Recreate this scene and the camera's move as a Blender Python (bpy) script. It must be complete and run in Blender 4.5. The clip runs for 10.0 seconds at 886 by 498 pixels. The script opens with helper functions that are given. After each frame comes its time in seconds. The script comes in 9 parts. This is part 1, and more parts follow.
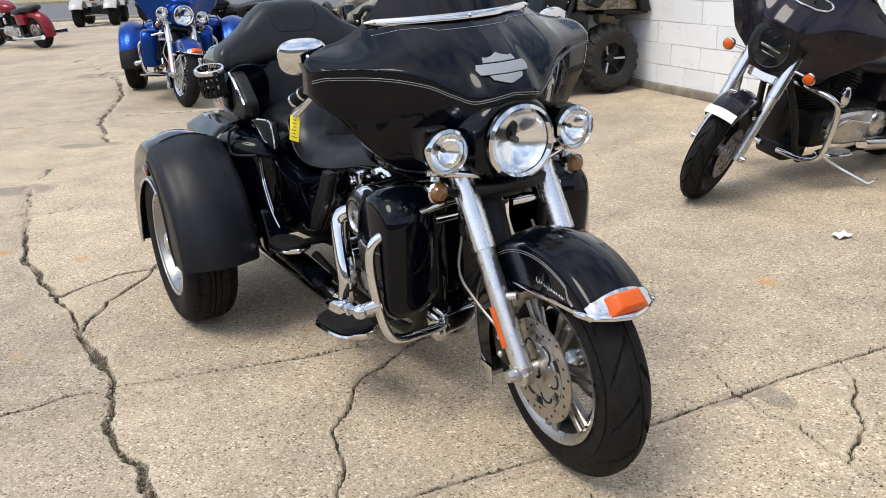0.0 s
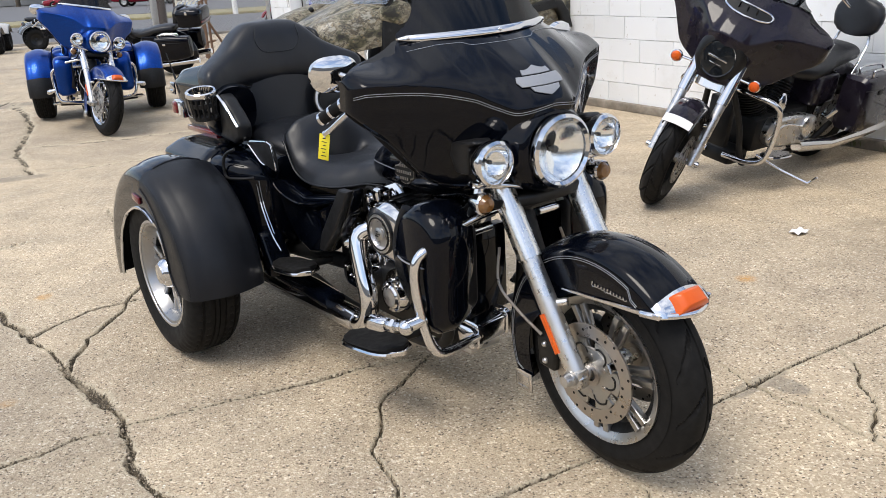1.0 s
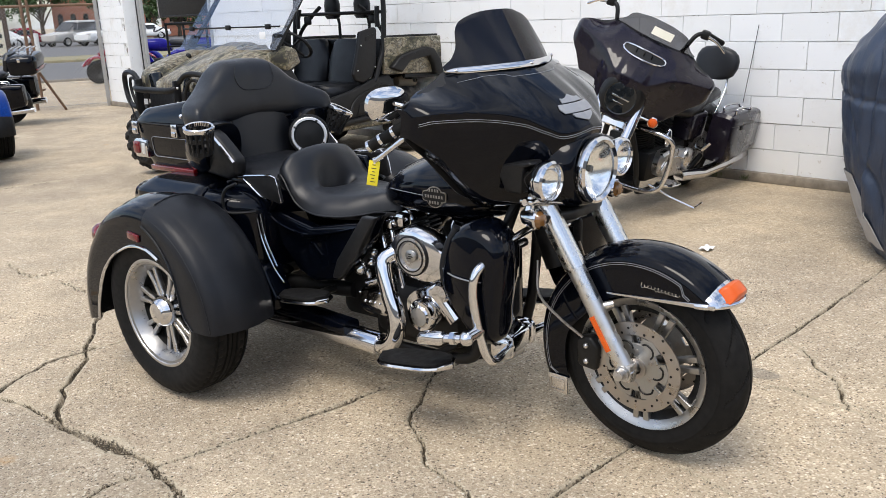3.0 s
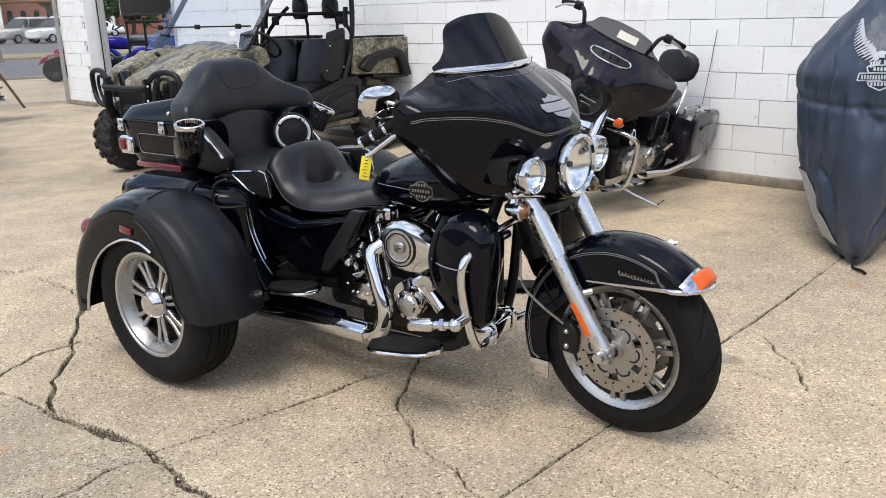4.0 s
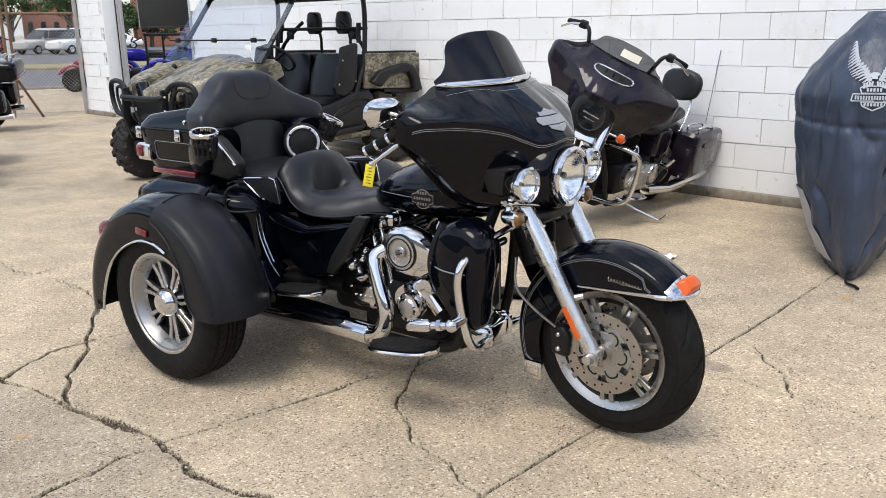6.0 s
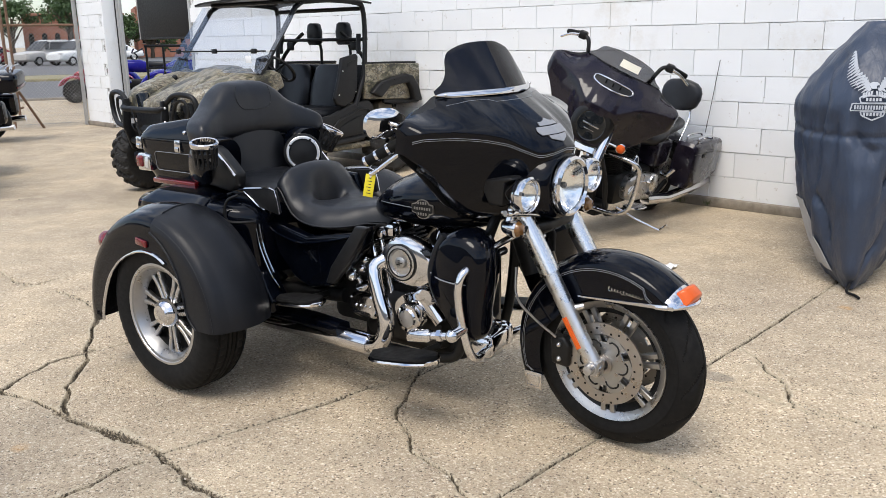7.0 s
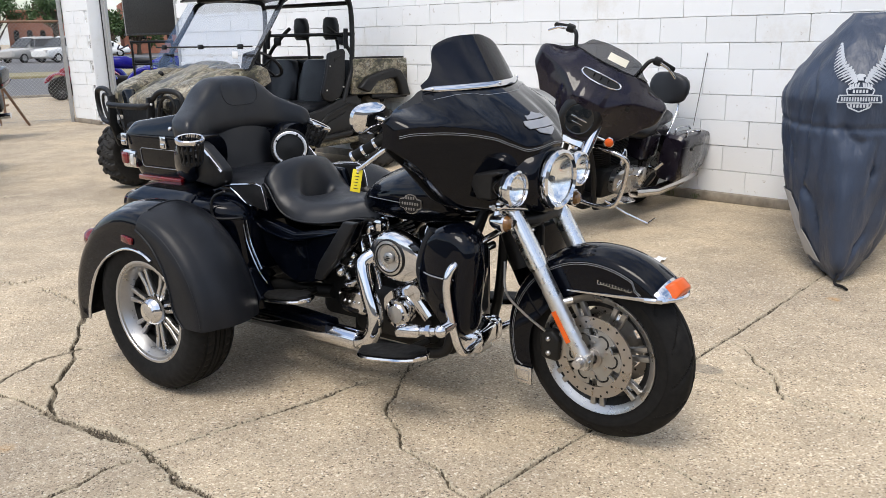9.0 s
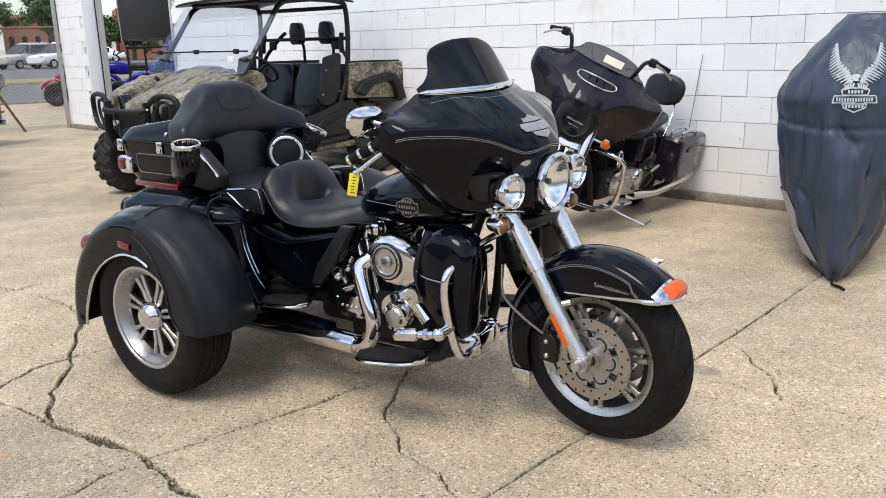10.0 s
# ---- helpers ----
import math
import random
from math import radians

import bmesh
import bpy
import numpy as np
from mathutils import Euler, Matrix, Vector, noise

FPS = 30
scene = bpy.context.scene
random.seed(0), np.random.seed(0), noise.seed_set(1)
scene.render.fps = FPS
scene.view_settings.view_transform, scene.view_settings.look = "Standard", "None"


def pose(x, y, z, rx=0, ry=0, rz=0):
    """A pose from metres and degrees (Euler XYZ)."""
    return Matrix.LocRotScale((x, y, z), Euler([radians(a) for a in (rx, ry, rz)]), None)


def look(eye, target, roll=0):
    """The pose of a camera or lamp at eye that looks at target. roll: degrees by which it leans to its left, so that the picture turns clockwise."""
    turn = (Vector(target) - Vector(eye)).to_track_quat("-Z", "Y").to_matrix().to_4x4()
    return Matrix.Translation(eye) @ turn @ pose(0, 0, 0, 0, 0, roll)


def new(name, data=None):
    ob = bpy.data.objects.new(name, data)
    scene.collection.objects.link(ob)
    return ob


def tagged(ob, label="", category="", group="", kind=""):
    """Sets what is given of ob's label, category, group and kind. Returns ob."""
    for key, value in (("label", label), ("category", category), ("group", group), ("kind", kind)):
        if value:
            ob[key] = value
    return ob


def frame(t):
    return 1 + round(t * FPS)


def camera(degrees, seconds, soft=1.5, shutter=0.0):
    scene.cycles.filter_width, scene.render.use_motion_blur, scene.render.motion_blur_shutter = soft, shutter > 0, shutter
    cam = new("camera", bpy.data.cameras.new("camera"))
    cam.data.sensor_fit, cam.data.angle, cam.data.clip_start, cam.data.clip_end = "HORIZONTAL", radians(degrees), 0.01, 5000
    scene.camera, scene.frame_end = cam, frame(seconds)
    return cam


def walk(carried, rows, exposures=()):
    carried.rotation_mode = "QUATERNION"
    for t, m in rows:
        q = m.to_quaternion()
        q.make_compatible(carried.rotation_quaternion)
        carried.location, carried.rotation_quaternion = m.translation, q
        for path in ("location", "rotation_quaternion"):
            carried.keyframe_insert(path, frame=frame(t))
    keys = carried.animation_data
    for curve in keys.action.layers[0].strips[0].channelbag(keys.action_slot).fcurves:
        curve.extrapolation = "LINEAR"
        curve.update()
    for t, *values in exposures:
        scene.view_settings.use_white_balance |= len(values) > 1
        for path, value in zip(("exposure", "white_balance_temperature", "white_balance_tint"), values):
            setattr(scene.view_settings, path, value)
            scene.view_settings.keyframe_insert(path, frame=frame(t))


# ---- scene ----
cam = camera(56.3, 10.0, 0.85)
PATH = [
    (0, (0.033, 0.004, 1.376), (0.016, 1.885, 0.699), -2.7),
    (0.5, (-0.173, 0.013, 1.369), (-0.042, 1.896, 0.707), -3.2),
    (1, (-0.375, 0.015, 1.38), (-0.144, 1.895, 0.736), -3.3),
    (1.5, (-0.59, -0.012, 1.389), (-0.224, 1.852, 0.763), -3.7),
    (2, (-0.77, -0.013, 1.391), (-0.292, 1.834, 0.791), -3.8),
    (2.2, (-0.828, 0.016, 1.382), (-0.318, 1.859, 0.794), -3.7),
    (3.3, (-1.16, -0.009, 1.37), (-0.445, 1.777, 0.822), -2.2),
    (3.5, (-1.185, -0.037, 1.388), (-0.453, 1.738, 0.827), -2.3),
    (4, (-1.234, -0.087, 1.381), (-0.472, 1.678, 0.829), -1.6),
    (4.5, (-1.24, -0.163, 1.38), (-0.479, 1.606, 0.842), -0.9),
    (5, (-1.25, -0.229, 1.381), (-0.497, 1.545, 0.847), -0.5),
    (6.5, (-1.251, -0.236, 1.382), (-0.512, 1.554, 0.881), -1.0),
    (7, (-1.25, -0.232, 1.38), (-0.506, 1.558, 0.889), -0.9),
    (7.5, (-1.251, -0.227, 1.379), (-0.503, 1.56, 0.885), -0.9),
    (8, (-1.25, -0.227, 1.376), (-0.497, 1.558, 0.88), -1.1),
    (8.5, (-1.244, -0.225, 1.38), (-0.485, 1.555, 0.878), -1.2),
    (9, (-1.24, -0.223, 1.376), (-0.475, 1.555, 0.873), -1.2),
    (9.5, (-1.244, -0.221, 1.383), (-0.476, 1.556, 0.881), -1.3),
    (10, (-1.24, -0.223, 1.377), (-0.468, 1.554, 0.881), -1.6),
]
walk(cam, [(t, look(eye, target, roll)) for t, eye, target, roll in PATH])

# ---- world and sun ----
world = bpy.data.worlds.new("sky")
scene.world = world
world.use_nodes = True
wn, wl_ = world.node_tree.nodes, world.node_tree.links
wn.clear()
sky = wn.new("ShaderNodeTexSky")
sky.sky_type = "NISHITA"
sky.sun_disc = False
SUN_AZ, SUN_EL = 228.0, 61.0
sky.sun_elevation, sky.sun_rotation = radians(SUN_EL), radians(SUN_AZ)
sky.air_density, sky.dust_density, sky.ozone_density = 1.0, 1.6, 1.0
coord = wn.new("ShaderNodeTexCoord")
squash = wn.new("ShaderNodeMapping")
squash.inputs["Scale"].default_value = (1.0, 1.0, 2.6)
cloud = wn.new("ShaderNodeTexNoise")
cloud.inputs["Scale"].default_value = 2.3
cloud.inputs["Detail"].default_value = 7.0
cloud.inputs["Roughness"].default_value = 0.58
cloud_ramp = wn.new("ShaderNodeValToRGB")
cloud_ramp.color_ramp.elements[0].position, cloud_ramp.color_ramp.elements[1].position = 0.42, 0.64
cloud_mix = wn.new("ShaderNodeMixRGB")
cloud_mix.inputs["Color2"].default_value = (5.7, 5.95, 6.5, 1)
back = wn.new("ShaderNodeBackground")
back.inputs["Strength"].default_value = 0.15
sky_out = wn.new("ShaderNodeOutputWorld")
wl_.new(coord.outputs["Generated"], squash.inputs["Vector"])
wl_.new(squash.outputs["Vector"], cloud.inputs["Vector"])
wl_.new(cloud.outputs["Fac"], cloud_ramp.inputs["Fac"])
wl_.new(cloud_ramp.outputs["Color"], cloud_mix.inputs["Fac"])
wl_.new(sky.outputs["Color"], cloud_mix.inputs["Color1"])
wl_.new(cloud_mix.outputs["Color"], back.inputs["Color"])
wl_.new(back.outputs["Background"], sky_out.inputs["Surface"])

sun_data = bpy.data.lights.new("sun", "SUN")
sun_data.energy, sun_data.angle, sun_data.color = 1.5, radians(26), (1.0, 0.94, 0.85)
sun = new("sun", sun_data)
az, el = radians(SUN_AZ), radians(SUN_EL)
sun_from = Vector((math.sin(az) * math.cos(el), math.cos(az) * math.cos(el), math.sin(el)))
sun.matrix_world = look(sun_from * 30, (0, 0, 0))
scene.view_settings.exposure = 0.62


# ---- materials ----
class Mat:
    """A node material being built: principled shader p, and a few short ways to feed it."""

    def __init__(self, name, color=(0.5, 0.5, 0.5), rough=0.5, metal=0.0, **more):
        self.m = bpy.data.materials.new(name)
        self.m.use_nodes = True
        self.n, self.l = self.m.node_tree.nodes, self.m.node_tree.links
        self.p = self.n["Principled BSDF"]
        self.p.inputs["Base Color"].default_value = (*color, 1)
        self.p.inputs["Roughness"].default_value = rough
        self.p.inputs["Metallic"].default_value = metal
        for k, v in more.items():
            self.p.inputs[k.replace("_", " ")].default_value = v
        self.at = self.n.new("ShaderNodeTexCoord").outputs["Object"]

    def noise(self, scale, detail=4.0, rough=0.6, vec=None):
        t = self.n.new("ShaderNodeTexNoise")
        t.inputs["Scale"].default_value, t.inputs["Detail"].default_value, t.inputs["Roughness"].default_value = scale, detail, rough
        self.l.new(vec or self.at, t.inputs["Vector"])
        return t.outputs["Fac"]

    def voronoi(self, scale, out="Distance", feature="F1", vec=None):
        t = self.n.new("ShaderNodeTexVoronoi")
        t.feature = feature
        t.inputs["Scale"].default_value = scale
        self.l.new(vec or self.at, t.inputs["Vector"])
        return t.outputs[out]

    def ramp(self, fac, *stops):
        r = self.n.new("ShaderNodeValToRGB")
        e = r.color_ramp.elements
        while len(e) < len(stops):
            e.new(0.5)
        for k, (pos, col) in enumerate(stops):
            e[k].position = pos
            e[k].color = (col, col, col, 1) if isinstance(col, (int, float)) else (*col, 1)
        self.l.new(fac, r.inputs["Fac"])
        return r.outputs["Color"]

    def mix(self, a, b, fac, mode="MIX"):
        x = self.n.new("ShaderNodeMixRGB")
        x.blend_type = mode
        for s, v in (("Color1", a), ("Color2", b), ("Fac", fac)):
            if isinstance(v, (int, float)):
                x.inputs[s].default_value = v if s == "Fac" else (v, v, v, 1)
            elif isinstance(v, tuple):
                x.inputs[s].default_value = (*v, 1)
            else:
                self.l.new(v, x.inputs[s])
        return x.outputs["Color"]

    def color(self, out):
        self.l.new(out, self.p.inputs["Base Color"])
        return self

    def rough(self, out):
        self.l.new(out, self.p.inputs["Roughness"])
        return self

    def bump(self, out, strength=0.3, distance=0.002):
        b = self.n.new("ShaderNodeBump")
        b.inputs["Strength"].default_value, b.inputs["Distance"].default_value = strength, distance
        self.l.new(out, b.inputs["Height"])
        self.l.new(b.outputs["Normal"], self.p.inputs["Normal"])
        return self

    def random(self):
        return self.n.new("ShaderNodeObjectInfo").outputs["Random"]


def paint_mat(name, color, flake=(0.0, 0.0, 0.0), coat=0.6, rough=0.22, spec=0.12, ior=1.5):
    k = Mat(name, color, rough, 0.0, Coat_Weight=coat, Coat_Roughness=0.02, Coat_IOR=ior, Specular_IOR_Level=spec)
    k.color(k.mix(color, flake, k.ramp(k.noise(260, 2), (0.45, 0.0), (0.75, 1.0))))
    k.rough(k.ramp(k.noise(9, 5), (0.3, rough * 0.7), (0.8, rough * 1.5)))
    return k.m


def chrome_mat(name, color=(0.66, 0.66, 0.67), rough=0.06):
    k = Mat(name, color, rough, 1.0)
    k.rough(k.ramp(k.noise(24, 5), (0.3, rough * 0.6), (0.8, rough * 2.2)))
    return k.m


def grain_mat(name, a, b, rough, scale, bump, dist=0.001, metal=0.0, **more):
    k = Mat(name, a, rough, metal, **more)
    k.color(k.mix(a, b, k.ramp(k.noise(scale * 0.11, 6), (0.3, 0.0), (0.75, 1.0))))
    n = k.noise(scale, 5)
    k.rough(k.ramp(k.noise(scale * 0.07, 4), (0.3, max(rough - 0.1, 0.03)), (0.75, min(rough + 0.12, 1))))
    k.bump(n, bump, dist)
    return k.m


BLACK = paint_mat("black_paint", (0.0009, 0.0014, 0.0032), (0.0020, 0.0032, 0.0075), coat=1.0, spec=0.03, ior=1.29)
PURPLE = paint_mat("blackberry_paint", (0.0070, 0.0058, 0.0100), (0.026, 0.0200, 0.034), rough=0.28, spec=0.06, coat=1.0, ior=1.33)


def metallic_mat(name, color, flake):
    k = Mat(name, color, 0.30, 0.85, Coat_Weight=0.35, Coat_Roughness=0.02, Coat_IOR=1.4)
    k.color(k.mix(color, flake, k.ramp(k.noise(300, 2), (0.45, 0.0), (0.7, 1.0))))
    k.rough(k.ramp(k.noise(9, 5), (0.3, 0.28), (0.8, 0.42)))
    return k.m


BLUE = metallic_mat("metallic_blue_paint", (0.0006, 0.026, 0.17), (0.002, 0.085, 0.46))
BLUEPLASTIC = paint_mat("ultramarine_plastic", (0.010, 0.008, 0.17), (0.016, 0.013, 0.24), coat=0.15)
RED = paint_mat("red_paint", (0.17, 0.004, 0.013), (0.30, 0.012, 0.03))
WHITE_PAINT = paint_mat("white_paint", (0.72, 0.72, 0.70), (0.78, 0.78, 0.76))
SILVER_PAINT = paint_mat("silver_paint", (0.42, 0.40, 0.37), (0.6, 0.58, 0.55))
GREY_PAINT = paint_mat("grey_paint", (0.06, 0.065, 0.07), (0.12, 0.12, 0.12))
CHROME = chrome_mat("chrome")
RIMGREY = chrome_mat("satin_rim_alloy", (0.46, 0.455, 0.445), 0.26)
CARRIER = chrome_mat("brushed_disc_carrier", (0.40, 0.395, 0.38), 0.34)
SLEEVE = chrome_mat("dulled_chrome", (0.70, 0.70, 0.69), 0.20)
ALLOY = chrome_mat("polished_alloy", (0.56, 0.555, 0.55), 0.27)
WHEELGREY = chrome_mat("machined_wheel_alloy", (0.38, 0.375, 0.365), 0.30)
FORKGREY = chrome_mat("cast_alloy", (0.66, 0.65, 0.63), 0.25)
SATIN = chrome_mat("satin_chrome", (0.86, 0.86, 0.86), 0.38)
STEEL = chrome_mat("disc_steel", (0.42, 0.39, 0.36), 0.3)
RUBBER = grain_mat("tyre_rubber", (0.006, 0.006, 0.006), (0.013, 0.0125, 0.012), 0.66, 420, 0.25, 0.0006, Specular_IOR_Level=0.15)
DUSTY_RUBBER = grain_mat("dusty_tyre_rubber", (0.010, 0.0095, 0.009), (0.026, 0.0235, 0.020), 0.75, 300, 0.3, 0.001)
PLASTIC = grain_mat("black_plastic", (0.006, 0.006, 0.0065), (0.012, 0.012, 0.0125), 0.45, 500, 0.15, 0.0005, Specular_IOR_Level=0.3)
MATTE = grain_mat("matte_black_metal", (0.005, 0.005, 0.005), (0.010, 0.010, 0.010), 0.45, 180, 0.1, 0.0005, Specular_IOR_Level=0.3)
GREYBODY = grain_mat("grey_powder_coat", (0.20, 0.20, 0.20), (0.28, 0.28, 0.27), 0.5, 300, 0.1, 0.0005)


def leather_mat(name, a, b, rough, spec):
    k = Mat(name, a, rough, 0.0, Specular_IOR_Level=spec)
    k.color(k.mix(a, b, k.ramp(k.noise(6, 6), (0.35, 0.0), (0.7, 1.0))))
    k.rough(k.ramp(k.noise(14, 5), (0.3, rough - 0.08), (0.75, rough + 0.12)))
    wr = k.mix(k.voronoi(330, "Distance", "F1"), k.noise(9, 5), 0.55)
    k.bump(wr, 0.22, 0.003)
    return k.m


LEATHER = leather_mat("black_leather", (0.0055, 0.0062, 0.0080), (0.011, 0.0122, 0.0155), 0.38, 0.42)
VINYL = leather_mat("black_vinyl", (0.0075, 0.0083, 0.0105), (0.0135, 0.0148, 0.0180), 0.40, 0.24)


def sheet_glass(name, tint, gloss=0.12):
    """A thin pane: tinted see-through with a clear reflection."""
    k = Mat(name, tint, 0.02)
    k.n.remove(k.p)
    tr, gl, mx, fr = k.n.new("ShaderNodeBsdfTransparent"), k.n.new("ShaderNodeBsdfGlossy"), k.n.new("ShaderNodeMixShader"), k.n.new("ShaderNodeLayerWeight")
    grow = k.ramp(fr.outputs["Facing"], (0.0, gloss * 0.25), (0.55, gloss * 0.4), (0.8, gloss * 1.3), (1.0, 0.8))
    tr.inputs["Color"].default_value = (*tint, 1)
    gl.inputs["Roughness"].default_value = 0.02
    fr.inputs["Blend"].default_value = 0.5
    k.l.new(grow, mx.inputs["Fac"])
    k.l.new(tr.outputs["BSDF"], mx.inputs[1])
    k.l.new(gl.outputs["BSDF"], mx.inputs[2])
    k.l.new(mx.outputs["Shader"], k.n["Material Output"].inputs["Surface"])
    return k.m


SMOKED = sheet_glass("smoked_screen", (0.10, 0.095, 0.11), 0.14)
TINTED = sheet_glass("light_smoked_screen", (0.42, 0.42, 0.43), 0.05)
CLEAR = sheet_glass("clear_screen", (0.89, 0.91, 0.94), 0.30)
LENS = sheet_glass("lamp_glass", (0.93, 0.95, 0.97), 0.12)
CARGLASS = Mat("dark_car_glass", (0.01, 0.012, 0.014), 0.05).m
AMBER = grain_mat("amber_lens", (0.58, 0.080, 0.008), (0.68, 0.12, 0.012), 0.3, 90, 0.3, 0.001, Coat_Weight=0.25, Specular_IOR_Level=0.25)
DULL_AMBER = grain_mat("smoked_amber_lens", (0.14, 0.06, 0.015), (0.2, 0.09, 0.02), 0.15, 90, 0.3, 0.001, Coat_Weight=0.8)
REDLENS = grain_mat("red_lens", (0.10, 0.003, 0.006), (0.16, 0.006, 0.008), 0.18, 90, 0.3, 0.001, Coat_Weight=0.8)
YELLOW = grain_mat("yellow_card", (0.72, 0.60, 0.02), (0.8, 0.68, 0.03), 0.5, 60, 0.05)
INK = Mat("black_ink", (0.015, 0.015, 0.015), 0.6).m
BADGE = grain_mat("silver_badge", (0.22, 0.23, 0.25), (0.27, 0.28, 0.30), 0.4, 60, 0.05, 0.0005)
STRIPE = Mat("silver_stripe", (0.26, 0.27, 0.29), 0.35, 0.4).m
REFLECTOR = grain_mat("lamp_reflector", (0.92, 0.91, 0.88), (0.96, 0.95, 0.92), 0.10, 30, 0.18, 0.008, 1.0)
DISH = chrome_mat("brushed_wheel_dish", (0.36, 0.36, 0.36), 0.3)
LINING = chrome_mat("dark_wheel_lining", (0.06, 0.06, 0.06), 0.45)
WHITE_TAPE = grain_mat("white_plate", (0.75, 0.75, 0.74), (0.8, 0.8, 0.8), 0.5, 60, 0.05)
RUST = grain_mat("rusty_steel", (0.13, 0.07, 0.04), (0.22, 0.14, 0.09), 0.75, 160, 0.4)
GALV = grain_mat("galvanised_steel", (0.35, 0.35, 0.34), (0.45, 0.44, 0.42), 0.5, 200, 0.2, 0.0005, 0.6)
LIME = grain_mat("lime_plastic", (0.42, 0.62, 0.06), (0.5, 0.7, 0.1), 0.4, 60, 0.05)
WOOD_DARK = grain_mat("dark_stained_wood", (0.03, 0.018, 0.012), (0.06, 0.035, 0.02), 0.65, 90, 0.3)
SIGN = grain_mat("cream_sign_board", (0.6, 0.57, 0.46), (0.68, 0.66, 0.55), 0.55, 40, 0.1)


def concrete_mat():
    """Weathered concrete: pale and dark pebbles in a tan paste, stains, rust spots, ragged soil and painted dark gaps
    in the cracks.
    """
    k = Mat("pebbled_concrete", (0.4, 0.36, 0.29), 0.85)

    def cells(scale, *stops):
        sep = k.n.new("ShaderNodeSeparateColor")
        k.l.new(k.voronoi(scale, "Color"), sep.inputs["Color"])
        return k.ramp(sep.outputs["Red"], *stops)
    tone = cells(175, (0.0, (0.09, 0.068, 0.05)), (0.045, (0.14, 0.105, 0.076)), (0.06, (0.36, 0.280, 0.205)), (0.35, (0.425, 0.345, 0.258)), (0.75, (0.535, 0.448, 0.345)), (0.94, (0.62, 0.535, 0.425)), (1.0, (0.80, 0.73, 0.63)))
    paste = k.ramp(k.noise(38, 6, 0.75), (0.3, (0.38, 0.305, 0.222)), (0.7, (0.55, 0.46, 0.355)))
    cover = k.ramp(k.noise(4, 7, 0.7), (0.36, 0.55), (0.60, 1.0))
    c = k.mix(paste, tone, cover)
    big_stone = k.ramp(k.voronoi(58, "Distance"), (0.20, 1.0), (0.30, 0.0))
    pick = cells(58, (0.0, 0.0), (0.52, 0.0), (0.54, 0.95), (1.0, 0.95))
    stone_tone = cells(58, (0.58, (0.74, 0.65, 0.52)), (0.80, (0.66, 0.54, 0.40)), (0.82, (0.20, 0.165, 0.13)), (0.93, (0.16, 0.13, 0.105)), (0.94, (0.82, 0.78, 0.70)))
    c = k.mix(c, stone_tone, k.mix(big_stone, pick, 1.0, "MULTIPLY"))
    pit = k.ramp(k.voronoi(62, "Distance", "F1", k.mix(k.at, k.noise(120, 2), 0.012, "ADD")), (0.12, 0.06), (0.19, 1.0))
    c = k.mix(c, pit, cells(62, (0.26, 0.92), (0.28, 0.0)), "MULTIPLY")
    speck = k.ramp(k.noise(46, 2, 0.5), (0.655, 0.0), (0.685, 0.70))
    c = k.mix(c, (0.80, 0.72, 0.60), speck)
    big = k.ramp(k.noise(0.55, 6, 0.62), (0.32, (0.78, 0.775, 0.79)), (0.5, (0.98, 0.975, 0.97)), (0.68, (1.12, 1.10, 1.06)))
    c = k.mix(c, big, 1.0, "MULTIPLY")
    mid = k.ramp(k.noise(3.1, 6, 0.65), (0.33, (0.84, 0.835, 0.82)), (0.66, (1.12, 1.115, 1.09)))
    c = k.mix(c, mid, 1.0, "MULTIPLY")
    stain = k.ramp(k.noise(1.7, 8, 0.72), (0.65, 0.0), (0.78, 0.45))
    c = k.mix(c, (0.20, 0.165, 0.12), stain)
    wob = k.mix(k.at, k.noise(7, 4, 0.7), 0.06, "ADD")
    rust = k.mix(k.ramp(k.voronoi(1.9, "Distance", "F1", wob), (0.05, 0.85), (0.11, 0.0)), k.ramp(k.noise(60, 4, 0.7), (0.35, 0.3), (0.6, 1.0)), 1.0, "MULTIPLY")
    c = k.mix(c, (0.56, 0.29, 0.075), rust)
    old = k.n.new("ShaderNodeAttribute")
    old.attribute_name = "grey_ground"
    c = k.mix(c, k.mix(c, (0.84, 0.85, 0.865), 1.0, "MULTIPLY"), old.outputs["Fac"])
    damp = k.n.new("ShaderNodeAttribute")
    damp.attribute_name = "damp"
    wet = k.ramp(k.mix(damp.outputs["Fac"], k.noise(9, 6, 0.7), 0.40), (0.36, 0.0), (0.52, 0.55))
    c = k.mix(c, (0.17, 0.155, 0.135), wet)
    att = k.n.new("ShaderNodeAttribute")
    att.attribute_name = "soil"
    ragged = k.mix(att.outputs["Fac"], k.ramp(k.noise(75, 5, 0.7), (0.2, 0.0), (0.8, 1.0)), 0.30)
    worn = k.ramp(ragged, (0.27, 0.0), (0.46, 0.65))
    c = k.mix(c, k.mix((0.33, 0.275, 0.195), (0.62, 0.55, 0.44), k.noise(90, 3)), worn)
    # the near-black stop paints the dark of open gaps; the rest is rubble
    soil = k.ramp(k.noise(140, 4, 0.7), (0.34, (0.016, 0.013, 0.009)), (0.50, (0.060, 0.047, 0.031)), (0.66, (0.24, 0.195, 0.135)))
    chips = cells(52, (0.70, 0.0), (0.72, 0.8))
    c = k.mix(c, (0.66, 0.59, 0.47), k.mix(k.mix(chips, k.ramp(k.voronoi(52, "Distance"), (0.24, 1.0), (0.36, 0.0)), 1.0, "MULTIPLY"), k.ramp(ragged, (0.30, 0.0), (0.44, 1.0)), 1.0, "MULTIPLY"))
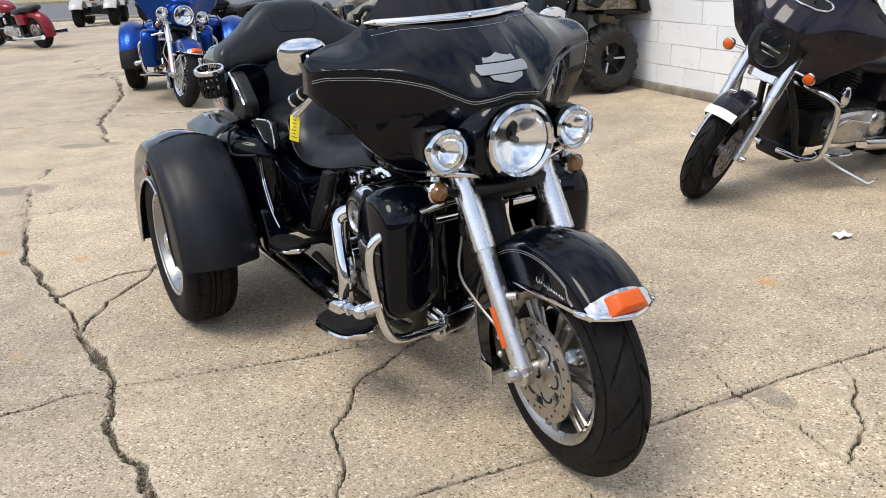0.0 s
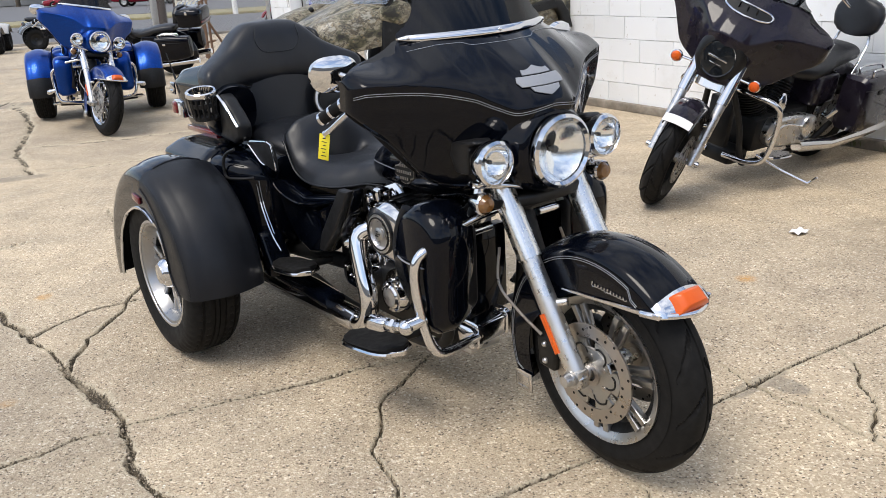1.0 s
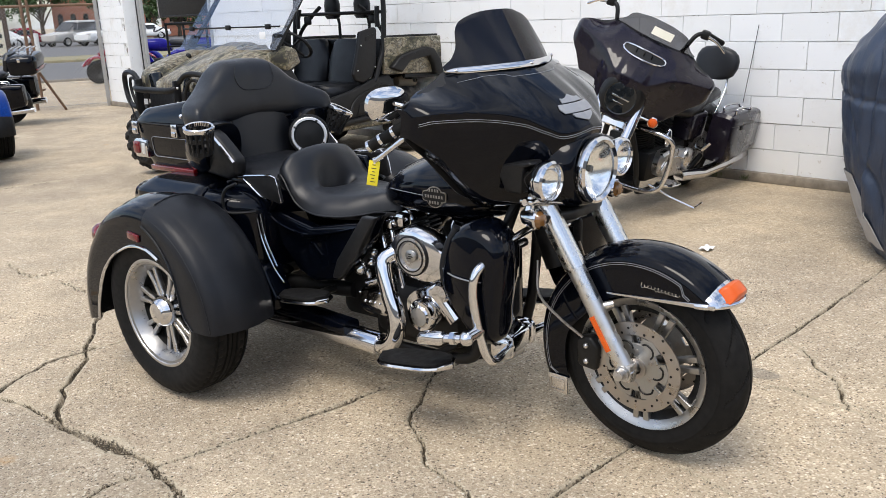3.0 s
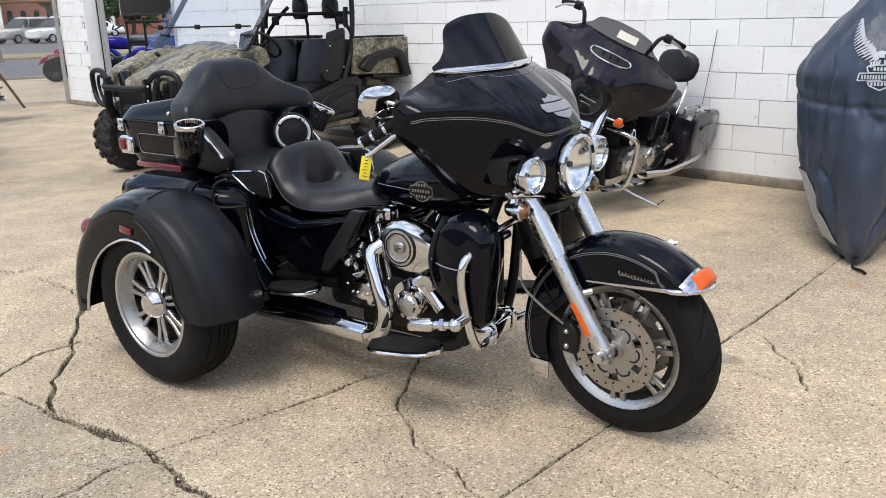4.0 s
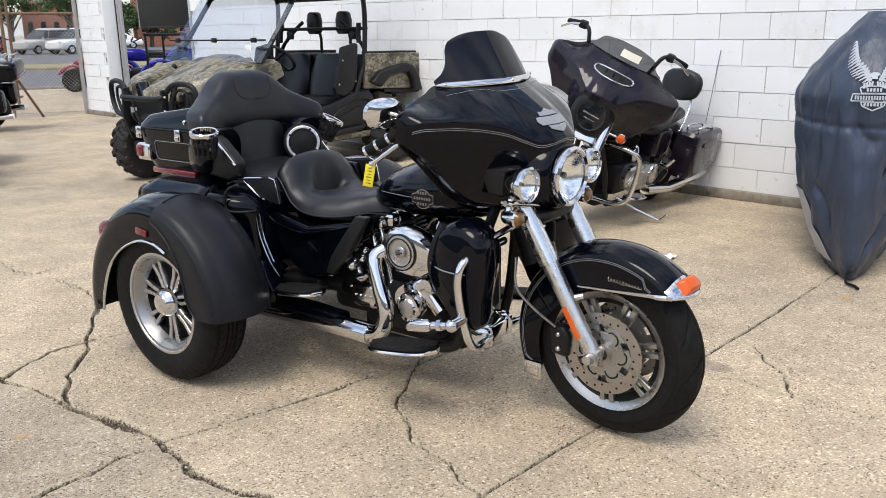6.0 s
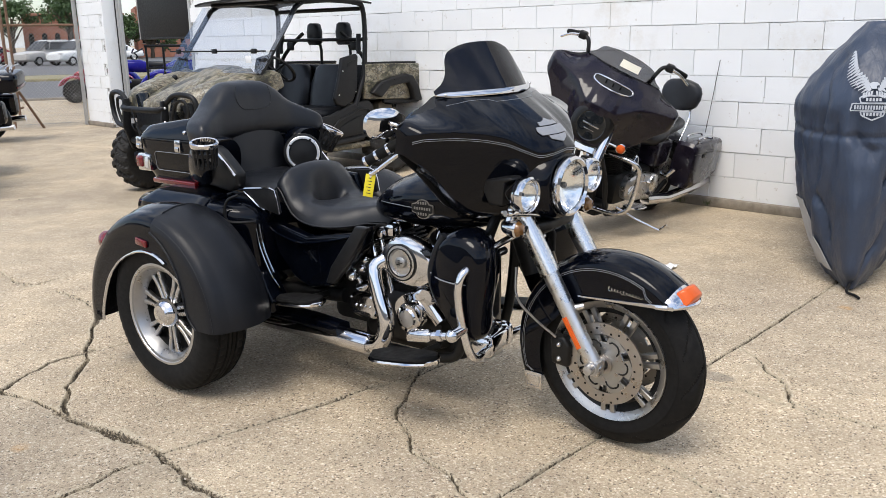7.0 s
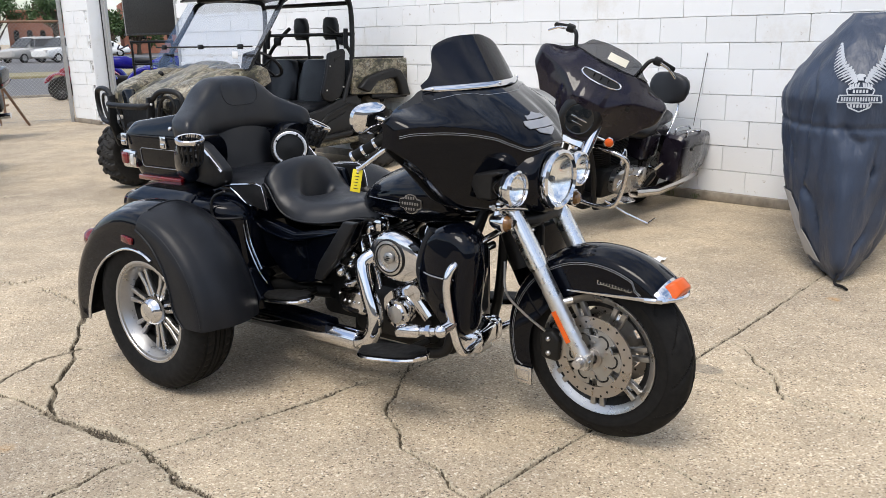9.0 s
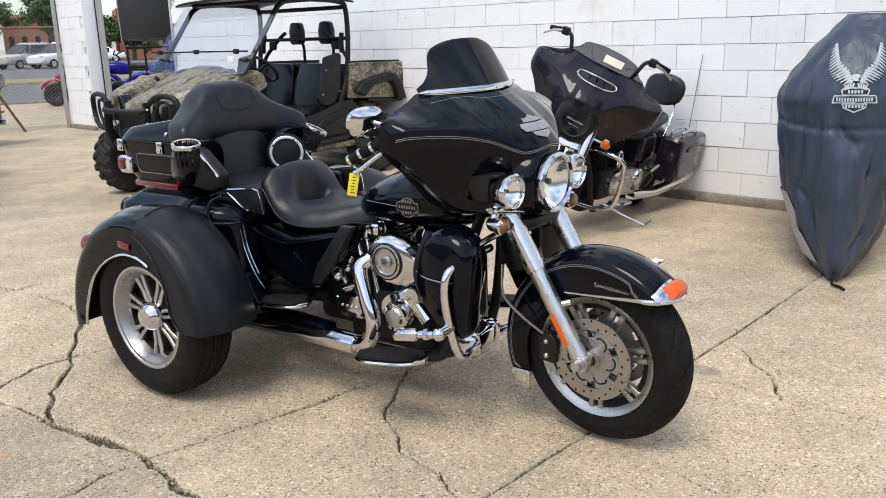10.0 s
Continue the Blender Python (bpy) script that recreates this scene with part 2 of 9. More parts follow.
    broken = k.ramp(k.noise(13, 4, 0.6), (0.40, 0.35), (0.50, 1.0))
    c = k.mix(c, soil, k.mix(k.ramp(ragged, (0.57, 0.0), (0.63, 1.0)), broken, 1.0, "MULTIPLY"))
    c = k.mix(c, (1.0, 0.99, 0.93), 1.0, "MULTIPLY")
    k.color(c)
    k.rough(k.ramp(k.noise(40, 4), (0.3, 0.78), (0.7, 0.96)))
    relief = k.mix(k.voronoi(155, "Distance"), k.noise(95, 5, 0.7), 0.5)
    k.bump(relief, 0.8, 0.006)
    return k.m


CONCRETE = concrete_mat()


def grit_mat():
    k = Mat("loose_grit", (0.2, 0.16, 0.11), 0.9)
    isl = k.n.new("ShaderNodeNewGeometry").outputs["Random Per Island"]
    k.color(k.ramp(isl, (0.0, (0.08, 0.062, 0.044)), (0.40, (0.20, 0.16, 0.11)), (0.8, (0.30, 0.25, 0.18)), (1.0, (0.46, 0.40, 0.31))))
    return k.m


GRIT = grit_mat()


def block_mat():
    k = Mat("white_painted_block", (0.78, 0.77, 0.74), 0.7)
    k.at = k.n.new("ShaderNodeNewGeometry").outputs["Position"]
    tint = k.ramp(k.random(), (0.0, (0.80, 0.812, 0.812)), (0.5, (0.83, 0.843, 0.845)), (1.0, (0.86, 0.872, 0.876)))
    dirt = k.ramp(k.noise(2.2, 7, 0.7), (0.56, 0.0), (0.85, 0.45))
    c = k.mix(tint, (0.56, 0.53, 0.47), dirt)
    blot = k.ramp(k.noise(0.8, 8, 0.72), (0.58, 0.0), (0.72, 0.5))
    c = k.mix(c, (0.60, 0.54, 0.44), blot)
    chip = k.ramp(k.noise(16, 5, 0.7), (0.645, 0.0), (0.70, 0.75))
    c = k.mix(c, (0.50, 0.46, 0.40), chip)
    k.color(c)
    k.bump(k.mix(k.noise(110, 5), k.noise(12, 5), 0.5), 0.7, 0.007)
    return k.m


BLOCK = block_mat()


def mortar_mat():
    k = Mat("painted_mortar", (0.7, 0.69, 0.66), 0.85)
    c = k.ramp(k.noise(3, 5), (0.3, (0.74, 0.75, 0.745)), (0.7, (0.81, 0.825, 0.83)))
    gap = k.ramp(k.noise(5.5, 6, 0.7), (0.53, 0.0), (0.62, 0.9))
    k.color(k.mix(c, (0.14, 0.12, 0.10), gap))
    k.bump(k.noise(120, 4), 0.4, 0.003)
    return k.m


MORTAR = mortar_mat()
JAMB = grain_mat("pale_grey_steel", (0.36, 0.37, 0.37), (0.44, 0.44, 0.43), 0.5, 200, 0.1, 0.0005)
PLINTH = grain_mat("bare_grey_footing", (0.17, 0.145, 0.115), (0.34, 0.30, 0.245), 0.85, 90, 0.5, 0.004)
ASPHALT = grain_mat("asphalt", (0.10, 0.10, 0.105), (0.16, 0.155, 0.15), 0.85, 60, 0.4, 0.005)
DRYGRASS = grain_mat("verge_grass", (0.20, 0.185, 0.09), (0.34, 0.29, 0.18), 0.9, 30, 0.6, 0.03)
BRICK = grain_mat("red_brick", (0.30, 0.12, 0.075), (0.38, 0.17, 0.11), 0.8, 40, 0.4, 0.01)
LEAF = grain_mat("leaf_green", (0.035, 0.075, 0.018), (0.075, 0.12, 0.035), 0.6, 3, 0.2, 0.01)
WEED = grain_mat("weed_green", (0.07, 0.10, 0.03), (0.13, 0.15, 0.055), 0.6, 30, 0.2, 0.002)
BARK = grain_mat("bark", (0.06, 0.045, 0.03), (0.11, 0.085, 0.06), 0.9, 30, 0.6, 0.02)


def camo_mat():
    k = Mat("camouflage_plastic", (0.2, 0.18, 0.12), 0.4, 0.0, Coat_Weight=0.1)
    mp = k.n.new("ShaderNodeMapping")
    mp.inputs["Scale"].default_value = (1.6, 4.2, 2.6)
    mp.inputs["Rotation"].default_value = (0.3, 0.2, 0.5)
    k.l.new(k.at, mp.inputs["Vector"])
    v = mp.outputs["Vector"]
    a = k.ramp(k.noise(2.6, 5, 0.6, v), (0.36, (0.022, 0.020, 0.014)), (0.43, (0.10, 0.092, 0.05)), (0.50, (0.30, 0.265, 0.19)), (0.56, (0.13, 0.105, 0.062)), (0.62, (0.35, 0.33, 0.27)), (0.70, (0.06, 0.06, 0.03)))
    twig = k.ramp(k.noise(5.5, 5, 0.7, v), (0.46, 0.0), (0.5, 1.0), (0.54, 0.0))
    c = k.mix(a, (0.018, 0.015, 0.010), twig)
    leaf = k.ramp(k.voronoi(9, "Distance", "F1", v), (0.14, 0.8), (0.24, 0.0))
    k.color(k.mix(c, (0.20, 0.155, 0.08), leaf))
    k.rough(k.ramp(k.noise(20, 3), (0.3, 0.32), (0.7, 0.5)))
    return k.m


CAMO = camo_mat()


def cover_mat():
    k = Mat("navy_nylon_cover", (0.012, 0.019, 0.036), 0.42, 0.0, Specular_IOR_Level=0.45)
    k.color(k.mix((0.024, 0.036, 0.063), (0.042, 0.058, 0.095), k.ramp(k.noise(3, 5), (0.3, 0.0), (0.7, 1.0))))
    k.rough(k.ramp(k.noise(8, 5), (0.3, 0.34), (0.7, 0.52)))
    mp = k.n.new("ShaderNodeMapping")
    mp.inputs["Scale"].default_value = (6, 6, 2.2)
    k.l.new(k.at, mp.inputs["Vector"])
    k.bump(k.mix(k.noise(1.6, 6, 0.55, mp.outputs["Vector"]), k.voronoi(1.9, "Distance", "SMOOTH_F1", mp.outputs["Vector"]), 0.4), 0.85, 0.035)
    return k.m


NAVY = cover_mat()
GREYCLOTH = grain_mat("silver_grey_nylon", (0.34, 0.34, 0.34), (0.42, 0.42, 0.42), 0.55, 40, 0.3, 0.004)
PRINT = grain_mat("silver_print", (0.38, 0.41, 0.45), (0.48, 0.51, 0.55), 0.5, 50, 0.1)


# ---- shape helpers ----
class Shape:
    """Vertices and faces gathered piece by piece for one mesh."""

    def __init__(self):
        self.v, self.f = [], []

    def add(self, verts, faces):
        k = len(self.v)
        self.v += [tuple(p) for p in verts]
        self.f += [tuple(k + i for i in q) for q in faces]
        return self

    def rings(self, rings, closed=True, caps=True):
        n = len(rings[0])
        verts = [p for r in rings for p in r]
        faces = []
        for a in range(len(rings) - 1):
            for b in range(n if closed else n - 1):
                c = (b + 1) % n
                faces.append((a * n + b, a * n + c, (a + 1) * n + c, (a + 1) * n + b))
        if caps and closed:
            faces.append(tuple(range(n - 1, -1, -1)))
            faces.append(tuple((len(rings) - 1) * n + b for b in range(n)))
        return self.add(verts, faces)

    def tube(self, path, r, n=12, smooth=0, caps=True):
        pts = [Vector(p) for p in (curve(path, smooth) if smooth else path)]
        radii = [r] * len(pts) if isinstance(r, (int, float)) else [r[min(int(k * len(r) / len(pts)), len(r) - 1)] for k in range(len(pts))]
        up, out = None, []
        for k, p in enumerate(pts):
            d = (pts[min(k + 1, len(pts) - 1)] - pts[max(k - 1, 0)]).normalized()
            if up is None:
                up = d.orthogonal().normalized()
            up = (up - d * up.dot(d)).normalized()
            side = d.cross(up)
            out.append([p + radii[k] * (math.cos(a) * up + math.sin(a) * side) for a in (math.tau * j / n for j in range(n))])
        return self.rings(out, True, caps)

    def lathe(self, profile, m=None, n=32, closed=False):
        """profile: (radius, along) pairs, turned round the local y axis of m."""
        m = m or Matrix()
        verts, faces = [], []
        c = len(profile)
        for j in range(n):
            a = math.tau * j / n
            verts += [m @ Vector((r * math.cos(a), y, r * math.sin(a))) for r, y in profile]
        for j in range(n):
            q = (j + 1) % n
            for k in range(c if closed else c - 1):
                e = (k + 1) % c
                faces.append((j * c + k, j * c + e, q * c + e, q * c + k))
        return self.add(verts, faces)

    def box(self, centre, size, bevel=0.0, m=None, seg=2):
        bm = bmesh.new()
        bmesh.ops.create_cube(bm, size=1)
        bmesh.ops.scale(bm, vec=size, verts=bm.verts)
        if bevel:
            bmesh.ops.bevel(bm, geom=bm.edges[:], offset=bevel, segments=seg, affect="EDGES", profile=0.5)
        t = (m or Matrix()) @ Matrix.Translation(centre)
        bm.verts.index_update()
        self.add([t @ p.co for p in bm.verts], [[p.index for p in f.verts] for f in bm.faces])
        bm.free()
        return self

    def ball(self, centre, r, n=14, squash=(1, 1, 1)):
        prof = [(math.sin(math.pi * k / n), -math.cos(math.pi * k / n)) for k in range(n + 1)]
        prof[0], prof[-1] = (0.001, -1), (0.001, 1)
        return self.lathe(prof, Matrix.Translation(centre) @ Matrix.Diagonal((r * squash[0], r * squash[1], r * squash[2], 1)), n * 2)

    def slab(self, outline, axis, a, b, bevel=0.0):
        """An outline of (p, q) pairs pulled along an axis from a to b; the outline's plane is the other two axes in order."""
        bm = bmesh.new()
        put = {"x": lambda p, q, s: (s, p, q), "y": lambda p, q, s: (p, s, q), "z": lambda p, q, s: (p, q, s)}[axis]
        lo = [bm.verts.new(put(p, q, a)) for p, q in outline]
        hi = [bm.verts.new(put(p, q, b)) for p, q in outline]
        n = len(outline)
        bm.faces.new(lo), bm.faces.new(hi)
        for k in range(n):
            bm.faces.new((lo[k], lo[(k + 1) % n], hi[(k + 1) % n], hi[k]))
        bmesh.ops.recalc_face_normals(bm, faces=bm.faces[:])
        if bevel:
            bmesh.ops.bevel(bm, geom=bm.edges[:], offset=bevel, segments=3, affect="EDGES", profile=0.5, clamp_overlap=True)
        bm.verts.index_update()
        self.add([p.co for p in bm.verts], [[p.index for p in f.verts] for f in bm.faces])
        bm.free()
        return self

    def shell(self, fn, nu, nv, thick):
        """A curved sheet fn(u, v), u and v from 0 to 1, with a thickness along its normal."""
        g = np.array([[fn(a / nu, b / nv) for b in range(nv + 1)] for a in range(nu + 1)], dtype=float)
        nrm = np.cross(np.gradient(g, axis=0), np.gradient(g, axis=1))
        nrm /= np.maximum(np.linalg.norm(nrm, axis=2, keepdims=True), 1e-9)
        w = nv + 1
        verts = [tuple(p) for p in g.reshape(-1, 3)] + [tuple(p) for p in (g - nrm * thick).reshape(-1, 3)]
        off, faces = (nu + 1) * w, []
        for a in range(nu):
            for b in range(nv):
                q = (a * w + b, (a + 1) * w + b, (a + 1) * w + b + 1, a * w + b + 1)
                faces.append(q)
                faces.append(tuple(off + k for k in reversed(q)))
        edge = [a * w for a in range(nu + 1)] + [nu * w + b for b in range(1, w)] + [a * w + nv for a in range(nu - 1, -1, -1)] + [b for b in range(nv - 1, 0, -1)]
        for k in range(len(edge)):
            a, b = edge[k], edge[(k + 1) % len(edge)]
            faces.append((b, a, off + a, off + b))
        return self.add(verts, faces)

    def moved(self, m):
        self.v = [tuple(m @ Vector(p)) for p in self.v]
        return self

    def mirrored(self):
        s = Shape()
        s.v = [(x, -y, z) for x, y, z in self.v]
        s.f = [tuple(reversed(q)) for q in self.f]
        return s

    def mesh(self, name, material, angle=38, flip=True):
        me = bpy.data.meshes.new(name)
        me.from_pydata(self.v, [], self.f)
        if flip:
            bm = bmesh.new()
            bm.from_mesh(me)
            bmesh.ops.recalc_face_normals(bm, faces=bm.faces[:])
            bm.to_mesh(me)
            bm.free()
        me.polygons.foreach_set("use_smooth", [True] * len(me.polygons))
        me.set_sharp_from_angle(angle=radians(angle))
        me.materials.append(material)
        return me


def curve(points, n):
    """A smooth line through points (Catmull-Rom), n steps between two of them."""
    p = [Vector(q) for q in points]
    p = [2 * p[0] - p[1]] + p + [2 * p[-1] - p[-2]]
    out = []
    for k in range(1, len(p) - 2):
        a, b, c, d = p[k - 1:k + 3]
        for j in range(n):
            t = j / n
            out.append(0.5 * ((2 * b) + (c - a) * t + (2 * a - 5 * b + 4 * c - d) * t * t + (3 * b - a - 3 * c + d) * t ** 3))
    return out + [p[-2]]


def table(x, *pairs):
    """Smooth interpolation in a short table of (x, value)."""
    if x <= pairs[0][0]:
        return pairs[0][1]
    for (a, va), (b, vb) in zip(pairs, pairs[1:]):
        if x <= b:
            t = (x - a) / (b - a)
            return va + (vb - va) * t
    return pairs[-1][1]


def soft(x, *pairs):
    """The same with a smooth slope at the table's points and no overshoot."""
    n = len(pairs)
    if x <= pairs[0][0]:
        return pairs[0][1]
    if x >= pairs[-1][0]:
        return pairs[-1][1]
    h = [pairs[k + 1][0] - pairs[k][0] for k in range(n - 1)]
    d = [(pairs[k + 1][1] - pairs[k][1]) / h[k] for k in range(n - 1)]
    s = [d[0]] + [0.0 if d[k - 1] * d[k] <= 0 else 2 * d[k - 1] * d[k] / (d[k - 1] + d[k]) for k in range(1, n - 1)] + [d[-1]]
    k = next(j for j in range(n - 1) if x <= pairs[j + 1][0])
    t = (x - pairs[k][0]) / h[k]
    a, b = pairs[k][1], pairs[k + 1][1]
    return a * (1 + 2 * t) * (1 - t) ** 2 + b * t * t * (3 - 2 * t) + h[k] * (s[k] * t * (1 - t) ** 2 + s[k + 1] * t * t * (t - 1))


def oval(centre, half, up, side, n=20, power=2.4):
    """A ring of a rounded rectangle round centre; half: its half sizes along side and up."""
    c, s, u = Vector(centre), Vector(side), Vector(up)
    out = []
    for k in range(n):
        a = math.tau * k / n
        ca, sa = math.cos(a), math.sin(a)
        out.append(c + s * half[0] * math.copysign(abs(ca) ** (2 / power), ca) + u * half[1] * math.copysign(abs(sa) ** (2 / power), sa))
    return out


def thing(name, m, label, category, group="", kind=""):
    ob = new(name)
    ob.empty_display_size = 0.1
    ob.matrix_world = m
    return tagged(ob, label, category, group, kind)


def part(name, shape, material, parent, label="", angle=38, flip=True):
    me = shape if isinstance(shape, bpy.types.Mesh) else shape.mesh(name, material, angle, flip)
    ob = new(name, me)
    ob.parent = parent
    if label:
        ob["label"] = label
    return ob


def structure(name, shape, material, label, category, angle=38, kind="structure"):
    return tagged(new(name, shape.mesh(name, material, angle)), label, category, kind=kind)


# ---- ground ----
# Cracks and joints of the concrete: width of the gap, then points of the line on the ground.
CRACKS = [
    (0.013, (-2.84, 5.52), (-2.46, 4.70), (-2.10, 3.94), (-1.74, 3.44)),
    (0.008, (-1.74, 3.44), (-1.60, 3.24), (-1.50, 3.07)),
    (0.016, (-1.50, 3.07), (-1.34, 2.84), (-1.17, 2.57), (-1.10, 2.33), (-0.99, 2.16), (-0.82, 1.92), (-0.70, 1.55), (-0.62, 1.0)),
    (0.012, (-1.73, 3.43), (-1.57, 3.64), (-1.38, 3.75)),
    (0.003, (-1.38, 3.75), (-1.24, 3.80), (-1.10, 3.88)),
    (0.008, (-1.80, 2.20), (-1.48, 2.39), (-1.34, 2.49), (-1.22, 2.54)),
    (0.0075, (-1.17, 2.57), (-0.78, 2.67), (-0.55, 2.73), (-0.36, 2.80), (-0.14, 2.84), (0.12, 2.95)),
    (0.006, (0.10, 3.15), (-0.06, 2.90), (-0.21, 2.67), (-0.29, 2.50), (-0.33, 2.25), (-0.30, 1.89), (-0.26, 1.4), (-0.32, 0.9)),
    (0.0075, (-1.10, 1.45), (-0.24, 1.84), (0.27, 2.06), (0.63, 2.22), (1.09, 2.43), (1.56, 2.63), (2.52, 3.07), (4.2, 3.85)),
    (0.005, (0.93, 2.36), (1.07, 2.12), (1.15, 1.92), (1.30, 1.60), (1.42, 1.1)),
    (0.005, (1.36, 2.53), (1.28, 2.27), (1.25, 2.14), (1.13, 1.98)),
    (0.004, (0.37, 1.93), (0.40, 1.75), (0.45, 1.56), (0.55, 1.2)),
    (0.003, (0.89, 2.52), (0.93, 2.36)),
    (0.003, (1.13, 1.99), (1.25, 1.73)),
    (0.010, (-3.4, 4.5), (-2.64, 4.74), (-2.50, 4.78), (-2.20, 4.90)),
    (0.010, (-3.4, 5.36), (-3.01, 5.48), (-2.84, 5.53), (-2.87, 6.04), (-2.6, 6.4)),
    (0.010, (-5.0, 6.75), (-3.69, 6.83), (-2.80, 6.86), (-2.0, 7.1)),
    (0.012, (-2.80, 6.86), (-3.27, 7.97), (-3.59, 9.39), (-4.48, 11.51), (-5.79, 13.58)),
    (0.015, (-6.2, 7.1), (-4.11, 7.67), (-3.68, 7.9), (-3.22, 8.10), (-2.67, 8.15), (-1.78, 8.36)),
    (0.006, (-1.89, 5.48), (-1.72, 5.12), (-1.55, 5.17)),
    (0.009, (-1.55, 4.91), (-1.35, 4.42), (-1.40, 3.75), (-1.48, 3.10), (-1.46, 3.00)),
    (0.004, (-1.60, 3.26), (-1.51, 3.10)),
    (0.003, (0.9, 6.1), (1.04, 5.79), (1.21, 5.24)),
    (0.008, (-8.5, 9.5), (-4.48, 11.51), (-1.5, 12.6), (0.2, 13.1)),
]


def spaced(a, b, fine, grow=1.12, lo=-900.0, hi=900.0, mid=0.03, reach=4.0):
    """Even steps from a to b, wider steps outside, growing to the horizon."""
    out = list(np.arange(a, b, fine))
    x, s = b, fine
    while x < hi:
        out.append(x)
        s = min(s * grow, mid) if x < b + reach else s * 1.25
        x += s
    x, s = a - fine, fine
    while x > lo:
        out.insert(0, x)
        s = min(s * grow, mid) if x > a - reach else s * 1.25
        x -= s
    return np.array(sorted(out))


def crack_depth(X, Y):
    """How far into a crack each place lies, 0 to 1, and how much soil there is."""
    deep, soil = np.zeros_like(X), np.zeros_like(X)
    wob = np.random.RandomState(5)
    for width, *pts in CRACKS:
        line = [Vector((p[0], p[1], 0)) for p in pts]
        fine = curve(line, 14)
        bend = []
        for k, p in enumerate(fine):
            j = noise.noise_vector(Vector((p.x * 7, p.y * 7, width * 900))) * 0.035 + noise.noise_vector(Vector((p.x * 33, p.y * 33, 3))) * 0.012
            bend.append((p.x + j.x * (0.25 if width == 0.0075 else 1), p.y + j.y * (0.25 if width == 0.0075 else 1)))
        for (ax, ay), (bx, by) in zip(bend, bend[1:]):
            w = width * (0.55 + 1.1 * max(0.0, 0.5 + noise.noise(Vector((ax * 5, ay * 5, 7.7))))) * wob.uniform(0.75, 1.3)
            m = 0.22
            i0, i1 = np.searchsorted(XS, (min(ax, bx) - m, max(ax, bx) + m))
            j0, j1 = np.searchsorted(YS, (min(ay, by) - m, max(ay, by) + m))
            if i1 <= i0 or j1 <= j0:
                continue
            px, py = X[j0:j1, i0:i1], Y[j0:j1, i0:i1]
            dx, dy = bx - ax, by - ay
            t = np.clip(((px - ax) * dx + (py - ay) * dy) / max(dx * dx + dy * dy, 1e-9), 0, 1)
            d = np.hypot(px - ax - t * dx, py - ay - t * dy)
            far = 1 + np.minimum(np.maximum(0, (ay + by) / 2 - 4.5), 8) * 0.36
            hole = np.clip(1.7 - d / (w * 0.5 * far), 0, 1)
            deep[j0:j1, i0:i1] = np.maximum(deep[j0:j1, i0:i1], hole)
            soil[j0:j1, i0:i1] = np.maximum(soil[j0:j1, i0:i1], np.clip(1.0 - d / (w * 1.8 * far + 0.0065), 0, 1) * min(1.0, 0.80 + 0.20 * min(1.0, width / 0.010) + 0.04 * max(0.0, ay - 4.5)))
    return deep, soil


XS = spaced(-2.3, 2.0, 0.006)
YS = spaced(1.2, 4.2, 0.006, reach=6.0)
GX, GY = np.meshgrid(XS, YS)
DEEP, SOIL = crack_depth(GX, GY)
near = np.exp(-((GX / 9.0) ** 2 + ((GY - 4) / 12.0) ** 2))
GZ = 0.004 * np.sin(GX * 2.1 + 0.6 * np.sin(GY * 1.3)) * np.cos(GY * 1.7 + 0.4) * near - 0.030 * DEEP - 0.004
# the slabs have settled a little by the front wheel
GZ = GZ - 0.017 * np.exp(-((GX - 0.50) / 0.75) ** 2 - ((GY - 2.08) / 0.85) ** 2)
# the street lies lower than the lot's concrete
GZ = GZ - 0.10 * np.clip((GY - 24.0) / 1.5, 0, 1)
ground_mesh = bpy.data.meshes.new("ground")
nx, ny = len(XS), len(YS)
ground_mesh.vertices.add(nx * ny)
ground_mesh.vertices.foreach_set("co", np.stack((GX, GY, GZ), axis=2).astype(np.float32).ravel())
a = (np.arange(ny - 1)[:, None] * nx + np.arange(nx - 1)[None, :]).ravel()
quads = np.stack((a, a + 1, a + nx + 1, a + nx), axis=1).astype(np.int32)
ground_mesh.loops.add(quads.size)
ground_mesh.loops.foreach_set("vertex_index", quads.ravel())
ground_mesh.polygons.add(len(quads))
ground_mesh.polygons.foreach_set("loop_start", np.arange(0, quads.size, 4, dtype=np.int32))
ground_mesh.update(calc_edges=True)
soil_att = ground_mesh.attributes.new("soil", "FLOAT", "POINT")
soil_att.data.foreach_set("value", SOIL.astype(np.float32).ravel())
# old damp and oil stains: centre, half length, half width, turn
STAINS = [(0.96, 2.36, 0.14, 0.035, 24), (1.04, 2.34, 0.09, 0.045, -55), (-2.90, 6.76, 0.26, 0.12, 5), (-4.52, 11.4, 0.42, 0.30, 5), (-2.80, 5.38, 0.20, 0.14, 0)]
DAMP = np.zeros_like(GX)
for cx, cy, ha, hb, deg in STAINS:
    ca, sa = math.cos(radians(deg)), math.sin(radians(deg))
    u, v = (GX - cx) * ca + (GY - cy) * sa, -(GX - cx) * sa + (GY - cy) * ca
    DAMP = np.maximum(DAMP, np.clip(1.15 - np.hypot(u / ha, v / hb) * 0.75, 0, 1))
damp_att = ground_mesh.attributes.new("damp", "FLOAT", "POINT")
damp_att.data.foreach_set("value", DAMP.astype(np.float32).ravel())
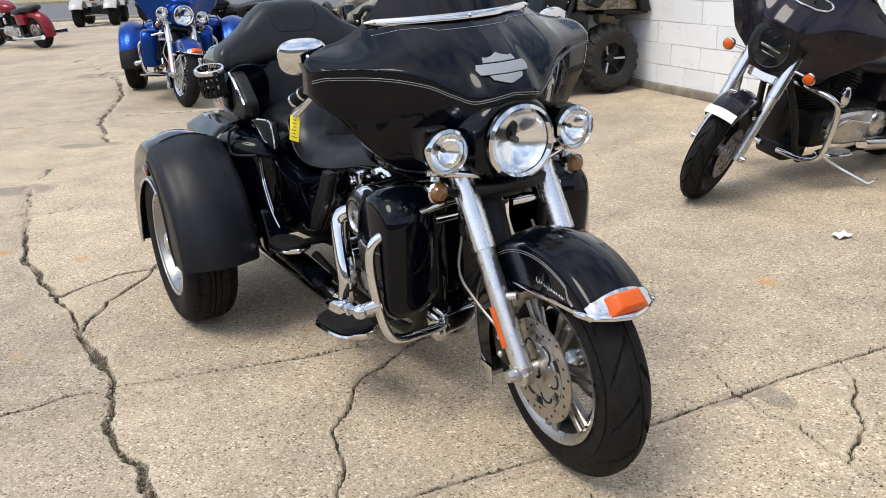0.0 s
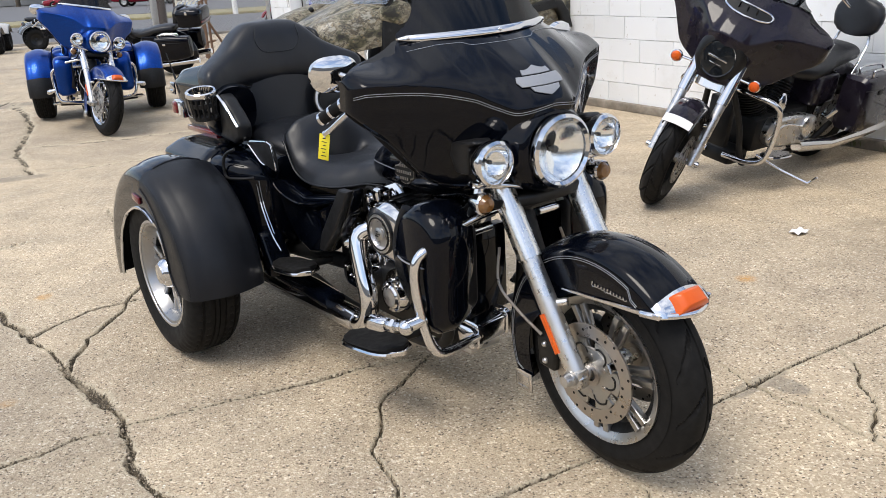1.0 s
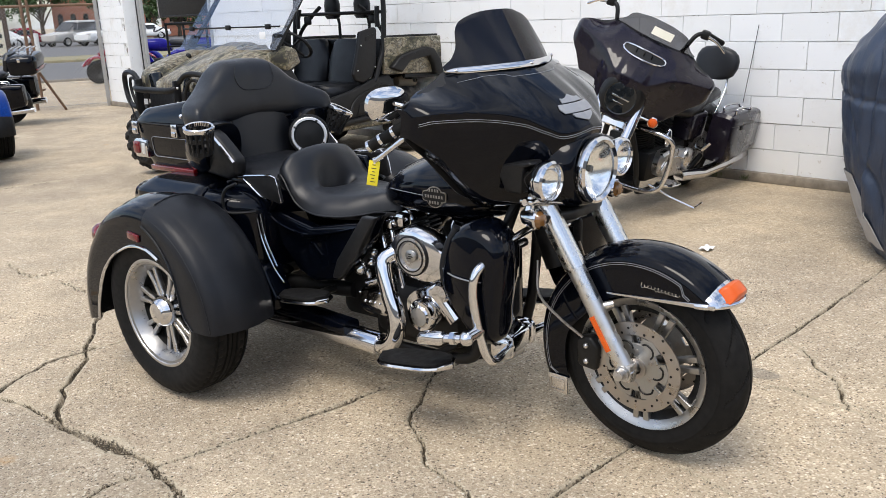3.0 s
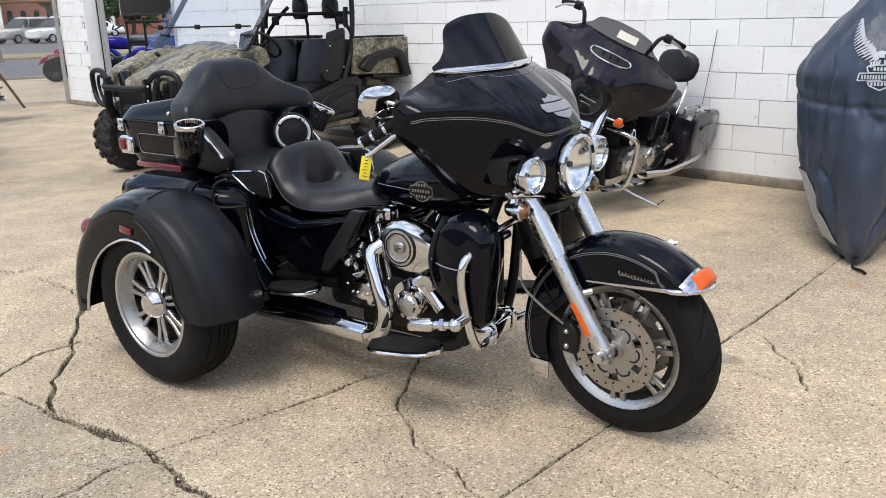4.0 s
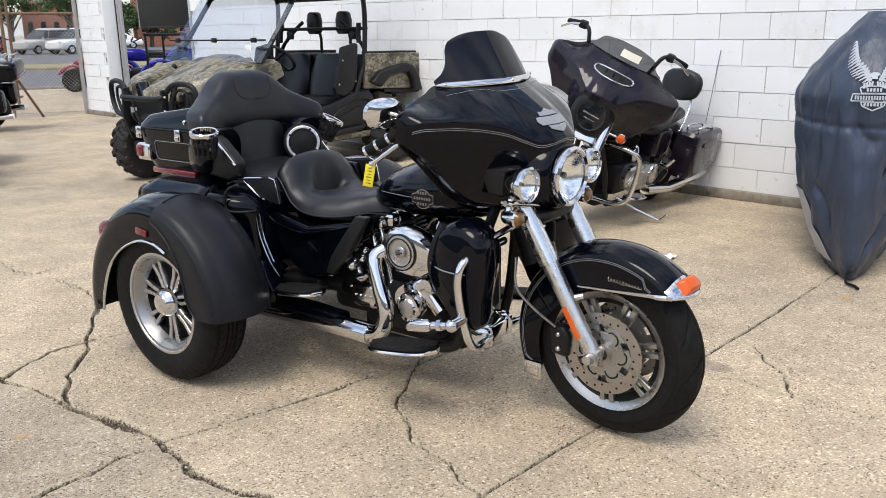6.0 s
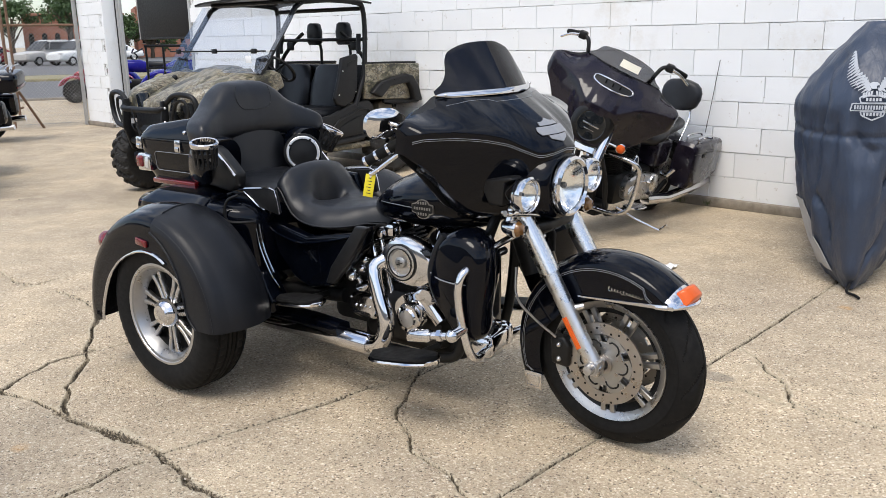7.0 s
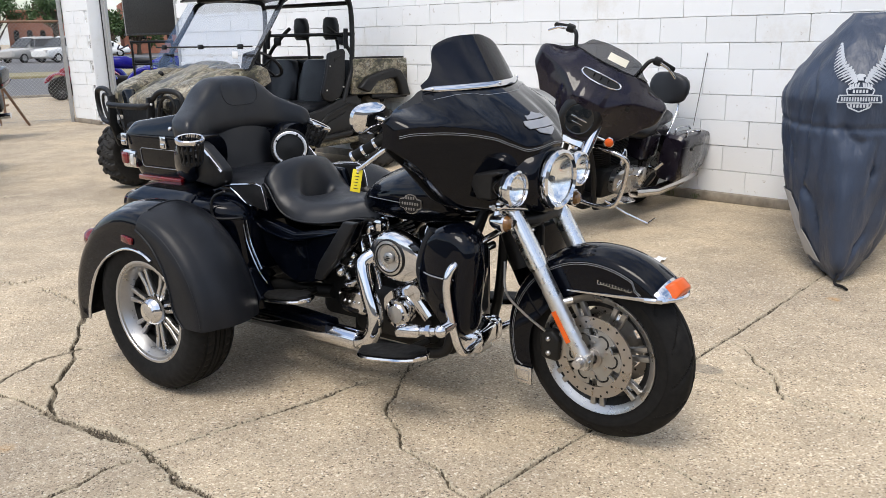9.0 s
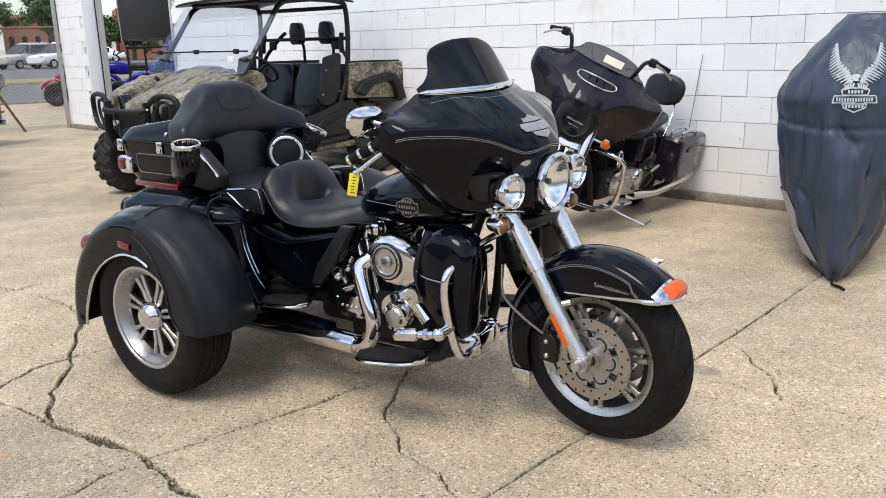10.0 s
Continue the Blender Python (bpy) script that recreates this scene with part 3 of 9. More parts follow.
# older, greyer slabs on the far side of the wide crack
edge_x = np.interp(GY, [1.0, 1.55, 1.92, 2.16, 2.57, 3.07, 3.44, 3.94, 4.70, 5.52], [-0.62, -0.70, -0.82, -0.99, -1.17, -1.50, -1.74, -2.10, -2.46, -2.84])
GREY = np.clip((edge_x - GX) / 0.02, 0, 1) * np.clip((6.0 - GY) / 1.5, 0, 1) * np.clip((GY - 0.3) / 1.0, 0, 1)
# the far left of the lot is toned greyer too, more with distance
GREY = np.maximum(GREY, 0.45 * np.clip((GY - 4.8) / 3.0, 0, 1) * np.clip((0.4 - GX) / 1.6, 0, 1))
old_att = ground_mesh.attributes.new("grey_ground", "FLOAT", "POINT")
old_att.data.foreach_set("value", GREY.astype(np.float32).ravel())
ground_mesh.polygons.foreach_set("use_smooth", np.ones(len(quads), dtype=bool))
ground_mesh.materials.append(CONCRETE)
ground = tagged(new("ground", ground_mesh), "tan exposed-pebble concrete lot with dark ragged cracks", "ground", kind="structure")

# grit and crumbs lying in and beside the wider cracks
grit_rng = random.Random(21)
grit = Shape()
for width, *pts in CRACKS:
    if width < 0.006:
        continue
    line = curve([Vector((p[0], p[1], 0)) for p in pts], 40)
    for p in line:
        if p.y > 5.2 or p.y < 1.2:
            continue
        for n in range(1 if width < 0.012 else 3):
            r = grit_rng.uniform(0.0016, 0.0045) * (1.5 if grit_rng.random() < 0.12 else 1)
            q = p + Vector((grit_rng.gauss(0, 0.004 + width * 0.8), grit_rng.gauss(0, 0.004 + width * 0.8), r * 0.1 - 0.003))
            e = [Vector(v) * r * grit_rng.uniform(0.6, 1.2) for v in ((1, 0, 0), (0, 1, 0), (-1, 0, 0), (0, -1, 0), (0.2, 0.1, 0.8), (0, 0, -0.8))]
            turn_ = Matrix.Rotation(grit_rng.uniform(0, 6), 3, "Z")
            grit.add([q + turn_ @ v for v in e], [(0, 1, 4), (1, 2, 4), (2, 3, 4), (3, 0, 4), (1, 0, 5), (2, 1, 5), (3, 2, 5), (0, 3, 5)])
structure("grit", grit, GRIT, "brown grit and crumbs in the cracks", "grit", 20, "stuff")

# street beyond the fence: two asphalt strips with a verge between, far lot
road = structure("road", Shape().box((0, 31.5, -0.075), (500, 13, 0.06)), ASPHALT, "grey asphalt street beyond the lot", "road")
verge = structure("verge", Shape().box((0, 42.0, -0.06), (500, 5, 0.12), 0.02), DRYGRASS, "dry grass verge beside the street", "verge")
structure("road_far", Shape().box((0, 75, -0.07), (500, 58, 0.07)), ASPHALT, "grey asphalt car park across the street", "road")
kerb = structure("kerb", Shape().box((0, 24.85, -0.04), (500, 0.2, 0.10), 0.02), PLINTH, "low concrete kerb along the street", "kerb")

# ---- white block wall ----
W0, WANG = Vector((3.771, 4.481, 0)), math.atan2(0.915, -0.403)
# wall frame: x along the wall, y out towards the lot
WM = Matrix.Translation(W0) @ Matrix.Rotation(WANG, 4, "Z")
WALL_T, COURSE, BLOCK_L, HIGH = 0.30, 0.203, 0.406, 4.1
S_END, S_OPEN_A, S_OPEN_B, S_POST = -6.5, 8.85, 11.62, 12.6


def in_wall(shape):
    return shape.moved(WM)


wall = Shape()
wall.box(((S_END + S_OPEN_A) / 2, -WALL_T / 2 - 0.003, HIGH / 2), (S_OPEN_A - S_END, WALL_T - 0.006, HIGH))
wall_east = structure("wall_east", in_wall(wall), MORTAR, "white-painted concrete block wall of a workshop", "wall")
wall = Shape().box(((S_OPEN_B + S_POST) / 2, -WALL_T / 2 - 0.003, HIGH / 2), (S_POST - S_OPEN_B - 0.02, WALL_T - 0.006, HIGH))
wall_pier = structure("wall_pier", in_wall(wall), MORTAR, "white-painted concrete block pier beside the fence", "wall")
wall = Shape().box(((S_OPEN_A + S_OPEN_B) / 2, -WALL_T / 2 - 0.008, 3.45), (S_OPEN_B - S_OPEN_A, WALL_T - 0.02, 1.3))
wall_lintel = structure("wall_lintel", in_wall(wall), MORTAR, "white-painted wall over the bay opening", "wall")
plinth = Shape().box(((S_END + S_OPEN_A) / 2, 0.02, 0.03), (S_OPEN_A - S_END, 0.07, 0.08), 0.012)
plinth.box(((S_OPEN_B + S_POST) / 2, 0.02, 0.03), (S_POST - S_OPEN_B, 0.07, 0.08), 0.012)
structure("footing", in_wall(plinth), PLINTH, "bare grey concrete footing along the wall", "trim")
jamb = Shape().box((S_OPEN_B - 0.03, -WALL_T + 0.045, HIGH / 2 - 0.6), (0.05, 0.11, HIGH - 1.3), 0.006)
jamb.box((S_OPEN_B - 0.06, -WALL_T + 0.03, HIGH / 2 - 0.6), (0.05, 0.05, HIGH - 1.3), 0.006)
structure("door_frame", in_wall(jamb), JAMB, "grey steel frame of the bay opening", "door frame")
structure("wall_reveal", in_wall(Shape().box((S_OPEN_B - 0.012, -0.085, HIGH / 2 - 0.6), (0.036, 0.225, HIGH - 1.3), 0.008)), BLOCK, "white-painted reveal of the bay opening", "wall")
# dark weathered line beside the frame, built as a thin strip
structure("door_seal", in_wall(Shape().box((S_OPEN_B - 0.034, -0.195, HIGH / 2 - 0.6), (0.03, 0.014, HIGH - 1.3), 0.003)), MATTE, "dark weathered line between frame and wall", "trim")
jamb = Shape().box((S_OPEN_A + 0.03, -WALL_T / 2, HIGH / 2 - 0.6), (0.05, WALL_T + 0.03, HIGH - 1.3), 0.006)
structure("door_frame", in_wall(jamb), JAMB, "grey steel frame of the bay opening", "door frame")

# blocks: near stretch one by one, the rest joined
block_rng = random.Random(11)
BLOCK_MESHES = []
for k in range(5):
    bm = bmesh.new()
    bmesh.ops.create_cube(bm, size=1)
    bmesh.ops.scale(bm, vec=(BLOCK_L - 0.004, 0.022, COURSE - 0.0045), verts=bm.verts)
    bmesh.ops.bevel(bm, geom=[e for e in bm.edges], offset=0.002, segments=1, affect="EDGES")
    for p in bm.verts:
        p.co += Vector((block_rng.uniform(-1, 1) * 0.0015, block_rng.uniform(-1, 1) * 0.0012, block_rng.uniform(-1, 1) * 0.0015))
    me = bpy.data.meshes.new("block")
    bm.to_mesh(me)
    bm.free()
    me.materials.append(BLOCK)
    BLOCK_MESHES.append(me)


# ---- wheels, shared by the machines ----
def ring_matrix(x, y, z):
    return Matrix.Translation((x, y, z))


def tyre_shape(R, width, rim, grooves, n=240, square=0.55, seed=1):
    """A tyre round the y axis with cut tread; grooves(angle, lateral -1..1) gives a depth."""
    prof = []
    half = width / 2
    steps = 64
    for k in range(steps + 1):
        a = -1 + 2 * k / steps
        drop = (abs(a) ** (2.2 + 3 * square)) * (0.055 - 0.025 * square)
        prof.append((R - drop, a * half * 0.93, a))
    side = [(R - 0.055 * (1.2 - square * 0.5) - 0.012, half * 0.99), ((R + rim) / 2, half * 1.0), (rim + 0.02, half * 0.9), (rim, half * 0.8)]
    left = [(r, -y, None) for r, y in reversed(side)]
    right = [(r, y, None) for r, y in side]
    prof = left + prof + right
    verts, faces, c = [], [], len(prof)
    for j in range(n):
        ang = math.tau * j / n
        for r, y, lat in prof:
            if lat is not None:
                r -= grooves(ang, lat)
            verts.append((r * math.cos(ang), y, r * math.sin(ang)))
    for j in range(n):
        q = (j + 1) % n
        for k in range(c - 1):
            faces.append((j * c + k, j * c + k + 1, q * c + k + 1, q * c + k))
    return Shape().add(verts, faces)


def bike_tread(ang, lat):
    """Long curved grooves that sweep from the middle to the shoulder."""
    depth = 0.0
    for s in (-1, 1):
        ph = (ang * 13 / math.tau + s * 0.25 + (0.85 * abs(lat) ** 1.4 if lat * s > 0 else 9)) % 1.0
        if lat * s > 0.10 and abs(lat) < 0.92:
            w = 0.12 if abs(lat) < 0.75 else 0.07
            if ph < w:
                depth = max(depth, 0.008)
    if abs(lat) < 0.035:
        depth = max(depth, 0.004)
    return depth


def car_tread(ang, lat):
    if min(abs(abs(lat) - 0.22), abs(abs(lat) - 0.62)) < 0.045 or abs(lat) < 0.03:
        return 0.007
    ph = (ang * 56 / math.tau + lat * 0.8) % 1.0
    return 0.004 if ph < 0.16 and abs(lat) > 0.26 else 0.0


def knobby_tread(ang, lat):
    ph = (ang * 18 / math.tau + (0.35 if lat > 0 else 0) + abs(lat) * 0.5) % 1.0
    return 0.022 if ph < 0.5 else 0.0


def spoke_wheel(parent, name, at, R, width, rim_r, tread, square, pairs, dish, disc, label="", alloy=None, rubber=None, face=-1, lip_mat=None):
    """A wheel on a y axle: tyre, rim, paired spokes, hub, brake discs. dish: how deep the spokes sit behind the outer lip. face: outer side."""
    m = ring_matrix(*at)
    alloy = alloy or ALLOY
    tyre = tyre_shape(R, width, rim_r - 0.012, tread, 220, square).moved(m)
    hub_part = part(name, tyre, rubber or RUBBER, parent, label or "worn black rubber tyre on its wheel")
    half = width / 2
    lip = half * (0.97 if disc else 0.86)
    edge = 0.010 if disc else 0.016
    rim = Shape().lathe([(rim_r - edge, -lip + 0.004), (rim_r + 0.006, -lip - 0.002), (rim_r + 0.006, -lip + 0.006), (rim_r - 0.006, -lip + 0.016), (rim_r - 0.03, -half * 0.4), (rim_r - 0.03, half * 0.4), (rim_r - 0.006, lip - 0.016), (rim_r + 0.006, lip - 0.006), (rim_r + 0.006, lip + 0.002), (rim_r - edge, lip - 0.004), (rim_r - 0.042, half * 0.42), (rim_r - 0.042, -half * 0.42)], m, 72, True)
    part("rim", rim, lip_mat or alloy, hub_part, "polished alloy rim")
    if disc:
        # dark sleeve laid over the alloy's inner face to make it look dark
        prof = [(rim_r - edge - 0.002, lip - 0.007), (rim_r - 0.0445, half * 0.42), (rim_r - 0.0445, -half * 0.42), (rim_r - edge - 0.002, -lip + 0.007), (rim_r - edge + 0.001, -lip + 0.009), (rim_r - 0.041, -half * 0.43), (rim_r - 0.041, half * 0.43), (rim_r - edge + 0.001, lip - 0.009)]
        part("barrel", Shape().lathe(prof, m, 72, True), LINING, hub_part, "dark lining added inside the rim")
    else:
        # same dark sleeve, only across the middle of the rim
        part("barrel", Shape().lathe([(rim_r - 0.0445, -half * 0.40), (rim_r - 0.0445, half * 0.40), (rim_r - 0.043, half * 0.40), (rim_r - 0.043, -half * 0.40)], m, 72, True), LINING, hub_part, "dark lining added inside the rim")
    y0 = at[1] + face * (lip - dish)
    for k in range(pairs):
        sp = Shape()
        for s in (-1, 1):
            a = math.tau * (k + 0.25) / pairs
            p0 = Vector((math.cos(a), 0, math.sin(a)))
            q0 = Vector((-math.sin(a), 0, math.cos(a)))
            inner = p0 * 0.045 + q0 * s * 0.012
            mid = p0 * rim_r * 0.55 + q0 * s * 0.014
            outer = p0 * (rim_r - 0.020) + q0 * s * (0.018 if disc else 0.026)
            rings = []
            for pt, w, t in ((inner, 0.008, 0.012), (mid, 0.0085, 0.010), (outer, 0.0105, 0.013)):
                c = Vector((at[0], y0, at[2])) + pt
                rings.append(oval(c, (w, t), (0, 1, 0), q0, 12, 5))
            sp.rings(rings)
        part("spoke", sp, alloy, hub_part)
    hub = Shape().lathe([(0.001, -0.05), (0.045, -0.05), (0.05, -0.02), (0.05, 0.02), (0.045, 0.05), (0.001, 0.05)], Matrix.Translation((at[0], y0, at[2])), 28)
    if disc:
        hub = Shape().lathe([(0.001, -0.045), (0.030, -0.045), (0.034, -0.02), (0.034, 0.02), (0.030, 0.045), (0.001, 0.045)], Matrix.Translation((at[0], at[1], at[2])), 28)
    part("hub", hub, FORKGREY, hub_part)
    if not disc:
        # black plate added so that the gaps between the spokes look dark
        yb = y0 - face * 0.030
        part("drum", Shape().lathe([(0.02, yb - 0.006), (rim_r - 0.046, yb - 0.006), (rim_r - 0.046, yb + 0.006), (0.02, yb + 0.006)], Matrix.Translation((at[0], 0, at[2])), 48, True), MATTE, hub_part, "dark plate added behind the spokes")
    for y in disc:
        d = Shape()
        mm = Matrix.Translation((at[0], y, at[2]))
        d.lathe([(0.106, -0.0025), (0.146, -0.0025), (0.146, 0.0025), (0.106, 0.0025)], mm, 64, True)
        out = 1 if y > at[1] else -1
        carrier = part("disc_carrier", Shape().lathe([(0.026, -0.004), (0.078, -0.004), (0.080, 0.0), (0.078, 0.004), (0.026, 0.004)], mm, 40, True), CARRIER, hub_part, "grey alloy carrier of the brake disc")
        for k in range(6):
            # broad tabs that hold the ring, with a curved cut in each
            a0 = math.tau * k / 6
            rings = []
            for j in range(9):
                c = a0 + radians(-20 + 5 * j)
                r0, r1 = 0.074, 0.1075 - 0.006 * abs(j - 4) / 4
                rings.append([Vector((at[0] + r * math.cos(c), y + dy, at[2] + r * math.sin(c))) for r, dy in ((r0, -0.0035), (r1, -0.0035), (r1, 0.0035), (r0, 0.0035))])
            part("carrier_tab", Shape().rings(rings), CARRIER, hub_part)
            part("carrier_slot", Shape().tube([(at[0] + r * math.cos(a0 + c), y + out * 0.0035, at[2] + r * math.sin(a0 + c)) for r, c in ((0.062, -0.36), (0.076, -0.30), (0.088, -0.12), (0.090, 0.12), (0.082, 0.26))], 0.0032, 6, 4), MATTE, hub_part)
            part("carrier_bolt", Shape().lathe([(0.001, -0.007), (0.0075, -0.006), (0.0075, 0.006), (0.001, 0.007)], Matrix.Translation((at[0] + 0.055 * math.cos(a0 + 0.5), y, at[2] + 0.055 * math.sin(a0 + 0.5))), 12), STEEL, hub_part)
        d.lathe([(0.020, -0.010), (0.034, -0.010), (0.034, 0.010), (0.020, 0.010)], mm, 32, True)
        part("brake_disc", d, STEEL, hub_part, "drilled steel brake disc")
        pins = Shape()
        for k in range(28):
            a, r = math.tau * k / 28, (0.115, 0.139, 0.127)[k % 3]
            pins.lathe([(0.0001, -0.0034), (0.0042, -0.0034), (0.0042, 0.0034), (0.0001, 0.0034)], Matrix.Translation((at[0] + r * math.cos(a), y, at[2] + r * math.sin(a))), 8)
        pin_ob = part("drill_holes", pins, MATTE, hub_part)
        pin_ob["kind"] = "stuff"
    return hub_part


def fender_shell(cx, cz, half, r_top, a0, a1, skirt, crown=0.02, thick=0.004, corner=0.035, yc=0.0, nu=64, inner=None):
    """A mudguard round a wheel from angle a0 to a1 (degrees, 0 ahead, 90 up): rounded top, sides that reach down by skirt(angle).
    inner: skirt of the far side, where it differs."""
    inner = inner or skirt

    def fn(u, v):
        deg = a0 + (a1 - a0) * u
        a = radians(deg)
        r0 = r_top(deg) if callable(r_top) else r_top
        d = inner(deg) if v < 0.5 else skirt(deg)
        w = v * 2 - 1
        side = math.copysign(1, w)
        t = abs(w)
        if t < 0.5:
            y, r = side * (half - corner) * (t / 0.5), r0 - crown * (t / 0.5) ** 2
        elif t < 0.75:
            b = (t - 0.5) / 0.25 * math.pi / 2
            y, r = side * (half - corner + corner * math.sin(b)), r0 - crown - corner * (1 - math.cos(b))
        else:
            s = (t - 0.75) / 0.25
            y, r = side * half, r0 - crown - corner - max(d - crown - corner, 0.002) * s
        return (cx + r * math.cos(a), yc - y, cz + r * math.sin(a))

    return Shape().shell(fn, nu, 32, thick)


# ---- batwing fairing ----
def bat_top(y):
    return soft(abs(y), (0.0, 1.212), (0.20, 1.212), (0.265, 1.200), (0.30, 1.178), (0.35, 1.160), (0.40, 1.150), (0.43, 1.142), (0.45, 1.130), (0.460, 1.116))


def bat_low(y):
    return soft(abs(y), (0.0, 0.790), (0.17, 0.790), (0.214, 0.795), (0.27, 0.820), (0.33, 0.885), (0.39, 0.958), (0.425, 0.990), (0.450, 1.018), (0.460, 1.034))


def bat_ridge(y):
    """Height of the shoulder line, where the sloping top turns down into the face."""
    return soft(abs(y), (0.0, 1.020), (0.06, 1.016), (0.10, 1.012), (0.15, 1.036), (0.20, 1.068), (0.27, 1.090), (0.35, 1.100), (0.43, 1.103), (0.460, 1.095))


def bat_x(y, z):
    """How far forward the front skin of the fairing lies."""
    q = min(abs(y), 0.460)
    ridge = soft(q, (0.0, 1.490), (0.06, 1.484), (0.104, 1.458), (0.15, 1.426), (0.20, 1.386), (0.30, 1.308), (0.40, 1.246), (0.44, 1.222), (0.460, 1.196))
    zt, zr, zb = bat_top(q), bat_ridge(q), bat_low(q)
    if z >= zr:
        head = soft(q, (0.0, 1.235), (0.10, 1.222), (0.20, 1.176), (0.27, 1.134), (0.35, 1.124), (0.42, 1.150), (0.460, 1.180))
        t = min(max((zt - z) / max(zt - zr, 0.004), 0), 1)
        return head + (ridge - head) * (0.55 * t + 0.45 * math.sin(t * math.pi / 2))
    foot = soft(q, (0.0, 1.430), (0.12, 1.370), (0.214, 1.285), (0.30, 1.255), (0.42, 1.215), (0.460, 1.186))
    t = min(max((zr - z) / max(zr - zb, 0.004), 0), 1)
    # rolls over the shoulder and falls back towards the foot
    return ridge + (foot - ridge) * t ** 1.4


def bat_skin():
    def fn(u, v):
        w = (u * 2 - 1) * 1.10
        y = 0.460 * max(-1.0, min(1.0, w))
        zt, zb = bat_top(y), bat_low(y)
        z = zt + (zb - zt) * v
        roll = 0.0
        for q, r in ((min(v, 1 - v) * (zt - zb), 0.012), (0.460 - abs(y), 0.032)):
            q = min(q, r)
            roll += r - math.sqrt(max(r * r - (r - q) ** 2, 0))
        return (bat_x(y, z) - roll * 0.9 - max(0.0, abs(w) - 1) * 0.35, y, z)
    return fn


def batwing(parent, paint, stripes=True, screen_high=1.37, fogs=True, vent=False, turn=None, screen=None):
    """The fork-mounted fairing with screen; returns its main part."""
    m = turn or Matrix()
    body = part("fairing", Shape().shell(bat_skin(), 150, 84, -0.010).moved(m), paint, parent, "glossy batwing fairing")
    # inner shell and rim
    def back(u, v):
        y = -0.448 + 0.896 * u
        zt, zb = bat_top(y) - 0.008, bat_low(y) + 0.008
        z = zt + (zb - zt) * v
        return (min(bat_x(y, z) - 0.03, 1.125 + 0.07 * (1 - (abs(y) / 0.448) ** 2)), y, z)
    part("inner_fairing", Shape().shell(back, 40, 18, 0.01).moved(m), PLASTIC, body, "black plastic inner fairing")
    # screen
    def pane(u, v):
        w = soft(v, (0.0, 0.264), (0.10, 0.266), (0.22, 0.242), (0.45, 0.212), (0.75, 0.190), (0.90, 0.166), (1.0, 0.115))
        y = (u * 2 - 1) * w
        top = screen_high - 0.010 * (abs(u * 2 - 1) ** 3)
        z = 1.200 + (top - 1.200) * v
        return (1.255 - 0.120 * v - 1.62 * y * y * (1 - 0.35 * v), y, z)
    sc = part("windscreen", Shape().shell(pane, 32, 18, 0.004).moved(m), screen or SMOKED, body, "smoked tinted windscreen")
    sc.visible_shadow = True
    # bright trim along the screen's foot
    trim = Shape()
    rings = []
    for k in range(25):
        y = -0.270 + 0.54 * k / 24
        h = 0.0095 * min(1.0, (0.2705 - abs(y)) / 0.03 + 0.25)
        c = Vector((1.264 - 1.62 * y * y, y, 1.2045))
        rings.append([c + Vector((0.006 * math.cos(q) - 0.45 * h * math.sin(q), 0, h * math.sin(q))) for q in (math.tau * j / 12 for j in range(12))])
    trim.rings(rings)
    for y in (-0.248, 0.0, 0.248):
        trim.ball((1.270 - 1.62 * y * y, y, 1.2055), 0.0055, 8)
    if not vent:
        part("screen_trim", trim.moved(m), CHROME, body, "chrome trim strip with three screws")
    if stripes:
        # twin pin stripes along the shoulder and below the screen
        for gap in (0.0, 0.006):
            for s in (-1, 1):
                line = []
                for k in range(61):
                    y = s * 0.457 * (1 - k / 60)
                    z = bat_ridge(y) - soft(abs(y), (0.0, 0.004), (0.12, 0.012), (0.25, 0.022), (0.47, 0.020)) - gap
                    line.append((bat_x(y, z) + 0.0012, y, z))
                part("pin_stripe", Shape().tube(line, 0.0010, 6).moved(m), STRIPE, body, "thin silver pin stripe")
        line = [(bat_x(y, z) + 0.0012, y, z) for y, z in [(-0.27 + 0.54 * k / 56, 1.184 - 0.009 * min(1, max(0, (0.13 - abs(-0.27 + 0.54 * k / 56)) / 0.02)) - 0.012 * max(0, abs(-0.27 + 0.54 * k / 56) - 0.2) / 0.08) for k in range(57)]]
        part("pin_stripe", Shape().tube(line, 0.0010, 6).moved(m), STRIPE, body, "thin silver pin stripe")
        # emblem: a shield with a bar across it, plain shapes
        em = Shape()
        zc = 1.075

        def plate(wide, z0, z1, lift):
            def fn(u, v):
                y = (u * 2 - 1) * wide(v)
                z = zc + z0(abs(y)) + (z1(abs(y)) - z0(abs(y))) * v
                return (bat_x(y, z) + lift, y, z)
            em.shell(fn, 20, 6, -0.003)
        plate(lambda v: 0.050 - 0.006 * v, lambda y: 0.015, lambda y: soft(y, (0.0, 0.036), (0.018, 0.029), (0.035, 0.026), (0.05, 0.029)), 0.0015)
        plate(lambda v: 0.050 - 0.006 * (1 - v), lambda y: soft(y, (0.0, -0.037), (0.02, -0.032), (0.05, -0.023)), lambda y: -0.015, 0.0015)
        plate(lambda v: 0.078 - 0.006 * abs(2 * v - 1), lambda y: -0.012, lambda y: 0.012, 0.003)
        part("emblem", em.moved(m), BADGE, body, "silver shield-and-bar emblem")
    if vent:
        vt = Shape()
        rim = []
        for k in range(28):
            a = math.tau * k / 28
            y = 0.135 * math.copysign(abs(math.cos(a)) ** 0.7, math.cos(a))
            z = 1.135 + 0.022 * math.copysign(abs(math.sin(a)) ** 0.7, math.sin(a))
            rim.append((bat_x(y, z) + 0.006, y, z))
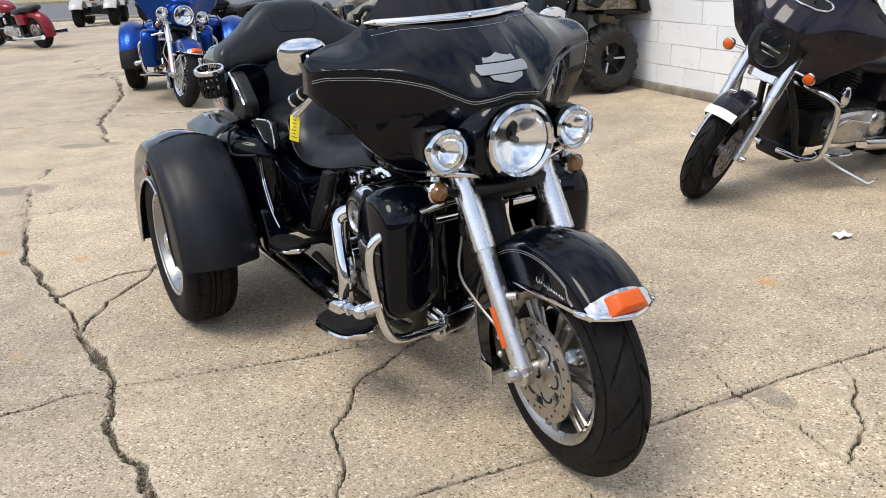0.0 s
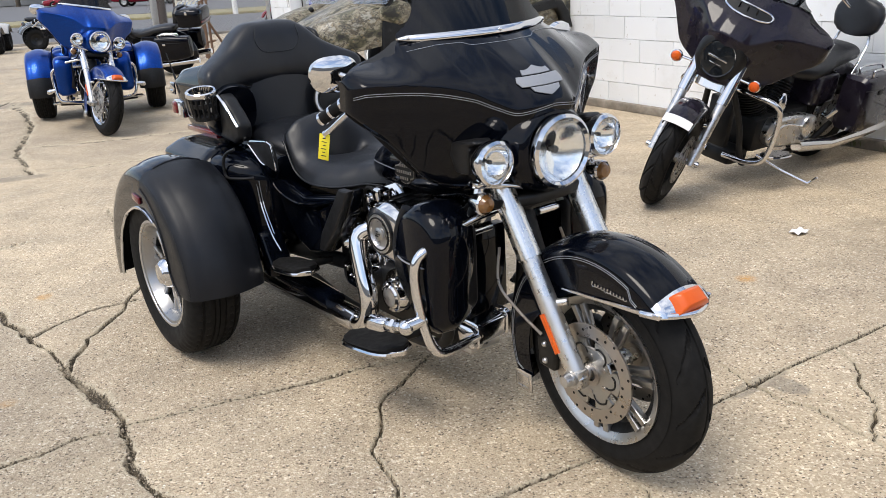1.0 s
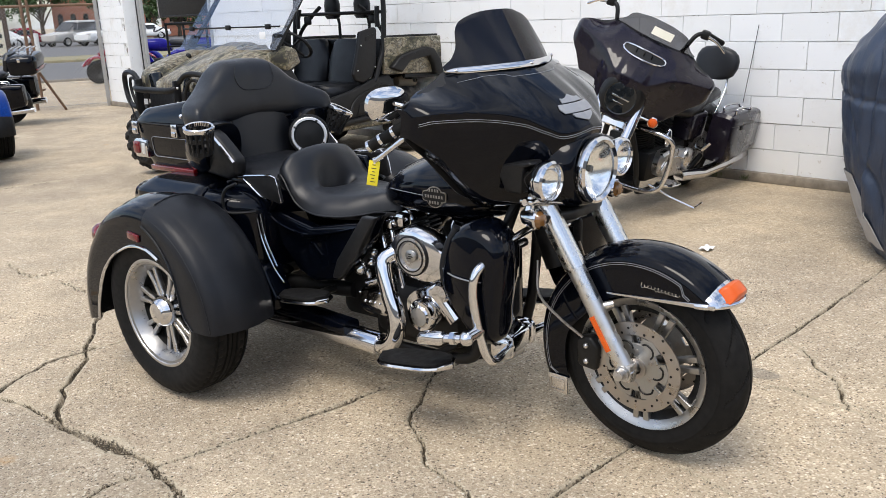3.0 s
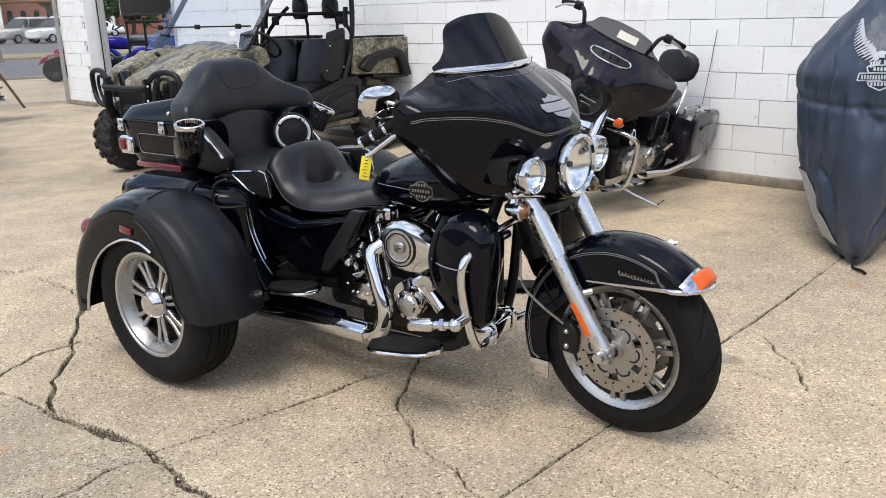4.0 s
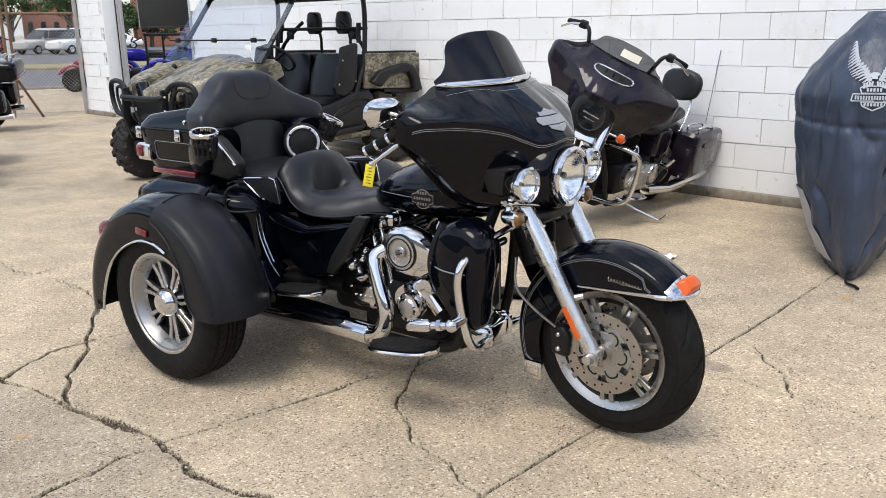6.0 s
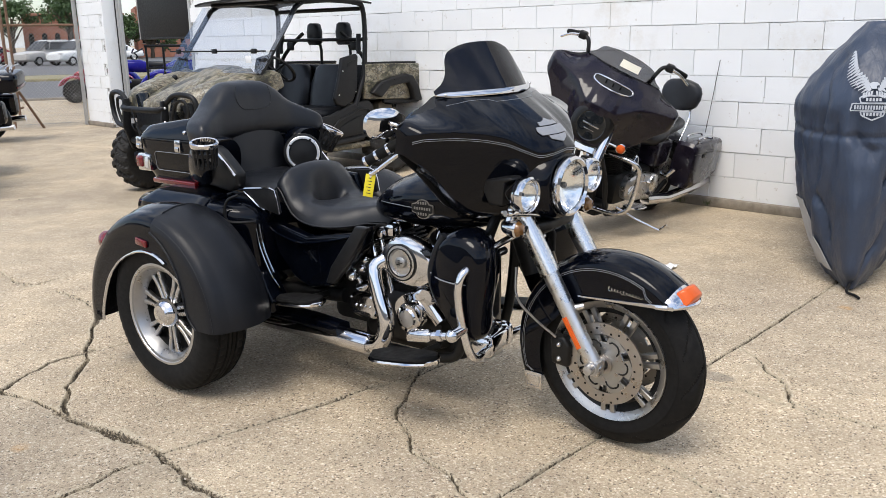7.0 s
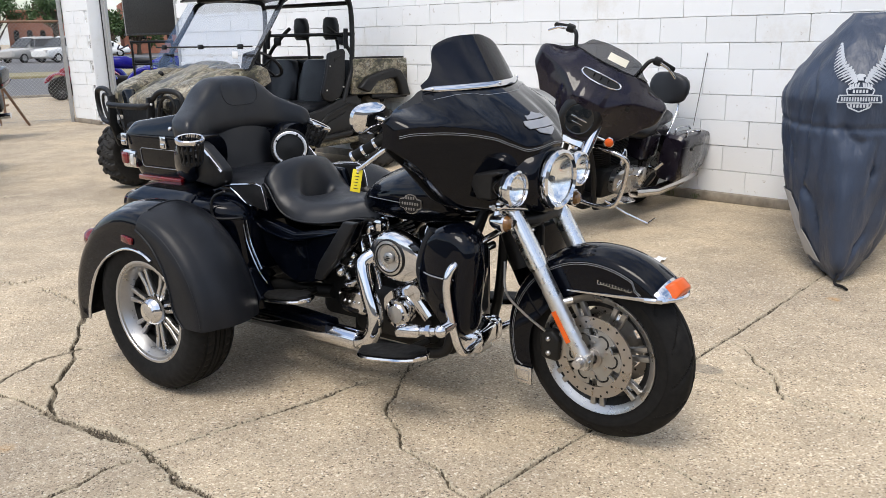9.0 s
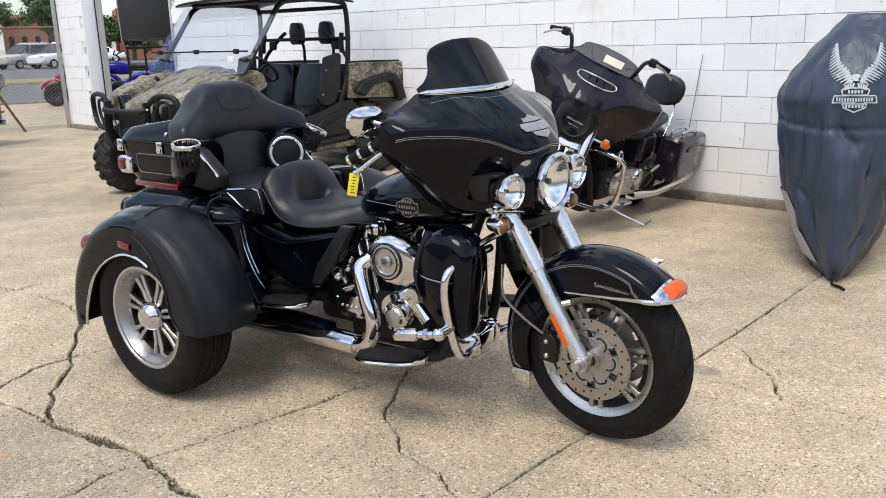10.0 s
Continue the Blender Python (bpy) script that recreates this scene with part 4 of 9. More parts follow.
        vt.tube(rim + [rim[0], rim[1]], 0.0055, 8)
        for y in (-0.05, 0.0, 0.05):
            vt.box((bat_x(y, 1.135) + 0.005, y, 1.135), (0.008, 0.008, 0.045))
        part("air_vent", vt.moved(m), CHROME, body, "chrome-rimmed air vent")
        slot = Shape()
        def hole(u, v):
            y, z = -0.13 + 0.26 * u, 1.116 + 0.038 * v
            return (bat_x(y, z) + 0.002, y, z)
        part("vent_slot", slot.shell(hole, 12, 4, 0.003).moved(m), MATTE, body)
    return body


def round_lamp(parent, name, at, r, depth, lens, label, m=None, ring=0.012, facing=(1, 0, -0.04)):
    """A lamp that looks along facing: bucket, bright rim, reflector bowl, glass."""
    d = Vector(facing).normalized()
    q = Matrix.Translation(at) @ d.to_track_quat("Y", "Z").to_matrix().to_4x4()
    m = m or Matrix()
    body = part(name, Shape().lathe([(0.012, -depth), (r * 0.55, -depth * 0.92), (r * 0.88, -depth * 0.5), (r, -0.02), (r, 0.0), (r * 0.9, 0.0), (r * 0.8, -0.015)], q, 40).moved(m), CHROME, parent, label)
    part("rim", Shape().lathe([(r - ring, 0.006), (r - ring * 0.4, 0.014), (r + 0.004, 0.008), (r + 0.006, -0.008), (r + 0.001, -0.018), (r - ring, -0.006)], q, 48, True).moved(m), CHROME, body)
    bowl = Shape().lathe([(0.004, -depth * 0.50), (r * 0.22, -depth * 0.47), (r * 0.42, -depth * 0.40), (r * 0.62, -depth * 0.29), (r * 0.78, -depth * 0.16), (r - ring, -0.002)], q, 40)
    part("reflector", bowl.moved(m), REFLECTOR, body, "", 50)
    bulb = Shape().lathe([(0.001, -depth * 0.20), (r * 0.10, -depth * 0.22), (r * 0.115, -depth * 0.33), (r * 0.06, -depth * 0.46)], q, 20)
    part("bulb", bulb.moved(m), GREY_PAINT, body, "dark bulb shield")
    glass = Shape().lathe([(0.0005, 0.016), (r * 0.4, 0.0135), (r * 0.75, 0.008), (r - ring + 0.001, 0.0)], q, 40)
    g = part("lens", glass.moved(m), lens, body)
    g.visible_shadow = False
    return body


# ---- touring trike ----
def trike(m, paint, label, cover=True, own=True, steer=-4.0):
    """A three-wheeled touring motorcycle. x ahead from the rear axle, y to its left, z up."""
    t = thing("trike", m, label, "motorcycle")
    head = Matrix.Translation((1.28, 0, 0.75))
    turn = head @ Matrix.Rotation(radians(steer), 4, Vector((-math.sin(radians(27)), 0, math.cos(radians(27))))) @ head.inverted()
    FX, FZ = 1.69, 0.318

    # wheels
    fw = spoke_wheel(t, "front_wheel", (1.697, 0, FZ - (0.012 if own else 0.0)), 0.319, 0.132, 0.209, bike_tread, 0.12, 7, 0.018, (-0.086, 0.086), "front tyre with curved tread on an alloy wheel", WHEELGREY if own else CHROME, lip_mat=RIMGREY if own else CHROME)
    fw.matrix_local = turn
    for s in (-1, 1):
        w = spoke_wheel(t, "rear_wheel", (0.04, s * 0.596, 0.330), 0.328, 0.205, 0.205, car_tread, 0.92, 7, 0.05, (), "wide rear car tyre on a polished deep-dish wheel", face=s, lip_mat=DISH)
        part("rim_lip", Shape().lathe([(0.205 + 0.007 * math.cos(b), s * 0.684 + 0.004 * math.sin(b)) for b in (math.tau * j / 8 for j in range(8))], Matrix.Translation((0.04, 0, 0.330)), 72, True), ALLOY, w, "bright rim lip")
        cap = Shape().lathe([(0.060, -0.02), (0.064, 0.012), (0.062, 0.026), (0.055, 0.040), (0.046, 0.052), (0.040, 0.056), (0.038, 0.060), (0.022, 0.064), (0.001, 0.065)], Matrix.Translation((0.04, s * 0.631, 0.330)) @ Matrix.Rotation(0 if s > 0 else math.pi, 4, "X"), 32)
        part("hub_cap", cap, CHROME, w, "chrome domed hub cap")

    # front mudguard
    skirt = lambda d: table(d, (40, 0.048), (47, 0.056), (53, 0.085), (59, 0.108), (66, 0.128), (72, 0.138), (80, 0.145), (95, 0.150), (107, 0.150), (128, 0.165), (150, 0.15), (168, 0.125), (207, 0.105))
    ff = part("front_fender", fender_shell(FX, FZ, 0.094, 0.366, 46.0, 206, skirt, 0.016, 0.004, 0.030), paint, t, "glossy front mudguard with a pin stripe")
    ff.matrix_local = turn
    for s in (-1, 1):
        trim = [oval((x, s * 0.0975, 0.5345 + 0.062 * (x - 1.62)), (0.0035, 0.0035 + 0.004 * (x - 1.60) / 0.34), (0, 0, 1), (0, 1, 0), 8) for x in [1.60 + 0.34 * k / 16 for k in range(17)]]
        part("fender_trim", Shape().rings(trim), CHROME, ff, "thin straight chrome trim along the mudguard edge")
        for out in (0.0, 0.006):
            line = [(FX + r * math.cos(radians(d)), s * 0.0955, FZ + r * math.sin(radians(d))) for d, r in [(54 + k * 4.2, 0.322 - out + (0.0 if 1 < k < 35 else -0.02)) for k in range(36)]]
            part("pin_stripe", Shape().tube(line, 0.0010, 5), STRIPE, ff)
        pen = []
        for k in range(64):
            u = k / 63
            amp = 0.0045 + 0.0045 * (u < 0.09 or 0.42 < u < 0.52) * (1 if k % 2 else 0.6)
            pen.append((1.712 + 0.122 * u + 0.004 * math.sin(u * 70 + 1.2), s * 0.0965, 0.581 - 0.012 * u + amp * math.sin(u * 70)))
        part("script_badge", Shape().tube(pen, 0.0013, 5), CHROME, ff, "small chrome script badge, unreadable")
    # tip with amber marker lamp
    def hull(y, lift):
        q = abs(y)
        if q < 0.064:
            return 0.366 - 0.016 * (q / 0.064) ** 2 + lift
        return 0.350 - 0.030 * (1 - math.sqrt(max(0.0, 1 - ((q - 0.064) / 0.031) ** 2))) + lift
    def tip(u, v):
        y = (v * 2 - 1) * 0.0925
        d0 = math.degrees(math.asin(0.2345 / hull(y, 0.004)))
        d = radians(d0 + (50.5 - 1.8 * (abs(y) / 0.0925) ** 2 - d0) * u)
        r = hull(y, 0.004 + 0.003 * math.sin(math.pi * u))
        return (FX + r * math.cos(d), y * 1.025, FZ + r * math.sin(d))
    part("fender_tip", Shape().shell(tip, 10, 24, -0.006), CHROME, ff, "chrome mudguard tip")
    half_lip = [(1.885, 0.0985, 0.5515), (1.908, 0.0965, 0.5525), (1.929, 0.087, 0.5525), (1.950, 0.064, 0.5520), (1.967, 0.033, 0.5515)]
    lip = [(x, -y, z) for x, y, z in half_lip] + [(1.975, 0, 0.5515)] + list(reversed(half_lip))
    part("tip_lip", Shape().tube(lip, 0.0095, 12, 5), CHROME, ff, "chrome lip under the marker lamp")
    def lamp(u, v):
        d = radians(40.6 + 8.4 * u)
        y = (v * 2 - 1) * (0.057 - 0.006 * u)
        e = min(u, 1 - u, v, 1 - v)
        r = hull(y, 0.005) + 0.022 * min(1, e * 5) ** 0.5
        return (FX + r * math.cos(d), y, FZ + r * math.sin(d))
    part("marker_lamp", Shape().shell(lamp, 14, 20, -0.012), AMBER, ff, "orange marker lamp")
    flap = Shape().box((FX - 0.305, 0, 0.17), (0.012, 0.17, 0.07), 0.004, None)
    for s in (-1, 1):
        flap.box((FX - 0.275, s * 0.0985, 0.175), (0.075, 0.004, 0.065), 0.0015)
    part("flap_plate", flap, CHROME, ff, "chrome plate at the mudguard's lower end")
    for s in (-1, 1):
        frame_ = [(FX - 0.275 + x, s * 0.1008, 0.175 + z) for x, z in ((-0.024, -0.02), (0.024, -0.02), (0.028, 0.0), (0.024, 0.02), (-0.024, 0.02), (-0.028, 0.0), (-0.024, -0.02))]
        part("plate_edge", Shape().tube(frame_, 0.0016, 6), STEEL, ff)

    # fork
    top, low = Vector((1.395, 0, 0.80)), Vector((1.686, 0, 0.310))
    d = (low - top).normalized()
    for s in (-1, 1):
        off = Vector((0, s * 0.130, 0))
        leg = part("fork_leg", Shape().tube([top + off + d * 0.20, top + off + d * 0.33, low + off - d * 0.06, low + off + d * 0.012], 0.0285, 20), FORKGREY, t, "bare alloy fork leg")
        leg.matrix_local = turn
        part("fork_sleeve", Shape().tube([top + off - d * 0.04, top + off + d * 0.225], 0.0345, 24), SLEEVE, leg, "dulled chrome upper fork sleeve")
        boss = Shape().tube([low + off + Vector((0, s * 0.03, 0)), low + off + Vector((0, -s * 0.05, 0))], 0.024, 16)
        boss.box(low + off + d * 0.004, (0.05, 0.045, 0.06), 0.012)
        boss.lathe([(0.001, 0.055), (0.016, 0.052), (0.02, 0.03), (0.02, 0.0)], Matrix.Translation(low + off) @ Matrix.Rotation(0 if s > 0 else math.pi, 4, "X"), 16)
        part("axle_cap", boss, ALLOY, leg, "polished axle cap")
        refl = Shape()
        a, b = top + d * 0.380 + off, top + d * 0.495 + off
        u = d.cross(Vector((0, 1, 0)))
        refl.rings([oval(p + Vector((0, s * 0.029, 0)) - u * 0.006, (0.0085, 0.006), (0, 1, 0), u, 8, 4) for p in (a, b)])
        part("reflector", refl, AMBER, leg, "orange side reflector")
        cal = Shape().slab([(-0.03, -0.05), (0.04, -0.055), (0.05, 0.03), (0.02, 0.06), (-0.035, 0.05)], "y", -0.022, 0.022, 0.012).moved(Matrix.Translation((1.525, s * 0.085, 0.315)))
        co = part("brake_caliper", cal, MATTE, leg, "black brake caliper")
        for z in (-0.025, 0.028):
            part("caliper_bolt", Shape().ball((1.53, s * 0.108, 0.315 + z), 0.010, 8), ALLOY, leg)
        lug = top + d * 0.36 + off
        part("fender_bolt", Shape().tube([lug, lug + Vector((0.045, -s * 0.03, 0.012))], 0.012, 12), FORKGREY, leg)
        pipe = Shape().tube([(1.36, s * 0.12, 0.60), (1.38, s * 0.145, 0.50), (1.44, s * 0.13, 0.43), (1.52, s * 0.11, 0.37)], 0.0045, 8, 6)
        part("brake_hose", pipe, STEEL, leg, "thin brake hose")
    yoke = Shape().slab([(1.33, -0.17), (1.44, -0.165), (1.47, -0.06), (1.47, 0.06), (1.44, 0.165), (1.33, 0.17), (1.28, 0.05), (1.28, -0.05)], "z", 0.735, 0.772, 0.012)
    yoke.tube([(1.36, 0, 0.55), (1.24, 0, 0.86)], 0.045, 16)
    part("fork_yoke", yoke.moved(turn), MATTE, t, "black fork yoke")
    cowl = Shape().rings([oval((1.40 - 0.03 * k, 0, 0.70 + 0.05 * k), (0.10 - 0.004 * k, 0.02), (0.86, 0, 0.5), (0, 1, 0), 16, 3) for k in range(3)])
    part("fork_cowl", cowl.moved(turn), CHROME, t, "chrome cover between the fork legs")

    # fairing, lamps
    fairing = batwing(t, paint, own, 1.372, True, False, turn)
    nac = Shape().rings([oval((x, 0, z), (w, h), (0, 0, 1), (0, 1, 0), 28, 2.3) for x, w, h, z in ((1.38, 0.150, 0.130, 0.885), (1.45, 0.134, 0.124, 0.886), (1.478, 0.120, 0.115, 0.886), (1.488, 0.109, 0.109, 0.886), (1.490, 0.101, 0.101, 0.886))], True, False)
    part("headlight_nacelle", nac.moved(turn), paint, fairing, "black headlight housing")
    round_lamp(t, "headlight", (1.508, 0, 0.886), 0.099, 0.10, LENS, "large round chrome headlight", turn, 0.013)
    for s in (-1, 1):
        round_lamp(t, "fog_lamp", (1.468, s * 0.203, 0.886), 0.058, 0.075, LENS, "round chrome auxiliary lamp", turn, 0.008)
        ind = Shape().lathe([(0.004, -0.055), (0.02, -0.05), (0.030, -0.02), (0.032, 0.0), (0.028, 0.006)], Matrix.Translation((1.44, s * 0.222, 0.772)) @ Vector((1, 0, 0)).to_track_quat("Y", "Z").to_matrix().to_4x4(), 24)
        ind.tube([(1.40, s * 0.20, 0.83), (1.40, s * 0.215, 0.785)], 0.014, 12)
        ob = part("indicator", ind.moved(turn), CHROME, t, "chrome bullet indicator")
        lens = Shape().lathe([(0.001, 0.022), (0.018, 0.018), (0.028, 0.004), (0.028, -0.002)], Matrix.Translation((1.44, s * 0.222, 0.772)) @ Vector((1, 0, 0)).to_track_quat("Y", "Z").to_matrix().to_4x4(), 24)
        part("lens", lens.moved(turn), DULL_AMBER, ob, "smoked amber lens")
    if own:
        for s in (-1, 1):
            hood = Shape().slab([(1.290, 0.925), (1.418, 0.946), (1.432, 0.938), (1.395, 0.925), (1.388, 0.845), (1.330, 0.845)], "y", -0.030, 0.030, 0.008).moved(Matrix.Translation((0, s * 0.205, 0)))
            part("lamp_bracket", hood.moved(turn), PLASTIC, t, "black bracket behind the auxiliary lamp")
    bar = Shape().tube([(1.40, -0.235, 0.822), (1.43, -0.12, 0.800), (1.45, 0, 0.776), (1.43, 0.12, 0.800), (1.40, 0.235, 0.822)], 0.011, 12, 8)
    bar.box((1.40, -0.20, 0.82), (0.05, 0.06, 0.016), 0.005).box((1.40, 0.20, 0.82), (0.05, 0.06, 0.016), 0.005)
    part("lamp_bar", bar.moved(turn), CHROME, t, "chrome auxiliary lamp bar")
    engine_bar = Shape().tube([(1.33, -0.30, 0.68), (1.345, -0.12, 0.71), (1.345, 0.12, 0.71), (1.33, 0.30, 0.68)], 0.012, 12, 6)
    part("upper_crash_bar", engine_bar, CHROME, t, "chrome bar behind the fork")
    # lower wing of the fairing behind the knees
    for s in (-1, 1):
        wing = Shape().shell(lambda u, v: (bat_x(0.434 - 0.25 * u, bat_low(0.434 - 0.25 * u)) - 0.004 - (0.055 + 0.02 * u) * v, s * (0.434 - 0.25 * u - 0.045 * v), bat_low(0.434 - 0.25 * u) + 0.006 - 0.030 * math.sin(v * 1.5) * (1 - 0.3 * u)), 24, 8, 0.006)
        part("fairing_lower_lip", wing.moved(turn), paint, fairing, "glossy lower lip of the fairing")

    # handlebar
    for s in (-1, 1):
        hb = part("handlebar", Shape().tube([(1.19, s * 0.10, 1.02), (1.17, s * 0.26, 1.08), (1.125, s * 0.365, 1.08), (1.095, s * 0.39, 1.066)], 0.0125, 12, 6).moved(turn), CHROME, t, "chrome handlebar")
        g0, g1 = Vector((1.10, s * 0.385, 1.068)), Vector((0.972, s * 0.445, 0.992))
        gd = (g1 - g0).normalized()
        part("grip", Shape().tube([g0, g1], 0.0185, 18).moved(turn), RUBBER, hb, "black rubber grip")
        rings = Shape()
        for k in (0.02, 0.40, 0.70, 0.98):
            c = g0.lerp(g1, k)
            rings.tube([c - gd * 0.004, c + gd * 0.006], 0.0205, 18)
        part("grip_band", rings.moved(turn), CHROME, hb, "chrome grip band")
        part("control_pod", Shape().box((1.125, s * 0.365, 1.07), (0.06, 0.055, 0.055), 0.014).moved(turn), MATTE, hb)
        part("lever", Shape().tube([(1.145, s * 0.36, 1.055), (1.115, s * 0.41, 1.035), (1.02, s * 0.45, 0.965), (1.0, s * 0.458, 0.955)], 0.0085, 10, 5).moved(turn), CHROME, hb, "polished lever")
        part("mirror_stem", Shape().tube([(1.12, s * 0.385, 1.075), (1.10, s * 0.41, 1.115), (1.075, s * 0.42, 1.125)], 0.007, 10, 5).moved(turn), CHROME, hb)
        q = Matrix.Translation((1.045, s * 0.425, 1.122)) @ Vector((1.0, s * 0.30, -0.22)).to_track_quat("Y", "Z").to_matrix().to_4x4()
        shell = Shape().rings([oval((0, y, 0), (w, h), (0, 0, 1), (1, 0, 0), 28, 2.6) for y, w, h in ((0.022, 0.02, 0.014), (0.017, 0.05, 0.036), (0.005, 0.070, 0.050), (-0.012, 0.072, 0.052), (-0.014, 0.065, 0.045))])
        part("mirror", shell.moved(turn @ q), CHROME, hb, "chrome rear-view mirror")
    if own:
        tag = Shape().box((0, 0, -0.040), (0.034, 0.0012, 0.078), 0.0004)
        tm = turn @ Matrix.Translation((1.004, -0.458, 0.955)) @ Matrix.Rotation(radians(35), 4, "Z") @ Matrix.Rotation(radians(12), 4, "Y")
        tag_ob = part("price_tag", tag.moved(tm), YELLOW, t, "yellow hanging tag with unreadable writing")
        lines = Shape()
        for k in range(6):
            for f in (-1, 1):
                lines.box((0.001 * (k % 3 - 1), f * 0.0012, -0.014 - k * 0.0105), (0.010 + 0.006 * (k % 2), 0.0006, 0.0022))
        part("writing", lines.moved(tm), INK, tag_ob)
        part("tag_string", Shape().tube([(1.007, -0.457, 0.955), (1.002, -0.46, 0.945)], 0.003, 8).moved(turn), WHITE_TAPE, tag_ob)

    # tank
    tank = []
    for x, w, h, z in ((0.655, 0.05, 0.030, 0.735), (0.675, 0.085, 0.05, 0.74), (0.73, 0.125, 0.075, 0.757), (0.80, 0.148, 0.093, 0.772), (0.90, 0.168, 0.110, 0.787), (1.00, 0.178, 0.118, 0.795), (1.10, 0.172, 0.121, 0.805), (1.19, 0.140, 0.112, 0.82), (1.26, 0.09, 0.085, 0.835), (1.28, 0.05, 0.05, 0.84)):
        tank.append([Vector((x, 0, z)) + Vector((0, w * math.copysign(abs(math.cos(a)) ** 0.8, math.cos(a)) * (1 if math.sin(a) < 0 else 1 - 0.25 * math.sin(a) ** 2), h * math.copysign(abs(math.sin(a)) ** 0.85, math.sin(a)))) for a in (math.tau * k / 32 for k in range(32))])
    dense = []
    for a, b in zip(tank, tank[1:]):
        for k in range(3):
            dense.append([p.lerp(q, k / 3) for p, q in zip(a, b)])
    tk = part("fuel_tank", Shape().rings(dense + [tank[-1]]), paint, t, "glossy fuel tank")
    for s in (-1, 1):
        edge = Shape().rings([oval((0.985, s * y, 0.775), (0.034, 0.036), (0, 0, 1), (1, 0, 0), 28, 2.4) for y in (0.166, 0.1795)])
        edge.rings([oval((0.985, s * y, 0.777), (0.050, 0.019), (0, 0, 1), (1, 0, 0), 24, 6) for y in (0.166, 0.1805)])
        part("tank_badge", edge, STEEL, tk, "chrome-edged tank badge")
        field = Shape().rings([oval((0.985, s * y, 0.775), (0.031, 0.033), (0, 0, 1), (1, 0, 0), 28, 2.4) for y in (0.17, 0.1815)])
        field.rings([oval((0.985, s * y, 0.777), (0.047, 0.016), (0, 0, 1), (1, 0, 0), 24, 6) for y in (0.17, 0.1825)])
        part("badge_field", field, MATTE, tk, "black field of the badge")
        for row, n in ((0.777, 7), (0.798, 4), (0.757, 4)):
            for k in range(n):
                part("badge_bar", Shape().box((0.985 + 0.0115 * (k - (n - 1) / 2), s * 0.183, row), (0.006, 0.002, 0.010), 0.0005), STEEL, tk)
        line = [(x, s * (table(x, (0.70, 0.108), (0.75, 0.136), (0.80, 0.151), (0.90, 0.170), (0.95, 0.177))), 0.775) for x in (0.75, 0.80, 0.85, 0.90, 0.935)]
        part("pin_stripe", Shape().tube(line, 0.0014, 6), STRIPE, tk)
    part("tank_console", Shape().rings([oval((x, 0, z), (w, 0.012), (0, 0, 1), (0, 1, 0), 16, 3) for x, w, z in ((0.72, 0.02, 0.825), (0.82, 0.038, 0.864), (0.95, 0.045, 0.898), (1.08, 0.045, 0.918), (1.18, 0.03, 0.922))]), MATTE, tk, "black console along the tank")
    part("fuel_cap", Shape().lathe([(0.001, 0.012), (0.03, 0.010), (0.034, 0.0), (0.034, -0.01)], Matrix.Translation((1.05, 0, 0.926)) @ Matrix.Rotation(math.pi / 2, 4, "X"), 24), CHROME, tk)

    # rider's seat: a bucket with a raised back
    def seat_top(x, y):
        mid = soft(x, (0.165, 0.76), (0.185, 0.83), (0.215, 0.868), (0.245, 0.878), (0.275, 0.862), (0.305, 0.810), (0.33, 0.754), (0.355, 0.732), (0.40, 0.728), (0.46, 0.730), (0.54, 0.736), (0.62, 0.746), (0.70, 0.742), (0.77, 0.715))
        rim = soft(x, (0.165, 0.75), (0.185, 0.80), (0.215, 0.846), (0.245, 0.852), (0.285, 0.812), (0.33, 0.757), (0.38, 0.730), (0.44, 0.718), (0.52, 0.715), (0.60, 0.722), (0.66, 0.733), (0.73, 0.725), (0.77, 0.71))
        return mid, rim
    rings = []
    xs = [0.165, 0.17, 0.18, 0.19, 0.20, 0.21] + [0.22 + 0.00625 * k for k in range(86)] + [0.76, 0.766, 0.77]
    for x in xs:
        w = soft(x, (0.165, 0.12), (0.19, 0.178), (0.25, 0.214), (0.34, 0.226), (0.44, 0.222), (0.54, 0.190), (0.64, 0.128), (0.72, 0.08), (0.77, 0.03))
        lo = soft(x, (0.165, 0.70), (0.22, 0.63), (0.34, 0.607), (0.52, 0.610), (0.66, 0.655), (0.77, 0.70))
        mid, rim = seat_top(x, 0)
        ring = []
        for k in range(33):
            t_ = -1 + 2 * k / 32
            y = -w * t_ * 0.93
            dip = mid + (rim - mid) * min(1, abs(t_) * 1.2) ** 2.0
            dip -= 0.040 * (max(0, abs(t_) - 0.70) / 0.3) ** 2
            pocket = 0.115 * math.exp(-(((x - 0.332) / 0.036) ** 2 + (y / 0.072) ** 2) ** 2)
            ring.append(Vector((x, y, dip - pocket)))
        for k in range(1, 12):
            a = math.pi * k / 12
            ring.append(Vector((x, -w * math.cos(a), lo + (ring[32].z - 0.012 - lo) * (1 - math.sin(a)) ** 0.8)))
        rings.append(ring)
    st = part("rider_seat", Shape().rings(rings), LEATHER, t, "black leather bucket seat", 60)
    for s in (-1, 1):
        seam = []
        for k in range(26):
            x = 0.20 + 0.54 * k / 25
            w = soft(x, (0.165, 0.12), (0.19, 0.178), (0.25, 0.214), (0.34, 0.226), (0.44, 0.222), (0.54, 0.190), (0.64, 0.128), (0.72, 0.08), (0.77, 0.03))
            mid, rim = seat_top(x, 0)
            seam.append((x, s * w * 0.985, rim - 0.062))
        part("seat_piping", Shape().tube(seam, 0.0035, 8), LEATHER, st, "stitched piping")
